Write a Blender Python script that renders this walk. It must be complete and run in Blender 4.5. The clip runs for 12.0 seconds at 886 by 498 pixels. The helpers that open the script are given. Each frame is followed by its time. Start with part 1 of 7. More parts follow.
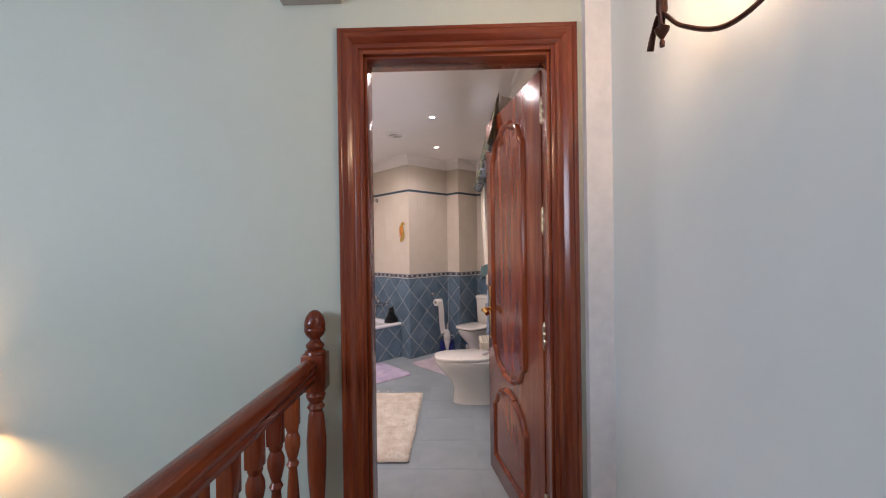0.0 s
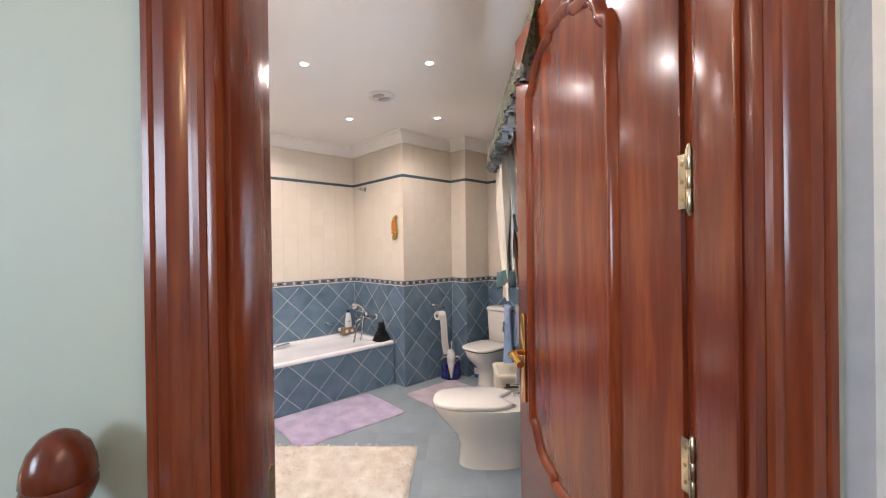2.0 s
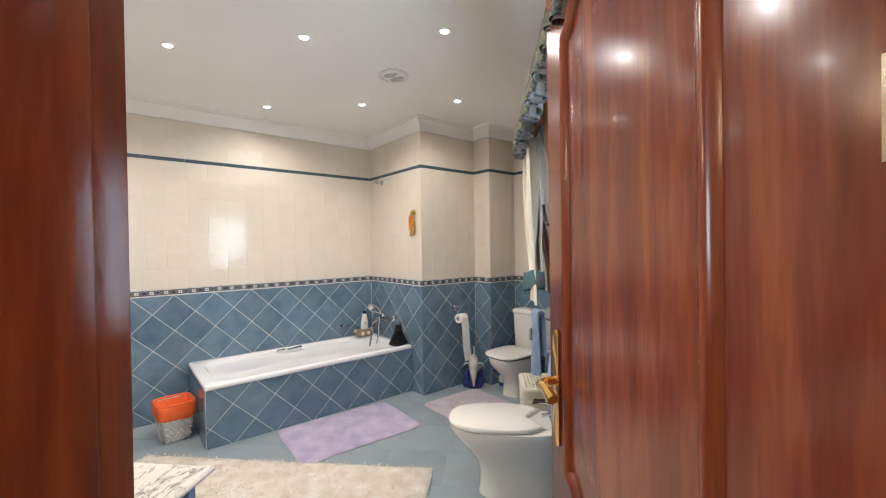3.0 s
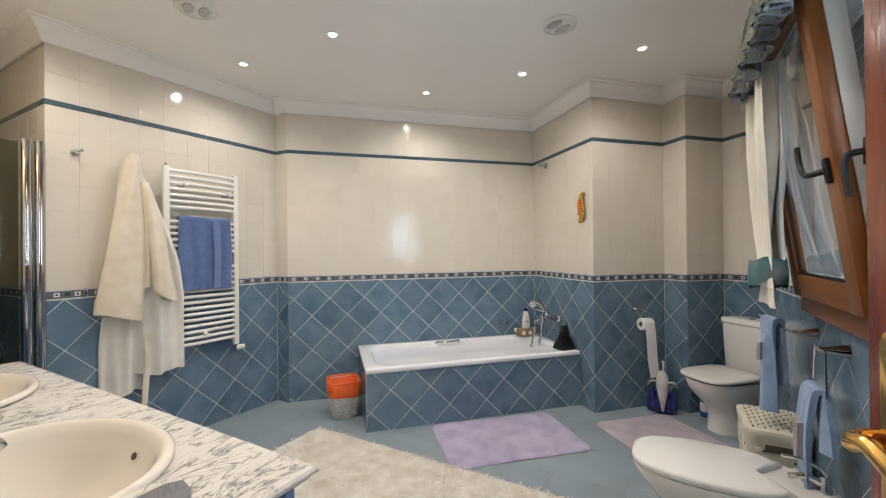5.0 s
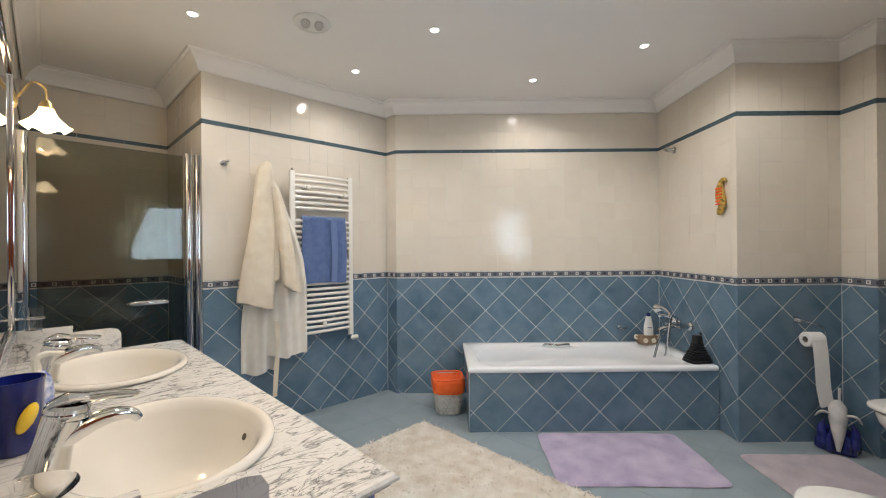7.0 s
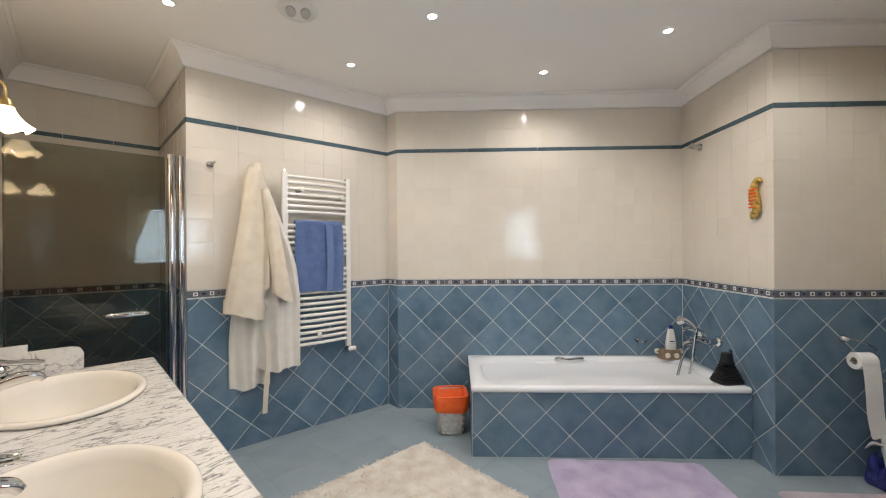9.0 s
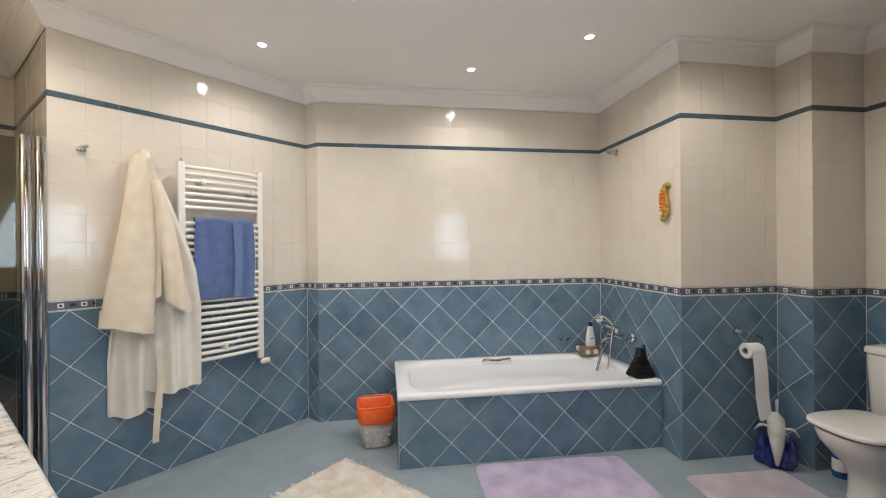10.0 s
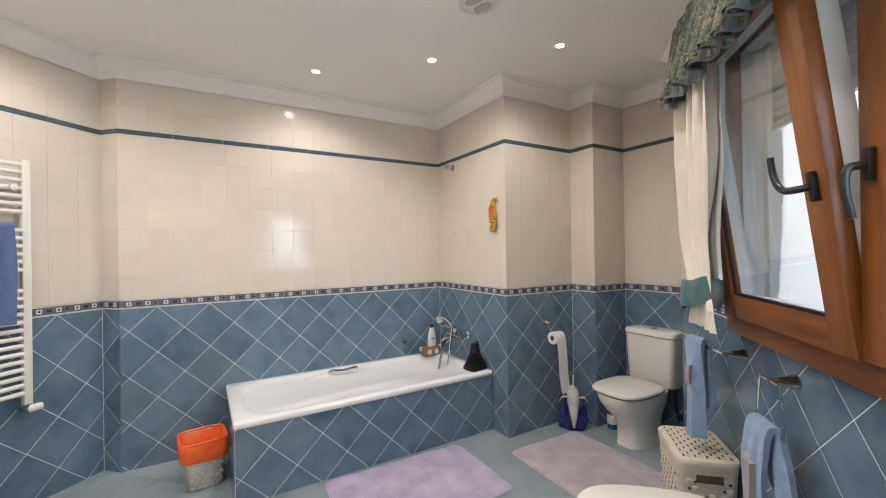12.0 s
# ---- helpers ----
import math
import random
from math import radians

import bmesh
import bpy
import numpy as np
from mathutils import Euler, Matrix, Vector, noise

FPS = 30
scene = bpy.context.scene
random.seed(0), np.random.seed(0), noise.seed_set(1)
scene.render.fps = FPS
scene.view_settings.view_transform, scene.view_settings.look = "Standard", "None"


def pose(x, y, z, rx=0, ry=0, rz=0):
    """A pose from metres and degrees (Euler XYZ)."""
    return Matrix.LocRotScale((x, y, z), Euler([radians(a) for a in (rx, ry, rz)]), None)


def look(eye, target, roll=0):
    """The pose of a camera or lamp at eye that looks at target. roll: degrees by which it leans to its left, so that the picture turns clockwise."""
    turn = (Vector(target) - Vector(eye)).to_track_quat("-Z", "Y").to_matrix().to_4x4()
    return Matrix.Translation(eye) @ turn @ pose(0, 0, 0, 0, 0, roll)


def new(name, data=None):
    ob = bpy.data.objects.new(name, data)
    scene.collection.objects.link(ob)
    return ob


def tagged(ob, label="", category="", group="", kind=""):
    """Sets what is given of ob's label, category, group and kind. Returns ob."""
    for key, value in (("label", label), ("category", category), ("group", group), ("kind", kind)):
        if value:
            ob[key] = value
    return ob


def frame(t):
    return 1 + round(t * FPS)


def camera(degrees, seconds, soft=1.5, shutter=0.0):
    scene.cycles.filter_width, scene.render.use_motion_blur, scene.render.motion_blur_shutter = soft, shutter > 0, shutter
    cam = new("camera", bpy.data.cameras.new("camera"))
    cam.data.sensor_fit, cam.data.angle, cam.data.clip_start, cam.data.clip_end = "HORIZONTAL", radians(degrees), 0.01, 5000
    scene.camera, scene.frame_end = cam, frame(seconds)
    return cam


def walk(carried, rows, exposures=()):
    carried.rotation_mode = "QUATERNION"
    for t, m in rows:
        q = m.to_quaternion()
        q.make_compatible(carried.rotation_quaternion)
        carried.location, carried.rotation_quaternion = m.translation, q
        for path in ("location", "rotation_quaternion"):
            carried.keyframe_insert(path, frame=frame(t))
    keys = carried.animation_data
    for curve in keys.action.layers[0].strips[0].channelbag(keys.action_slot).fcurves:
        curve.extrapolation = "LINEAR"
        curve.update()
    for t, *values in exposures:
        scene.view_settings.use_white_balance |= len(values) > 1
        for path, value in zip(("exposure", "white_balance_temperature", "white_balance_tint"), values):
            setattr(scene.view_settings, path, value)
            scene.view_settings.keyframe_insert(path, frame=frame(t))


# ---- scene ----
cam = camera(95.4, 12.0, soft=1.05)
ROWS = [
    (0, (0.055, 0.009, 1.46), (1.44, 1.452, 1.454), -0.8),
    (0.5, (0.297, 0.199, 1.46), (1.672, 1.651, 1.458), -0.8),
    (1, (0.496, 0.421, 1.461), (1.869, 1.875, 1.459), -0.8),
    (1.5, (0.666, 0.625, 1.464), (2.037, 2.082, 1.461), -0.8),
    (2, (0.829, 0.784, 1.462), (2.196, 2.244, 1.454), -0.8),
    (2.5, (0.995, 0.902, 1.46), (2.342, 2.38, 1.448), -0.8),
    (2.7, (1.044, 0.94, 1.462), (2.365, 2.442, 1.446), -0.8),
    (4.5, (1.311, 1.282, 1.34), (2.07, 3.133, 1.35), -0.7),
    (5, (1.344, 1.329, 1.326), (1.889, 3.254, 1.336), -0.6),
    (5.5, (1.398, 1.352, 1.317), (1.763, 3.319, 1.327), -0.6),
    (6, (1.384, 1.393, 1.317), (1.619, 3.379, 1.324), -0.5),
    (6.5, (1.408, 1.401, 1.315), (1.509, 3.399, 1.322), -0.5),
    (7, (1.411, 1.425, 1.322), (1.417, 3.425, 1.324), -0.5),
    (8.8, (1.498, 1.637, 1.379), (1.403, 3.635, 1.375), -0.5),
    (9, (1.503, 1.66, 1.373), (1.436, 3.659, 1.374), -0.4),
    (9.5, (1.528, 1.715, 1.378), (1.588, 3.714, 1.376), -0.5),
    (10, (1.523, 1.799, 1.377), (1.809, 3.778, 1.377), -0.5),
    (10.5, (1.539, 1.898, 1.39), (2.065, 3.827, 1.389), -0.6),
    (11, (1.524, 1.945, 1.399), (2.323, 3.778, 1.402), -0.7),
    (11.5, (1.504, 1.922, 1.409), (2.512, 3.65, 1.408), -0.8),
    (12, (1.451, 1.802, 1.409), (2.481, 3.516, 1.417), -0.9),
]
EXPOSURES = [(0.0, 0.15, 6200, 27), (0.5, 0.35, 6200, 27), (1.2, 0.48, 6200, 25), (2.0, 0.60, 6150, 19), (2.7, 0.56, 5950, 11), (4.3, 0.16, 5850, 9), (7.0, 0.12, 5800, 8), (9.0, 0.15, 5800, 9), (10.5, 0.24, 5850, 9), (12.0, 0.3, 5900, 10)]
walk(cam, [(t, look(eye, target, roll)) for t, eye, target, roll in ROWS], EXPOSURES)

# ---------------------------------------------------------------- light
DIAG = 44.6                                  # the door wall and the window wall run askew
CA, SA = math.cos(radians(DIAG)), math.sin(radians(DIAG))


def W(u, v, z=0.0):
    """A place on the askew grid: u away from the landing, v to the right of it."""
    return Vector((u * CA + v * SA, u * SA - v * CA, z))


def MW(u, v, z=0.0, turn=0.0):
    """A pose on the askew grid: local x along u, local y along -v."""
    p = W(u, v, z)
    return pose(p.x, p.y, p.z, 0, 0, DIAG + turn)


world = bpy.data.worlds.new("sky")
scene.world = world
world.use_nodes = True
wn = world.node_tree.nodes
sky = wn.new("ShaderNodeTexSky")
sky.sky_type, sky.sun_disc = "NISHITA", False
sky.sun_elevation, sky.sun_rotation = radians(37), radians(223)
world.node_tree.links.new(sky.outputs[0], wn["Background"].inputs[0])
wn["Background"].inputs[1].default_value = 0.15

sun_data = bpy.data.lights.new("sun", "SUN")
sun_data.energy, sun_data.angle, sun_data.color = 3.4, radians(0.5), (1.0, 0.96, 0.90)
sun = new("sun", sun_data)
sun.matrix_world = look(W(-8, 0.3, 6), (0, 0, 0))

CEIL = 2.676
SPOTS = [(2.78, 4.121), (2.153, 4.656), (3.382, 3.563), (2.589, 2.768), (1.984, 3.321), (1.378, 3.907),
         (0.77, 4.471), (0.005, 3.72), (1.816, 2.0), (1.21, 2.575), (0.607, 3.15)]
for x, y in SPOTS:
    d = bpy.data.lights.new("spot_lamp", "SPOT")
    d.energy, d.spot_size, d.spot_blend, d.shadow_soft_size, d.color = 17.5, radians(156), 0.7, 0.03, (1.0, 0.87, 0.73)
    o = new("spot_lamp", d)
    o.matrix_world = pose(x, y, CEIL - 0.02)
for at, watts, col, size in ((W(0.952, 0.499, 2.15), 6, (1.0, 0.66, 0.36), 0.03), (W(0.578, 0.499, 2.15), 6, (1.0, 0.66, 0.36), 0.03),
                             (W(1.635, -2.10, 0.735), 18, (1.0, 0.55, 0.22), 0.03)):
    d = bpy.data.lights.new("bulb_light", "POINT")
    d.energy, d.color, d.shadow_soft_size = watts, col, size
    new("bulb_light", d).location = at
for at in (W(2.01, -2.80, 1.97), W(2.01, -0.62, 1.97)):
    d = bpy.data.lights.new("bulb_light", "POINT")
    d.energy, d.color, d.shadow_soft_size = 3, (1.0, 0.72, 0.42), 0.03
    new("bulb_light", d).location = at
# sky light in the opening of the bathroom window, behind the closed sash and below the shutter
d = bpy.data.lights.new("window_daylight", "AREA")
d.shape, d.size, d.size_y, d.energy, d.color = "RECTANGLE", 0.66, 0.82, 10.5, (0.78, 0.92, 0.99)
new("window_daylight", d).matrix_world = look(W(3.13, 0.63, 1.53), W(3.13, -1.0, 1.53))
# cool fill lamp added in the stairwell for the landing's daylight; no window is built
d = bpy.data.lights.new("landing_daylight", "AREA")
d.shape, d.size, d.size_y, d.energy, d.color = "RECTANGLE", 1.6, 1.4, 70, (0.80, 0.92, 1.0)
new("landing_daylight", d).matrix_world = look(W(-1.6, -3.5, 2.1), W(1.5, -0.1, 1.3))


# ---------------------------------------------------------------- materials
def mat(name, c1, c2=None, rough=0.5, metal=0.0, scale=8.0, bump=0.0, bump_scale=60.0, vary=0.0, coat=0.0, stretch=(1, 1, 1),
        sheen=0.0, trans=0.0, ior=1.45, emit=None, power=0.0, island=False, detail=4.0, fine=0.0):
    m = bpy.data.materials.new(name)
    m.use_nodes = True
    nt = m.node_tree
    n, l = nt.nodes, nt.links
    b = n["Principled BSDF"]
    b.inputs["Roughness"].default_value = rough
    b.inputs["Metallic"].default_value = metal
    b.inputs["IOR"].default_value = ior
    b.inputs["Coat Weight"].default_value = coat
    b.inputs["Coat Roughness"].default_value = 0.08
    b.inputs["Sheen Weight"].default_value = sheen
    b.inputs["Transmission Weight"].default_value = trans
    if emit:
        b.inputs["Emission Color"].default_value = (*emit, 1)
        b.inputs["Emission Strength"].default_value = power
    tc = n.new("ShaderNodeTexCoord")
    mp = n.new("ShaderNodeMapping")
    mp.inputs["Scale"].default_value = stretch
    l.new(tc.outputs["Object"], mp.inputs["Vector"])
    info = n.new("ShaderNodeObjectInfo")
    if vary:
        off = n.new("ShaderNodeVectorMath")
        off.operation = "MULTIPLY_ADD"
        sc = n.new("ShaderNodeCombineXYZ")
        for k in range(3):
            l.new(info.outputs["Random"], sc.inputs[k])
        off.inputs[1].default_value = (37, 23, 51)
        l.new(sc.outputs[0], off.inputs[0])
        l.new(mp.outputs[0], off.inputs[2])
        vec = off.outputs[0]
    else:
        vec = mp.outputs[0]
    no = n.new("ShaderNodeTexNoise")
    no.inputs["Scale"].default_value, no.inputs["Detail"].default_value = scale, detail
    l.new(vec, no.inputs["Vector"])
    ramp = n.new("ShaderNodeValToRGB")
    ramp.color_ramp.elements[0].position, ramp.color_ramp.elements[1].position = 0.3, 0.7
    ramp.color_ramp.elements[0].color, ramp.color_ramp.elements[1].color = (*c1, 1), (*(c2 or c1), 1)
    l.new(no.outputs["Fac"], ramp.inputs["Fac"])
    col = ramp.outputs[0]
    if fine:
        no3 = n.new("ShaderNodeTexNoise")
        no3.inputs["Scale"].default_value, no3.inputs["Detail"].default_value = scale * 14, 3
        l.new(vec, no3.inputs["Vector"])
        mr3 = n.new("ShaderNodeMapRange")
        mr3.inputs["To Min"].default_value, mr3.inputs["To Max"].default_value = 1 - fine, 1 + fine
        l.new(no3.outputs["Fac"], mr3.inputs["Value"])
        h3 = n.new("ShaderNodeHueSaturation")
        l.new(mr3.outputs[0], h3.inputs["Value"])
        l.new(col, h3.inputs["Color"])
        col = h3.outputs[0]
    if vary:
        hs = n.new("ShaderNodeHueSaturation")
        mr = n.new("ShaderNodeMapRange")
        mr.inputs["To Min"].default_value, mr.inputs["To Max"].default_value = 1 - vary, 1 + vary
        if island:
            geo = n.new("ShaderNodeNewGeometry")
            l.new(geo.outputs["Random Per Island"], mr.inputs["Value"])
        else:
            l.new(info.outputs["Random"], mr.inputs["Value"])
        l.new(mr.outputs[0], hs.inputs["Value"])
        l.new(col, hs.inputs["Color"])
        col = hs.outputs[0]
    l.new(col, b.inputs["Base Color"])
    if bump:
        n2 = n.new("ShaderNodeTexNoise")
        n2.inputs["Scale"].default_value, n2.inputs["Detail"].default_value = bump_scale, 5
        l.new(vec, n2.inputs["Vector"])
        bp = n.new("ShaderNodeBump")
        bp.inputs["Strength"].default_value, bp.inputs["Distance"].default_value = bump, 0.01
        l.new(n2.outputs["Fac"], bp.inputs["Height"])
        l.new(bp.outputs[0], b.inputs["Normal"])
    # roughness wanders a little
    if metal < 0.5 and trans < 0.5:
        mr2 = n.new("ShaderNodeMapRange")
        mr2.inputs["To Min"].default_value, mr2.inputs["To Max"].default_value = rough * 0.8, min(1, rough * 1.2)
        l.new(no.outputs["Fac"], mr2.inputs["Value"])
        l.new(mr2.outputs[0], b.inputs["Roughness"])
    return m


def wood(name, c1, c2, c3, rough=0.2, along="z"):
    m = bpy.data.materials.new(name)
    m.use_nodes = True
    nt = m.node_tree
    n, l = nt.nodes, nt.links
    b = n["Principled BSDF"]
    b.inputs["Roughness"].default_value = rough
    b.inputs["Coat Weight"].default_value, b.inputs["Coat Roughness"].default_value = 0.10, 0.05
    tc, mp, info = n.new("ShaderNodeTexCoord"), n.new("ShaderNodeMapping"), n.new("ShaderNodeObjectInfo")
    k = {"x": (0.9, 9, 9), "y": (9, 0.9, 9), "z": (9, 9, 0.9)}[along]
    mp.inputs["Scale"].default_value = k
    add = n.new("ShaderNodeVectorMath")
    add.operation = "ADD"
    cx = n.new("ShaderNodeMath")
    cx.operation, cx.inputs[1].default_value = "MULTIPLY", 40
    l.new(info.outputs["Random"], cx.inputs[0])
    l.new(tc.outputs["Object"], mp.inputs["Vector"])
    l.new(mp.outputs[0], add.inputs[0])
    l.new(cx.outputs[0], add.inputs[1])
    a, f = n.new("ShaderNodeTexNoise"), n.new("ShaderNodeTexNoise")
    a.inputs["Scale"].default_value, a.inputs["Detail"].default_value, a.inputs["Distortion"].default_value = 1.3, 5, 0.9
    f.inputs["Scale"].default_value, f.inputs["Detail"].default_value = 9.0, 6
    l.new(add.outputs[0], a.inputs["Vector"])
    l.new(add.outputs[0], f.inputs["Vector"])
    mix = n.new("ShaderNodeMath")
    mix.operation, mix.inputs[1].default_value = "MULTIPLY_ADD", 0.35
    l.new(f.outputs["Fac"], mix.inputs[0])
    l.new(a.outputs["Fac"], mix.inputs[2])
    r = n.new("ShaderNodeValToRGB")
    e = r.color_ramp.elements
    e[0].position, e[0].color = 0.45, (*c1, 1)
    e[1].position, e[1].color = 0.85, (*c3, 1)
    e.new(0.66).color = (*c2, 1)
    l.new(mix.outputs[0], r.inputs["Fac"])
    l.new(r.outputs[0], b.inputs["Base Color"])
    bp = n.new("ShaderNodeBump")
    bp.inputs["Strength"].default_value, bp.inputs["Distance"].default_value = 0.08, 0.004
    l.new(f.outputs["Fac"], bp.inputs["Height"])
    l.new(bp.outputs[0], b.inputs["Normal"])
    return m


def marble(name):
    """White marble with fine broken grey veins that run one way."""
    m = bpy.data.materials.new(name)
    m.use_nodes = True
    n, l = m.node_tree.nodes, m.node_tree.links
    b = n["Principled BSDF"]
    b.inputs["Roughness"].default_value = 0.10
    tc = n.new("ShaderNodeTexCoord")

    def veins(scale, turn, stretch, width, dark):
        mp, no, sub, ab, ramp = n.new("ShaderNodeMapping"), n.new("ShaderNodeTexNoise"), n.new("ShaderNodeMath"), n.new("ShaderNodeMath"), n.new("ShaderNodeValToRGB")
        mp.inputs["Scale"].default_value = (1.0, stretch, 1.0)
        mp.inputs["Rotation"].default_value = (0, 0, turn)
        mp.inputs["Location"].default_value = (scale, turn, 0.3)
        no.inputs["Scale"].default_value, no.inputs["Detail"].default_value, no.inputs["Roughness"].default_value = scale, 5, 0.55
        no.inputs["Distortion"].default_value = 0.6
        sub.operation, ab.operation = "SUBTRACT", "ABSOLUTE"
        sub.inputs[1].default_value = 0.5
        e = ramp.color_ramp.elements
        e[0].position, e[0].color = 0.0, (dark, dark, dark * 1.04, 1)
        e[1].position, e[1].color = width, (1, 1, 1, 1)
        e.new(width * 0.3).color = (0.5 + dark * 0.5, 0.5 + dark * 0.5, 0.5 + dark * 0.5, 1)
        l.new(tc.outputs["Object"], mp.inputs["Vector"])
        l.new(mp.outputs[0], no.inputs["Vector"])
        l.new(no.outputs["Fac"], sub.inputs[0])
        l.new(sub.outputs[0], ab.inputs[0])
        l.new(ab.outputs[0], ramp.inputs["Fac"])
        return ramp.outputs[0]

    cloud = n.new("ShaderNodeTexNoise")
    cloud.inputs["Scale"].default_value, cloud.inputs["Detail"].default_value = 9, 5
    l.new(tc.outputs["Object"], cloud.inputs["Vector"])
    fade = n.new("ShaderNodeMapRange")
    fade.inputs["From Min"].default_value, fade.inputs["From Max"].default_value = 0.40, 0.58
    l.new(cloud.outputs["Fac"], fade.inputs["Value"])
    last = None
    for k, args in enumerate(((4.2, 0.5, 3.0, 0.022, 0.22), (8.5, -0.25, 2.4, 0.024, 0.34), (19.0, 0.9, 1.8, 0.018, 0.68))):
        mu = n.new("ShaderNodeMix")
        mu.data_type, mu.blend_type = "RGBA", "MULTIPLY"
        if k == 1:
            l.new(fade.outputs[0], mu.inputs[0])
        else:
            mu.inputs[0].default_value = 0.9
        if last is None:
            mu.inputs[6].default_value = (0.66, 0.63, 0.59, 1)
        else:
            l.new(last, mu.inputs[6])
        l.new(veins(*args), mu.inputs[7])
        last = mu.outputs[2]
    l.new(last, b.inputs["Base Color"])
    return m


M_HALL = mat("pale_green_plaster", (0.46, 0.525, 0.465), (0.50, 0.56, 0.50), rough=0.55, scale=1.5, bump=0.05, bump_scale=30, fine=0.02)
M_HALLR = mat("pale_blue_plaster", (0.59, 0.66, 0.66), (0.63, 0.69, 0.69), rough=0.55, scale=1.5, bump=0.05, bump_scale=30, fine=0.02)
M_GROUT = mat("pale_grout", (0.64, 0.65, 0.655), (0.72, 0.72, 0.72), rough=0.85, scale=20, bump=0.2)
M_BLUE = mat("blue_glazed_tile", (0.095, 0.160, 0.228), (0.168, 0.242, 0.315), rough=0.13, scale=6, vary=0.11, bump=0.05, bump_scale=9, fine=0.03)
M_CREAM = mat("cream_glazed_tile", (0.68, 0.62, 0.53), (0.71, 0.655, 0.57), rough=0.03, ior=1.52, scale=4, vary=0.008, bump=0.22, bump_scale=13)
M_LINE = mat("dark_blue_trim_tile", (0.062, 0.095, 0.115), (0.09, 0.13, 0.15), rough=0.15, scale=30, vary=0.1)
M_LDARK = mat("border_grey_glaze", (0.09, 0.10, 0.125), (0.17, 0.18, 0.20), rough=0.2, scale=160, vary=0.05)
M_LINK = mat("border_dark_glaze", (0.03, 0.035, 0.05), (0.05, 0.05, 0.07), rough=0.2, scale=60)
M_LWHITE = mat("border_white_glaze", (0.72, 0.70, 0.66), (0.78, 0.76, 0.72), rough=0.15, scale=60)
M_FLOOR = mat("blue_grey_floor_tile", (0.245, 0.30, 0.335), (0.305, 0.36, 0.395), rough=0.33, scale=5, vary=0.04, bump=0.03, bump_scale=40, fine=0.04)
M_FGROUT = mat("floor_grout", (0.29, 0.35, 0.385), (0.34, 0.40, 0.435), rough=0.8, scale=30)
M_CEIL = mat("white_ceiling_paint", (0.83, 0.81, 0.785), (0.86, 0.84, 0.815), rough=0.7, scale=1.2, bump=0.02, bump_scale=50)
M_MAHOG = wood("mahogany_varnish", (0.115, 0.020, 0.008), (0.165, 0.032, 0.0115), (0.245, 0.058, 0.018))
M_MAHOGX = wood("mahogany_varnish_rail", (0.115, 0.020, 0.008), (0.165, 0.032, 0.0115), (0.245, 0.058, 0.018), along="x")
M_MAHOGY = wood("mahogany_varnish_head", (0.115, 0.020, 0.008), (0.165, 0.032, 0.0115), (0.245, 0.058, 0.018), along="y")
M_PINE = wood("brown_window_wood", (0.11, 0.035, 0.008), (0.20, 0.068, 0.014), (0.27, 0.10, 0.022), rough=0.35, along="x")
M_PINEZ = wood("brown_window_stile", (0.11, 0.035, 0.008), (0.20, 0.068, 0.014), (0.27, 0.10, 0.022), rough=0.35)
M_CHROME = mat("chrome", (0.66, 0.67, 0.68), (0.70, 0.71, 0.72), rough=0.07, metal=1.0)
M_BRASS = mat("polished_brass", (0.78, 0.46, 0.12), (0.85, 0.54, 0.17), rough=0.16, metal=1.0, scale=30)
M_OLDBRASS = mat("dull_brass", (0.40, 0.30, 0.13), (0.50, 0.38, 0.18), rough=0.35, metal=1.0, scale=40)
M_HINGE = mat("worn_pale_brass", (0.55, 0.47, 0.30), (0.66, 0.60, 0.44), rough=0.25, metal=1.0, scale=40)
M_IRON = mat("dark_bronze_iron", (0.045, 0.022, 0.016), (0.10, 0.04, 0.028), rough=0.35, metal=0.8, scale=50)
M_BLACK = mat("black_plastic", (0.008, 0.008, 0.009), (0.015, 0.015, 0.016), rough=0.35, scale=40)
M_CERAMIC = mat("white_sanitary_ceramic", (0.74, 0.72, 0.68), (0.76, 0.74, 0.70), rough=0.07, scale=2)
M_BASIN = mat("cream_sanitary_ceramic", (0.70, 0.645, 0.56), (0.72, 0.665, 0.58), rough=0.06, scale=2)
M_ENAMEL = mat("white_bath_enamel", (0.76, 0.77, 0.79), (0.78, 0.79, 0.81), rough=0.07, scale=2)
M_WHITEMET = mat("white_radiator_enamel", (0.76, 0.74, 0.69), (0.78, 0.76, 0.71), rough=0.25, scale=4)
M_MARBLE = marble("veined_white_marble")
M_CABINET = mat("blue_lacquer", (0.16, 0.21, 0.40), (0.20, 0.25, 0.45), rough=0.3, scale=6, bump=0.03)
M_ROBEW = mat("white_terry_cloth", (0.76, 0.71, 0.63), (0.83, 0.79, 0.72), rough=0.95, scale=14, bump=0.5, bump_scale=320, sheen=0.3, fine=0.06)
M_ROBE = mat("cream_terry_cloth", (0.71, 0.615, 0.475), (0.79, 0.71, 0.575), rough=0.95, scale=14, bump=0.5, bump_scale=320, sheen=0.3, fine=0.06)
M_TOWEL = mat("blue_terry_cloth", (0.075, 0.125, 0.29), (0.115, 0.175, 0.37), rough=0.95, scale=22, bump=0.6, bump_scale=320, sheen=0.3, fine=0.10)
M_TOWELB = mat("blue_woven_band", (0.13, 0.19, 0.38), (0.16, 0.22, 0.42), rough=0.8, scale=60, bump=0.2, bump_scale=200)
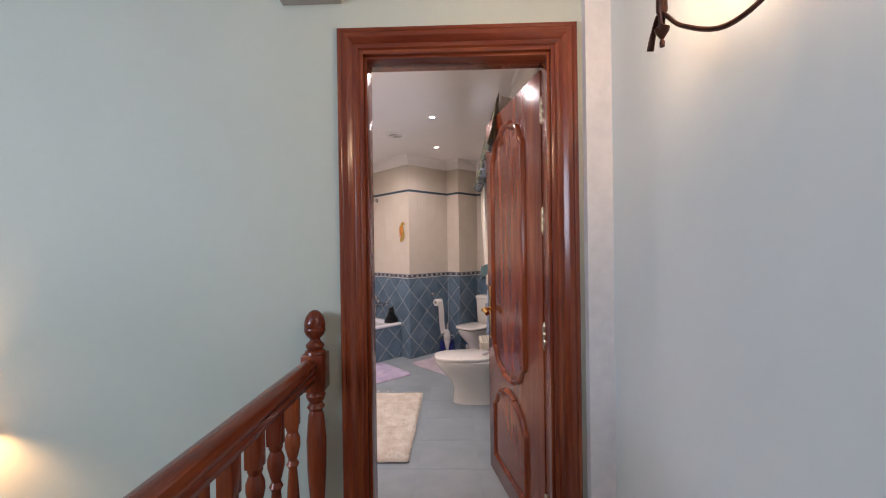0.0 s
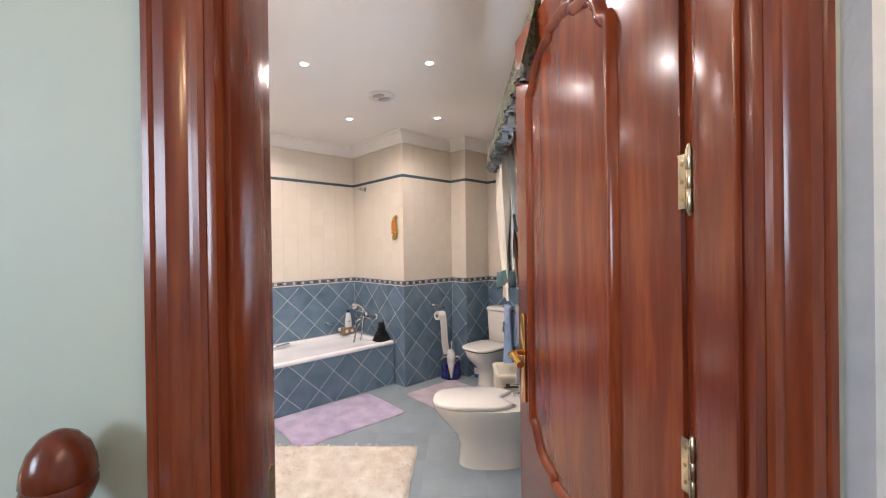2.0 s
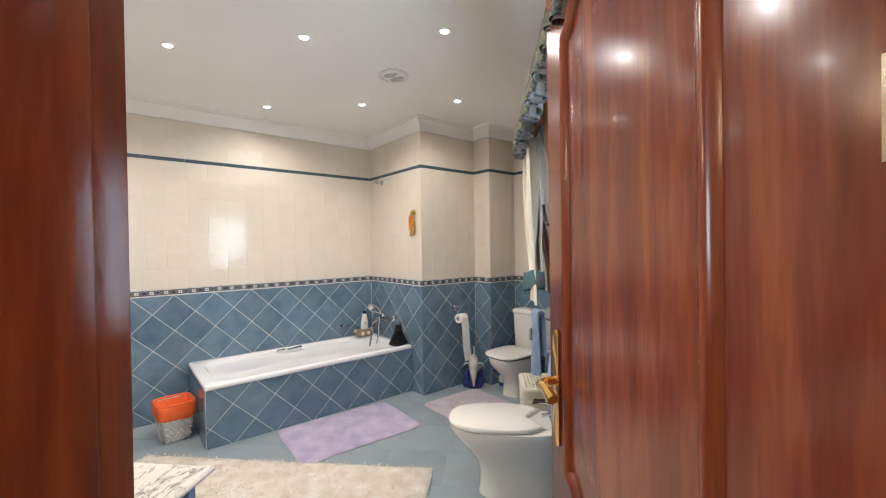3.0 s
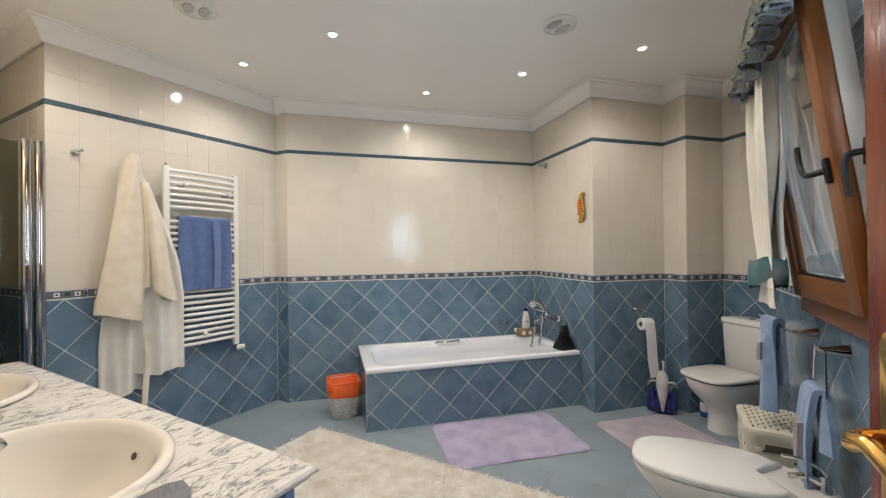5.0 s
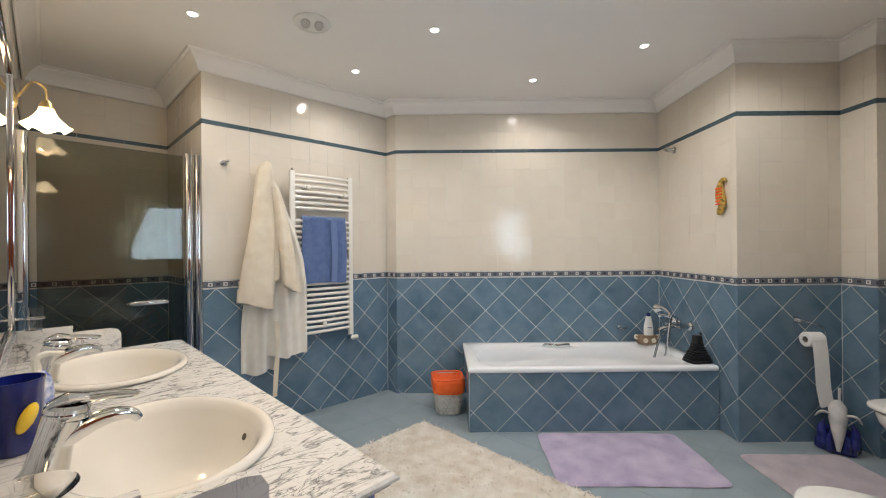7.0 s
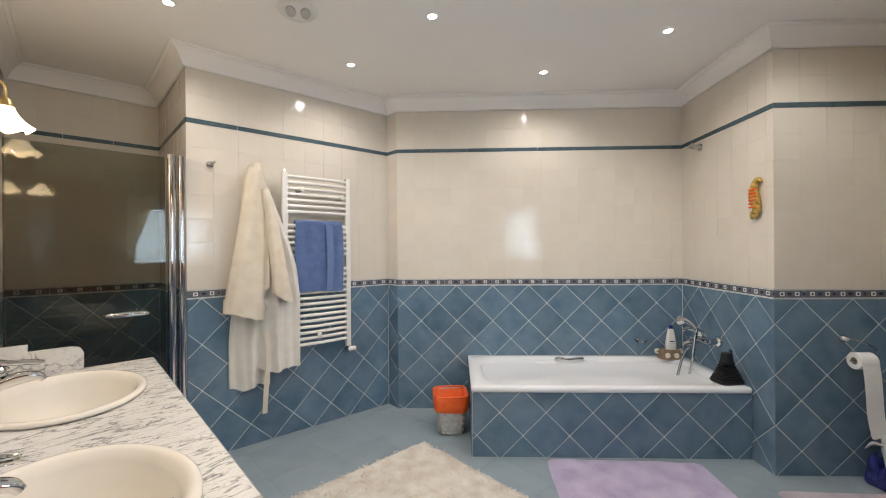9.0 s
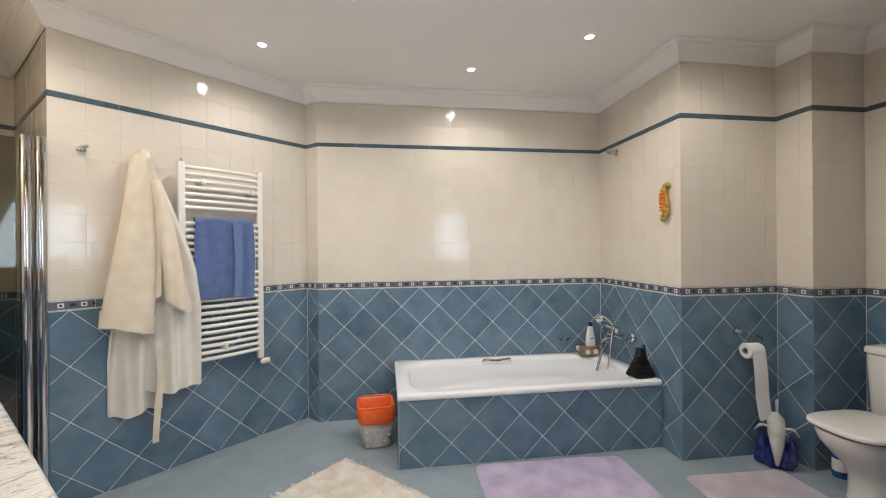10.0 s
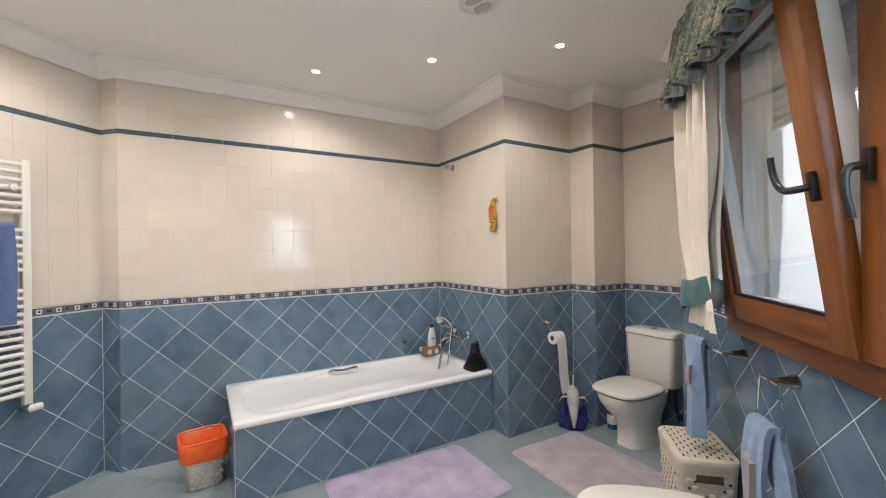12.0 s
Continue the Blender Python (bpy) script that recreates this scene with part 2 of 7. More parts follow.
M_PALETOWEL = mat("pale_blue_terry_cloth", (0.20, 0.31, 0.52), (0.30, 0.42, 0.62), rough=0.95, scale=22, bump=0.6, bump_scale=320, sheen=0.3, fine=0.10)
M_STITCH = mat("faded_brown_embroidery", (0.33, 0.30, 0.33), (0.42, 0.37, 0.36), rough=0.9, scale=60, bump=0.5, bump_scale=300)
M_LILAC = mat("lilac_pile", (0.37, 0.30, 0.52), (0.64, 0.55, 0.73), rough=0.98, scale=7, detail=8, bump=0.9, bump_scale=260, sheen=0.4, fine=0.12)
M_PINK = mat("dusky_pink_pile", (0.40, 0.33, 0.40), (0.60, 0.52, 0.57), rough=0.98, scale=7, detail=8, bump=0.9, bump_scale=260, sheen=0.4, fine=0.12)
M_RUG = mat("cream_shag_pile", (0.68, 0.59, 0.47), (0.91, 0.86, 0.77), rough=0.98, scale=11, detail=7, bump=1.0, bump_scale=170, sheen=0.4, fine=0.10)
M_ORANGE = mat("orange_plastic_liner", (0.74, 0.10, 0.012), (0.85, 0.16, 0.03), rough=0.35, scale=20, bump=0.25, bump_scale=30)
M_WICKER = mat("cream_woven_plastic", (0.62, 0.57, 0.46), (0.72, 0.67, 0.56), rough=0.45, scale=50, bump=0.1)
M_BINW = mat("pale_grey_woven_plastic", (0.50, 0.48, 0.45), (0.66, 0.64, 0.60), rough=0.5, scale=40)
M_HOLE = mat("dark_gap", (0.06, 0.045, 0.03), (0.10, 0.08, 0.05), rough=0.9, scale=40)
M_PAPER = mat("toilet_paper", (0.80, 0.79, 0.78), (0.84, 0.83, 0.82), rough=0.95, scale=30, bump=0.2, bump_scale=150)
M_CARD = mat("grey_cardboard", (0.30, 0.26, 0.21), (0.36, 0.31, 0.26), rough=0.9, scale=30)
M_DOLPHIN = mat("pale_grey_glaze", (0.40, 0.40, 0.41), (0.60, 0.59, 0.57), rough=0.15, scale=12)
M_COBALT = mat("cobalt_glass", (0.006, 0.008, 0.075), (0.03, 0.04, 0.22), rough=0.08, scale=22, coat=0.5)
M_COBALTP = mat("cobalt_blue_glaze", (0.006, 0.010, 0.10), (0.012, 0.02, 0.17), rough=0.1, scale=10, coat=0.4)
M_YELLOW = mat("yellow_glaze", (0.80, 0.52, 0.02), (0.85, 0.62, 0.06), rough=0.15, scale=30)
M_SEA = mat("painted_seahorse_glaze", (0.14, 0.10, 0.02), (0.72, 0.46, 0.10), rough=0.2, scale=60)
M_RED = mat("red_orange_glaze", (0.70, 0.10, 0.02), (0.75, 0.18, 0.04), rough=0.2, scale=30)
M_PLASTIC = mat("white_plastic", (0.72, 0.71, 0.68), (0.76, 0.75, 0.72), rough=0.35, scale=6)
M_GREYP = mat("grey_vent_plastic", (0.42, 0.41, 0.39), (0.50, 0.49, 0.47), rough=0.5, scale=10)
M_BROWNBASK = mat("brown_woven_caddy", (0.16, 0.11, 0.07), (0.28, 0.20, 0.13), rough=0.8, scale=70, bump=0.6, bump_scale=120)
M_SHEER = mat("thin_white_lining", (0.74, 0.76, 0.78), (0.80, 0.81, 0.82), rough=0.9, scale=10, bump=0.1, bump_scale=200)
M_CURTAIN = mat("cream_curtain_voile", (0.76, 0.71, 0.61), (0.83, 0.79, 0.71), rough=0.9, scale=10, bump=0.2, bump_scale=200)
M_SHUT = mat("pale_shutter_slat", (0.42, 0.45, 0.44), (0.48, 0.51, 0.50), rough=0.5, scale=10)
M_ALU = mat("pale_lacquered_aluminium", (0.62, 0.66, 0.66), (0.67, 0.70, 0.70), rough=0.35, scale=10)
M_OUTWALL = mat("white_sunlit_render", (0.70, 0.70, 0.68), (0.78, 0.78, 0.76), rough=0.9, scale=3, bump=0.3, bump_scale=40)
M_LEAF = mat("hedge_leaf", (0.03, 0.075, 0.015), (0.10, 0.19, 0.04), rough=0.6, scale=3, vary=0.3, island=True)
M_EARTH = mat("dry_ground", (0.16, 0.13, 0.085), (0.24, 0.20, 0.13), rough=0.95, scale=0.6, fine=0.1)
M_HILL = mat("far_scrub_hillside", (0.14, 0.15, 0.10), (0.26, 0.24, 0.18), rough=1.0, scale=0.08, fine=0.2)
M_TERRA = mat("pink_house_render", (0.48, 0.22, 0.17), (0.54, 0.27, 0.21), rough=0.9, scale=0.5)
M_ROOF = mat("clay_roof", (0.35, 0.13, 0.07), (0.45, 0.20, 0.11), rough=0.9, scale=2)
M_HFLOOR = mat("terracotta_landing_floor", (0.25, 0.12, 0.07), (0.33, 0.17, 0.10), rough=0.35, scale=4, fine=0.05)
M_BULB = mat("lit_halogen", (1, 1, 1), rough=0.4, emit=(1.0, 0.90, 0.76), power=22)
M_SHADEON = mat("lit_opal_glass", (0.9, 0.8, 0.65), rough=0.3, emit=(1.0, 0.72, 0.40), power=5.0)
M_PAPERSHADE = mat("lit_lampshade_cloth", (0.8, 0.55, 0.3), rough=0.9, emit=(1.0, 0.50, 0.18), power=1.6)
M_GLASS = mat("clear_glass", (1, 1, 1), rough=0.0, trans=1.0, ior=1.45)
M_SHOWER = mat("smoked_shower_glass", (0.43, 0.44, 0.36), (0.47, 0.48, 0.40), rough=0.03, trans=1.0, ior=1.5, scale=1.0)
M_MIRROR = mat("mirror_silver", (0.86, 0.88, 0.87), rough=0.01, metal=1.0)


def patterned(name):
    """Green, beige and navy printed cloth."""
    m = bpy.data.materials.new(name)
    m.use_nodes = True
    n, l = m.node_tree.nodes, m.node_tree.links
    b = n["Principled BSDF"]
    b.inputs["Roughness"].default_value = 0.85
    tc, v, no = n.new("ShaderNodeTexCoord"), n.new("ShaderNodeTexVoronoi"), n.new("ShaderNodeTexNoise")
    v.inputs["Scale"].default_value = 62
    no.inputs["Scale"].default_value, no.inputs["Detail"].default_value = 22, 4
    l.new(tc.outputs["Object"], no.inputs["Vector"])
    mx = n.new("ShaderNodeMix")
    mx.data_type = "VECTOR"
    mx.inputs[0].default_value = 0.26
    l.new(tc.outputs["Object"], mx.inputs[4])
    l.new(no.outputs["Color"], mx.inputs[5])
    l.new(mx.outputs[1], v.inputs["Vector"])
    sep = n.new("ShaderNodeSeparateColor")
    l.new(v.outputs["Color"], sep.inputs[0])
    r = n.new("ShaderNodeValToRGB")
    r.color_ramp.interpolation = "CONSTANT"
    e = r.color_ramp.elements
    e[0].position, e[0].color = 0.0, (0.06, 0.095, 0.055, 1)
    e[1].position, e[1].color = 0.80, (0.02, 0.035, 0.06, 1)
    e.new(0.24).color = (0.13, 0.145, 0.085, 1)
    e.new(0.42).color = (0.23, 0.175, 0.11, 1)
    e.new(0.65).color = (0.045, 0.09, 0.10, 1)
    l.new(sep.outputs[0], r.inputs["Fac"])
    l.new(r.outputs[0], b.inputs["Base Color"])
    return m


M_VALANCE = patterned("printed_green_cloth")
M_NAVYCLOTH = mat("slate_lining_cloth", (0.16, 0.18, 0.21), (0.26, 0.28, 0.31), rough=0.85, scale=20, bump=0.2, bump_scale=150)
M_TEAL = mat("teal_patterned_tieback", (0.02, 0.15, 0.17), (0.18, 0.20, 0.20), rough=0.8, scale=14)


# ---------------------------------------------------------------- mesh helpers
def thing(name, m, label, category, group="", kind=""):
    o = new(name)
    o.matrix_world = m
    o.empty_display_size = 0.1
    return tagged(o, label, category, group, kind)


def finish(name, bm, material, smooth=True, angle=35):
    bmesh.ops.recalc_face_normals(bm, faces=bm.faces[:])
    me = bpy.data.meshes.new(name)
    if smooth:
        for f in bm.faces:
            f.smooth = True
        for e in bm.edges:
            if len(e.link_faces) == 2 and e.calc_face_angle(0) > radians(angle):
                e.smooth = False
    bm.to_mesh(me)
    bm.free()
    for x in (material if isinstance(material, (list, tuple)) else [material]):
        me.materials.append(x)
    return me


def part(name, bm, material, parent=None, label="", m=None, smooth=True, angle=35):
    o = new(name, finish(name, bm, material, smooth, angle))
    if parent is not None:
        o.parent = parent
    if m is not None:
        o.matrix_basis = m
    return tagged(o, label)


def box(x0, x1, y0, y1, z0, z1, bevel=0.0, bm=None, segs=2):
    """A box between two corners, its edges rounded."""
    own = bmesh.new()
    bmesh.ops.create_cube(own, size=1)
    for v in own.verts:
        v.co = Vector((x0 if v.co.x < 0 else x1, y0 if v.co.y < 0 else y1, z0 if v.co.z < 0 else z1))
    if bevel:
        bmesh.ops.bevel(own, geom=own.edges[:], offset=bevel, segments=segs, affect="EDGES", profile=0.6)
    return join(bm, own)


def join(bm, own, m=None):
    if m is not None:
        bmesh.ops.transform(own, matrix=m, verts=own.verts[:])
    if bm is None:
        return own
    me = bpy.data.meshes.new("t")
    own.to_mesh(me)
    own.free()
    bm.from_mesh(me)
    bpy.data.meshes.remove(me)
    return bm


def lathe(profile, segs=24, bm=None, m=None):
    """Turns (radius, height) pairs about z."""
    own = bmesh.new()
    rings = []
    for r, z in profile:
        if r < 1e-5:
            rings.append([own.verts.new((0, 0, z))])
        else:
            rings.append([own.verts.new((r * math.cos(2 * math.pi * k / segs), r * math.sin(2 * math.pi * k / segs), z)) for k in range(segs)])
    for a, b in zip(rings, rings[1:]):
        for k in range(segs):
            q = (k + 1) % segs
            if len(a) == 1 and len(b) > 1:
                own.faces.new((a[0], b[k], b[q]))
            elif len(b) == 1 and len(a) > 1:
                own.faces.new((a[k], a[q], b[0]))
            elif len(a) > 1:
                own.faces.new((a[k], a[q], b[q], b[k]))
    if tuple(profile[0]) != tuple(profile[-1]):      # a closed section needs no ends
        for ring in (rings[0], rings[-1]):
            if len(ring) > 1:
                own.faces.new(ring)
    return join(bm, own, m)


def loft(rings, closed_ring=True, caps=True, bm=None):
    """A skin over rings of equal length."""
    own = bmesh.new()
    vs = [[own.verts.new(p) for p in ring] for ring in rings]
    n = len(rings[0])
    for a, b in zip(vs, vs[1:]):
        for k in range(n if closed_ring else n - 1):
            q = (k + 1) % n
            own.faces.new((a[k], a[q], b[q], b[k]))
    if caps and closed_ring:
        own.faces.new(vs[0])
        own.faces.new(vs[-1])
    return join(bm, own)


def smooth_path(points, steps=6):
    """A Catmull-Rom curve through the points."""
    p = [Vector(q) for q in points]
    p = [2 * p[0] - p[1]] + p + [2 * p[-1] - p[-2]]
    out = []
    for i in range(1, len(p) - 2):
        for k in range(steps):
            t = k / steps
            out.append(0.5 * ((2 * p[i]) + (p[i + 1] - p[i - 1]) * t + (2 * p[i - 1] - 5 * p[i] + 4 * p[i + 1] - p[i + 2]) * t * t
                              + (3 * p[i] - p[i - 1] - 3 * p[i + 1] + p[i + 2]) * t ** 3))
    return out + [p[-2]]


def tube(points, radius, segs=10, bm=None, steps=6, raw=False, flat=1.0):
    """A pipe along a curve; radius may be a list, one for each point given."""
    path = [Vector(q) for q in points] if raw else smooth_path(points, steps)
    n = len(path)
    if isinstance(radius, (list, tuple)):
        rad = [float(q) for q in np.interp(np.linspace(0, len(radius) - 1, n), range(len(radius)), radius)]
    else:
        rad = [radius] * n
    rings, up = [], Vector((0.13, 0.21, 0.97))
    for i, c in enumerate(path):
        d = (path[min(i + 1, n - 1)] - path[max(i - 1, 0)]).normalized()
        side = d.cross(up)
        if side.length < 1e-3:
            side = d.cross(Vector((1, 0, 0)))
        side.normalize()
        up = side.cross(d).normalized()
        rings.append([c + rad[i] * (math.cos(a) * side + flat * math.sin(a) * up) for a in (2 * math.pi * k / segs for k in range(segs))])
    return loft(rings, bm=bm)


def rounded(w, d, r, n=5, cx=0.0, cy=0.0):
    """A rounded rectangle's outline, w by d."""
    out = []
    for sx, sy, a0 in ((1, 1, 0), (-1, 1, 90), (-1, -1, 180), (1, -1, 270)):
        for k in range(n + 1):
            a = radians(a0 + 90 * k / n)
            out.append((cx + sx * (w / 2 - r) + r * math.cos(a), cy + sy * (d / 2 - r) + r * math.sin(a)))
    return out


def prism(outline, z0, z1, bevel=0.0, bm=None):
    """An outline stood up as a slab, with eased edges."""
    c = Vector((sum(p[0] for p in outline) / len(outline), sum(p[1] for p in outline) / len(outline)))

    def ring(z, shrink):
        return [Vector((p[0], p[1], z)) - Vector(((p[0] - c.x), (p[1] - c.y), 0)).normalized() * shrink for p in outline]
    if bevel:
        rings = [ring(z0, bevel), ring(z0 + bevel, 0), ring(z1 - bevel, 0), ring(z1 - bevel * 0.3, bevel * 0.3), ring(z1, bevel)]
    else:
        rings = [ring(z0, 0), ring(z1, 0)]
    return loft(rings, bm=bm)


def cloth(nx, ny, f, thick=0.012, both=True):
    """A sheet f(s, t) -> point, given thickness."""
    own = bmesh.new()
    g = [[own.verts.new(f(i / nx, j / ny)) for i in range(nx + 1)] for j in range(ny + 1)]
    for j in range(ny):
        for i in range(nx):
            own.faces.new((g[j][i], g[j][i + 1], g[j + 1][i + 1], g[j + 1][i]))
    bmesh.ops.recalc_face_normals(own, faces=own.faces[:])
    if both:
        bmesh.ops.solidify(own, geom=own.faces[:], thickness=thick)
    return own


def clip(poly, a, b, c):
    """Keeps the part of a flat outline where a*x + b*y <= c."""
    out = []
    for i, p in enumerate(poly):
        q = poly[(i + 1) % len(poly)]
        dp, dq = a * p[0] + b * p[1] - c, a * q[0] + b * q[1] - c
        if dp <= 0:
            out.append(p)
        if (dp < 0 < dq) or (dq < 0 < dp):
            t = dp / (dp - dq)
            out.append((p[0] + t * (q[0] - p[0]), p[1] + t * (q[1] - p[1])))
    return out


def area(poly):
    return 0.5 * abs(sum(p[0] * q[1] - q[0] * p[1] for p, q in zip(poly, poly[1:] + poly[:1])))


def tile_mesh(name, poly, depth, ease, material, axis="y"):
    """One tile: its outline pulled in at the face; the face looks to -y, or up."""
    cx, cy = sum(p[0] for p in poly) / len(poly), sum(p[1] for p in poly) / len(poly)

    def put(p, d, s):
        k = Vector((p[0] - cx, p[1] - cy))
        k = k - k.normalized() * s * 1.3
        return (cx + k.x, -d, cy + k.y) if axis == "y" else (cx + k.x, cy + k.y, d)
    n = len(poly)
    verts = [put(p, 0, 0) for p in poly] + [put(p, depth - ease, 0) for p in poly] + [put(p, depth, ease) for p in poly]
    faces = [tuple(range(2 * n, 3 * n))]
    for r in (0, n):
        for k in range(n):
            q = (k + 1) % n
            faces.append((r + k, r + q, r + n + q, r + n + k))
    me = bpy.data.meshes.new(name)
    me.from_pydata(verts, [], faces)
    bm = bmesh.new()
    bm.from_mesh(me)
    bmesh.ops.recalc_face_normals(bm, faces=bm.faces[:])
    if bm.faces:
        bm.faces.ensure_lookup_table()
        if (bm.faces[0].normal.y > 0 if axis == "y" else bm.faces[0].normal.z < 0):
            bmesh.ops.reverse_faces(bm, faces=bm.faces[:])
    bm.to_mesh(me)
    bm.free()
    me.materials.append(material)
    return me


def wall_frame(p, q, z=0.0):
    """Local x from p to q, local -y into the room, z up."""
    d = Vector((q[0] - p[0], q[1] - p[1]))
    return pose(p[0], p[1], z, 0, 0, math.degrees(math.atan2(d.y, d.x))), d.length


# ---------------------------------------------------------------- the bathroom's shell
V_WIN, U_DOOR, U_HALL = 0.575, 1.90, 1.745
X_S = 4.496
u_t = 5.20                                    # the window wall ends in a pier behind the curtain
v_t = (X_S - u_t * CA) / SA
PT = {"N": W(U_DOOR, V_WIN), "K": W(U_DOOR, -4.19), "G": W(2.775, -4.19), "A": Vector((-0.235, 4.2, 0)), "C": Vector((0.892, 5.232, 0)),
      "D": Vector((0.993, 5.132, 0)), "E": Vector((3.408, 5.13, 0)), "P": Vector((3.406, 4.142, 0)), "Q": Vector((4.112, 4.142, 0)),
      "R": Vector((4.112, 3.913, 0)), "S": Vector((X_S, 3.913, 0)), "T": W(u_t, v_t), "F": W(u_t, V_WIN)}
ORDER = "NKGACDEPQRSTF"
POLY = [PT[k] for k in ORDER]
DOOR_V0, DOOR_V1, DOOR_TOP = -0.356, 0.46, 2.295       # the opening in the door wall
WIN_U0, WIN_U1, WIN_Z0, WIN_Z1 = 2.72, 4.34, 1.087, 2.27


def corner_turn(i, j, k):
    """Below zero where the outline turns inwards at its corner j."""
    n = len(POLY)
    a, b, c = POLY[i % n], POLY[j % n], POLY[k % n]
    return (b.x - a.x) * (c.y - b.y) - (b.y - a.y) * (c.x - b.x)


def slab_with_hole(L, z0, z1, y0, y1, holes, start=0.0):
    """A wall in its own frame with openings right through it."""
    bm = None
    xs = sorted({start, L, *[h[0] for h in holes], *[h[1] for h in holes]})
    for a, b in zip(xs, xs[1:]):
        hole = [h for h in holes if h[0] <= a + 1e-6 and h[1] >= b - 1e-6]
        spans = [(z0, z1)]
        if hole:
            spans = [(z0, hole[0][2]), (hole[0][3], z1)]
        for s, e in spans:
            if e - s > 1e-4:
                bm = box(a, b, y0, y1, s, e, bm=bm)
    bmesh.ops.remove_doubles(bm, verts=bm.verts[:], dist=1e-5)
    return bm


WALLS = {}
NAMES = {"NK": "door_side", "KG": "shower_back", "GA": "shower_side", "AC": "radiator_side", "CD": "pier", "DE": "bath_back", "EP": "tap_side",
         "PQ": "paper_side", "QR": "step", "RS": "step_front", "ST": "toilet_side", "TF": "pier_end", "FN": "window_side"}
for i, k in enumerate(ORDER):
    k2 = ORDER[(i + 1) % len(ORDER)]
    p, q = PT[k], PT[k2]
    m, L = wall_frame(p, q)
    holes, thick = [], 0.2
    if k + k2 == "NK":
        holes = [(V_WIN - DOOR_V1, V_WIN - DOOR_V0, 0.0, DOOR_TOP)]
        thick = U_DOOR - U_HALL - 0.012
    if k + k2 == "FN":
        holes = [(u_t - WIN_U1, u_t - WIN_U0, WIN_Z0, WIN_Z1)]
        thick = 0.16
    # inward corners run on past each other, outward ones stop short of the tiles
    e0, e1 = corner_turn(i - 1, i, i + 1), corner_turn(i, i + 1, i + 2)
    a, b = (-0.2 if e0 < 0 else 0.008), (L + 0.2 if e1 < 0 else L - 0.008)
    bm = slab_with_hole(b, 0.0, CEIL + 0.05, 0.0014, 0.006 + thick, holes, a)
    o = part("wall_" + NAMES[k + k2], bm, M_GROUT, smooth=False)
    o.matrix_basis = m
    tagged(o, "tiled bathroom wall, blue diamond tiles below cream tiles", "wall", kind="structure")
    WALLS[k + k2] = (o, L, holes)

# floor: one slab of bedding, the tiles come last
bm = bmesh.new()
bm.faces.new([bm.verts.new((p.x, p.y, 0.0)) for p in POLY])
r = bmesh.ops.extrude_face_region(bm, geom=bm.faces[:])
for v in r["geom"]:
    if isinstance(v, bmesh.types.BMVert):
        v.co.z = -0.12
for v in bm.verts:
    if v.co.z > -0.01:
        v.co.z = -0.0014
floor = tagged(part("floor", bm, M_FGROUT, smooth=False), "blue-grey tiled bathroom floor", "floor", kind="structure")
bm = bmesh.new()
bm.faces.new([bm.verts.new((p.x, p.y, CEIL)) for p in POLY])
r = bmesh.ops.extrude_face_region(bm, geom=bm.faces[:])
for v in r["geom"]:
    if isinstance(v, bmesh.types.BMVert):
        v.co.z = CEIL + 0.1
tagged(part("ceiling", bm, M_CEIL, smooth=False), "plain white painted ceiling", "ceiling", kind="structure")


def inset(poly, d):
    """The outline moved inwards by d, corners mitred (clockwise outline)."""
    out = []
    n = len(poly)
    for i in range(n):
        a, b, c = poly[i - 1], poly[i], poly[(i + 1) % n]
        d1, d2 = (b - a).to_2d().normalized(), (c - b).to_2d().normalized()
        n1, n2 = Vector((d1.y, -d1.x)), Vector((d2.y, -d2.x))
        k = (n1 + n2)
        k = k / max(0.25, k.dot(n1))
        out.append(Vector((b.x + k.x * d, b.y + k.y * d)))
    return out


prof = [(0.004, CEIL - 0.115), (0.018, CEIL - 0.112), (0.022, CEIL - 0.098), (0.03, CEIL - 0.085), (0.042, CEIL - 0.06), (0.062, CEIL - 0.036),
        (0.078, CEIL - 0.026), (0.082, CEIL - 0.014), (0.098, CEIL - 0.010), (0.102, CEIL - 0.001)]
rings = [[Vector((p.x, p.y, z)) for p in inset(POLY, d)] for d, z in prof]
tagged(part("cornice_trim", loft(rings, caps=False), M_CEIL, angle=25), "white plaster cornice along the ceiling", "cornice", kind="structure")

# ---------------------------------------------------------------- the landing
def uvbox(u0, u1, v0, v1, z0, z1, bevel=0.0, bm=None):
    return box(u0, u1, -v1, -v0, z0, z1, bevel, bm)


M0 = pose(0, 0, 0, 0, 0, DIAG)
# its side of the door wall, a skin of painted plaster
m, L = wall_frame(W(U_HALL, 3.0), W(U_HALL, -4.4))
bm = slab_with_hole(L, -2.7, 3.0, -0.012, 0.0, [(3.0 - DOOR_V1, 3.0 - DOOR_V0, 0.0, DOOR_TOP)])
bm2 = part("wall_landing_front", bm, M_HALL, smooth=False, m=m @ pose(0, -0.0, 0))
tagged(bm2, "pale green painted landing wall", "wall", kind="structure")
for nm, b, mt in (("wall_landing_side", uvbox(-2.2, U_HALL - 0.001, 0.68, 0.83, -0.3, 3.0), M_HALLR),
                  ("wall_landing_rear", uvbox(-2.35, -2.2, -4.4, 0.83, -2.7, 3.0), M_HALL),
                  ("wall_stairwell", uvbox(-2.2, U_HALL - 0.001, -4.55, -4.4, -2.7, 3.0), M_HALL)):
    tagged(part(nm, b, mt, m=M0, smooth=False), "pale painted plaster wall of the landing", "wall", kind="structure")
tagged(part("ceiling_landing", uvbox(-2.2, U_HALL - 0.001, -4.4, 0.68, 3.0, 3.1), M_CEIL, m=M0, smooth=False), "white landing ceiling", "ceiling", kind="structure")
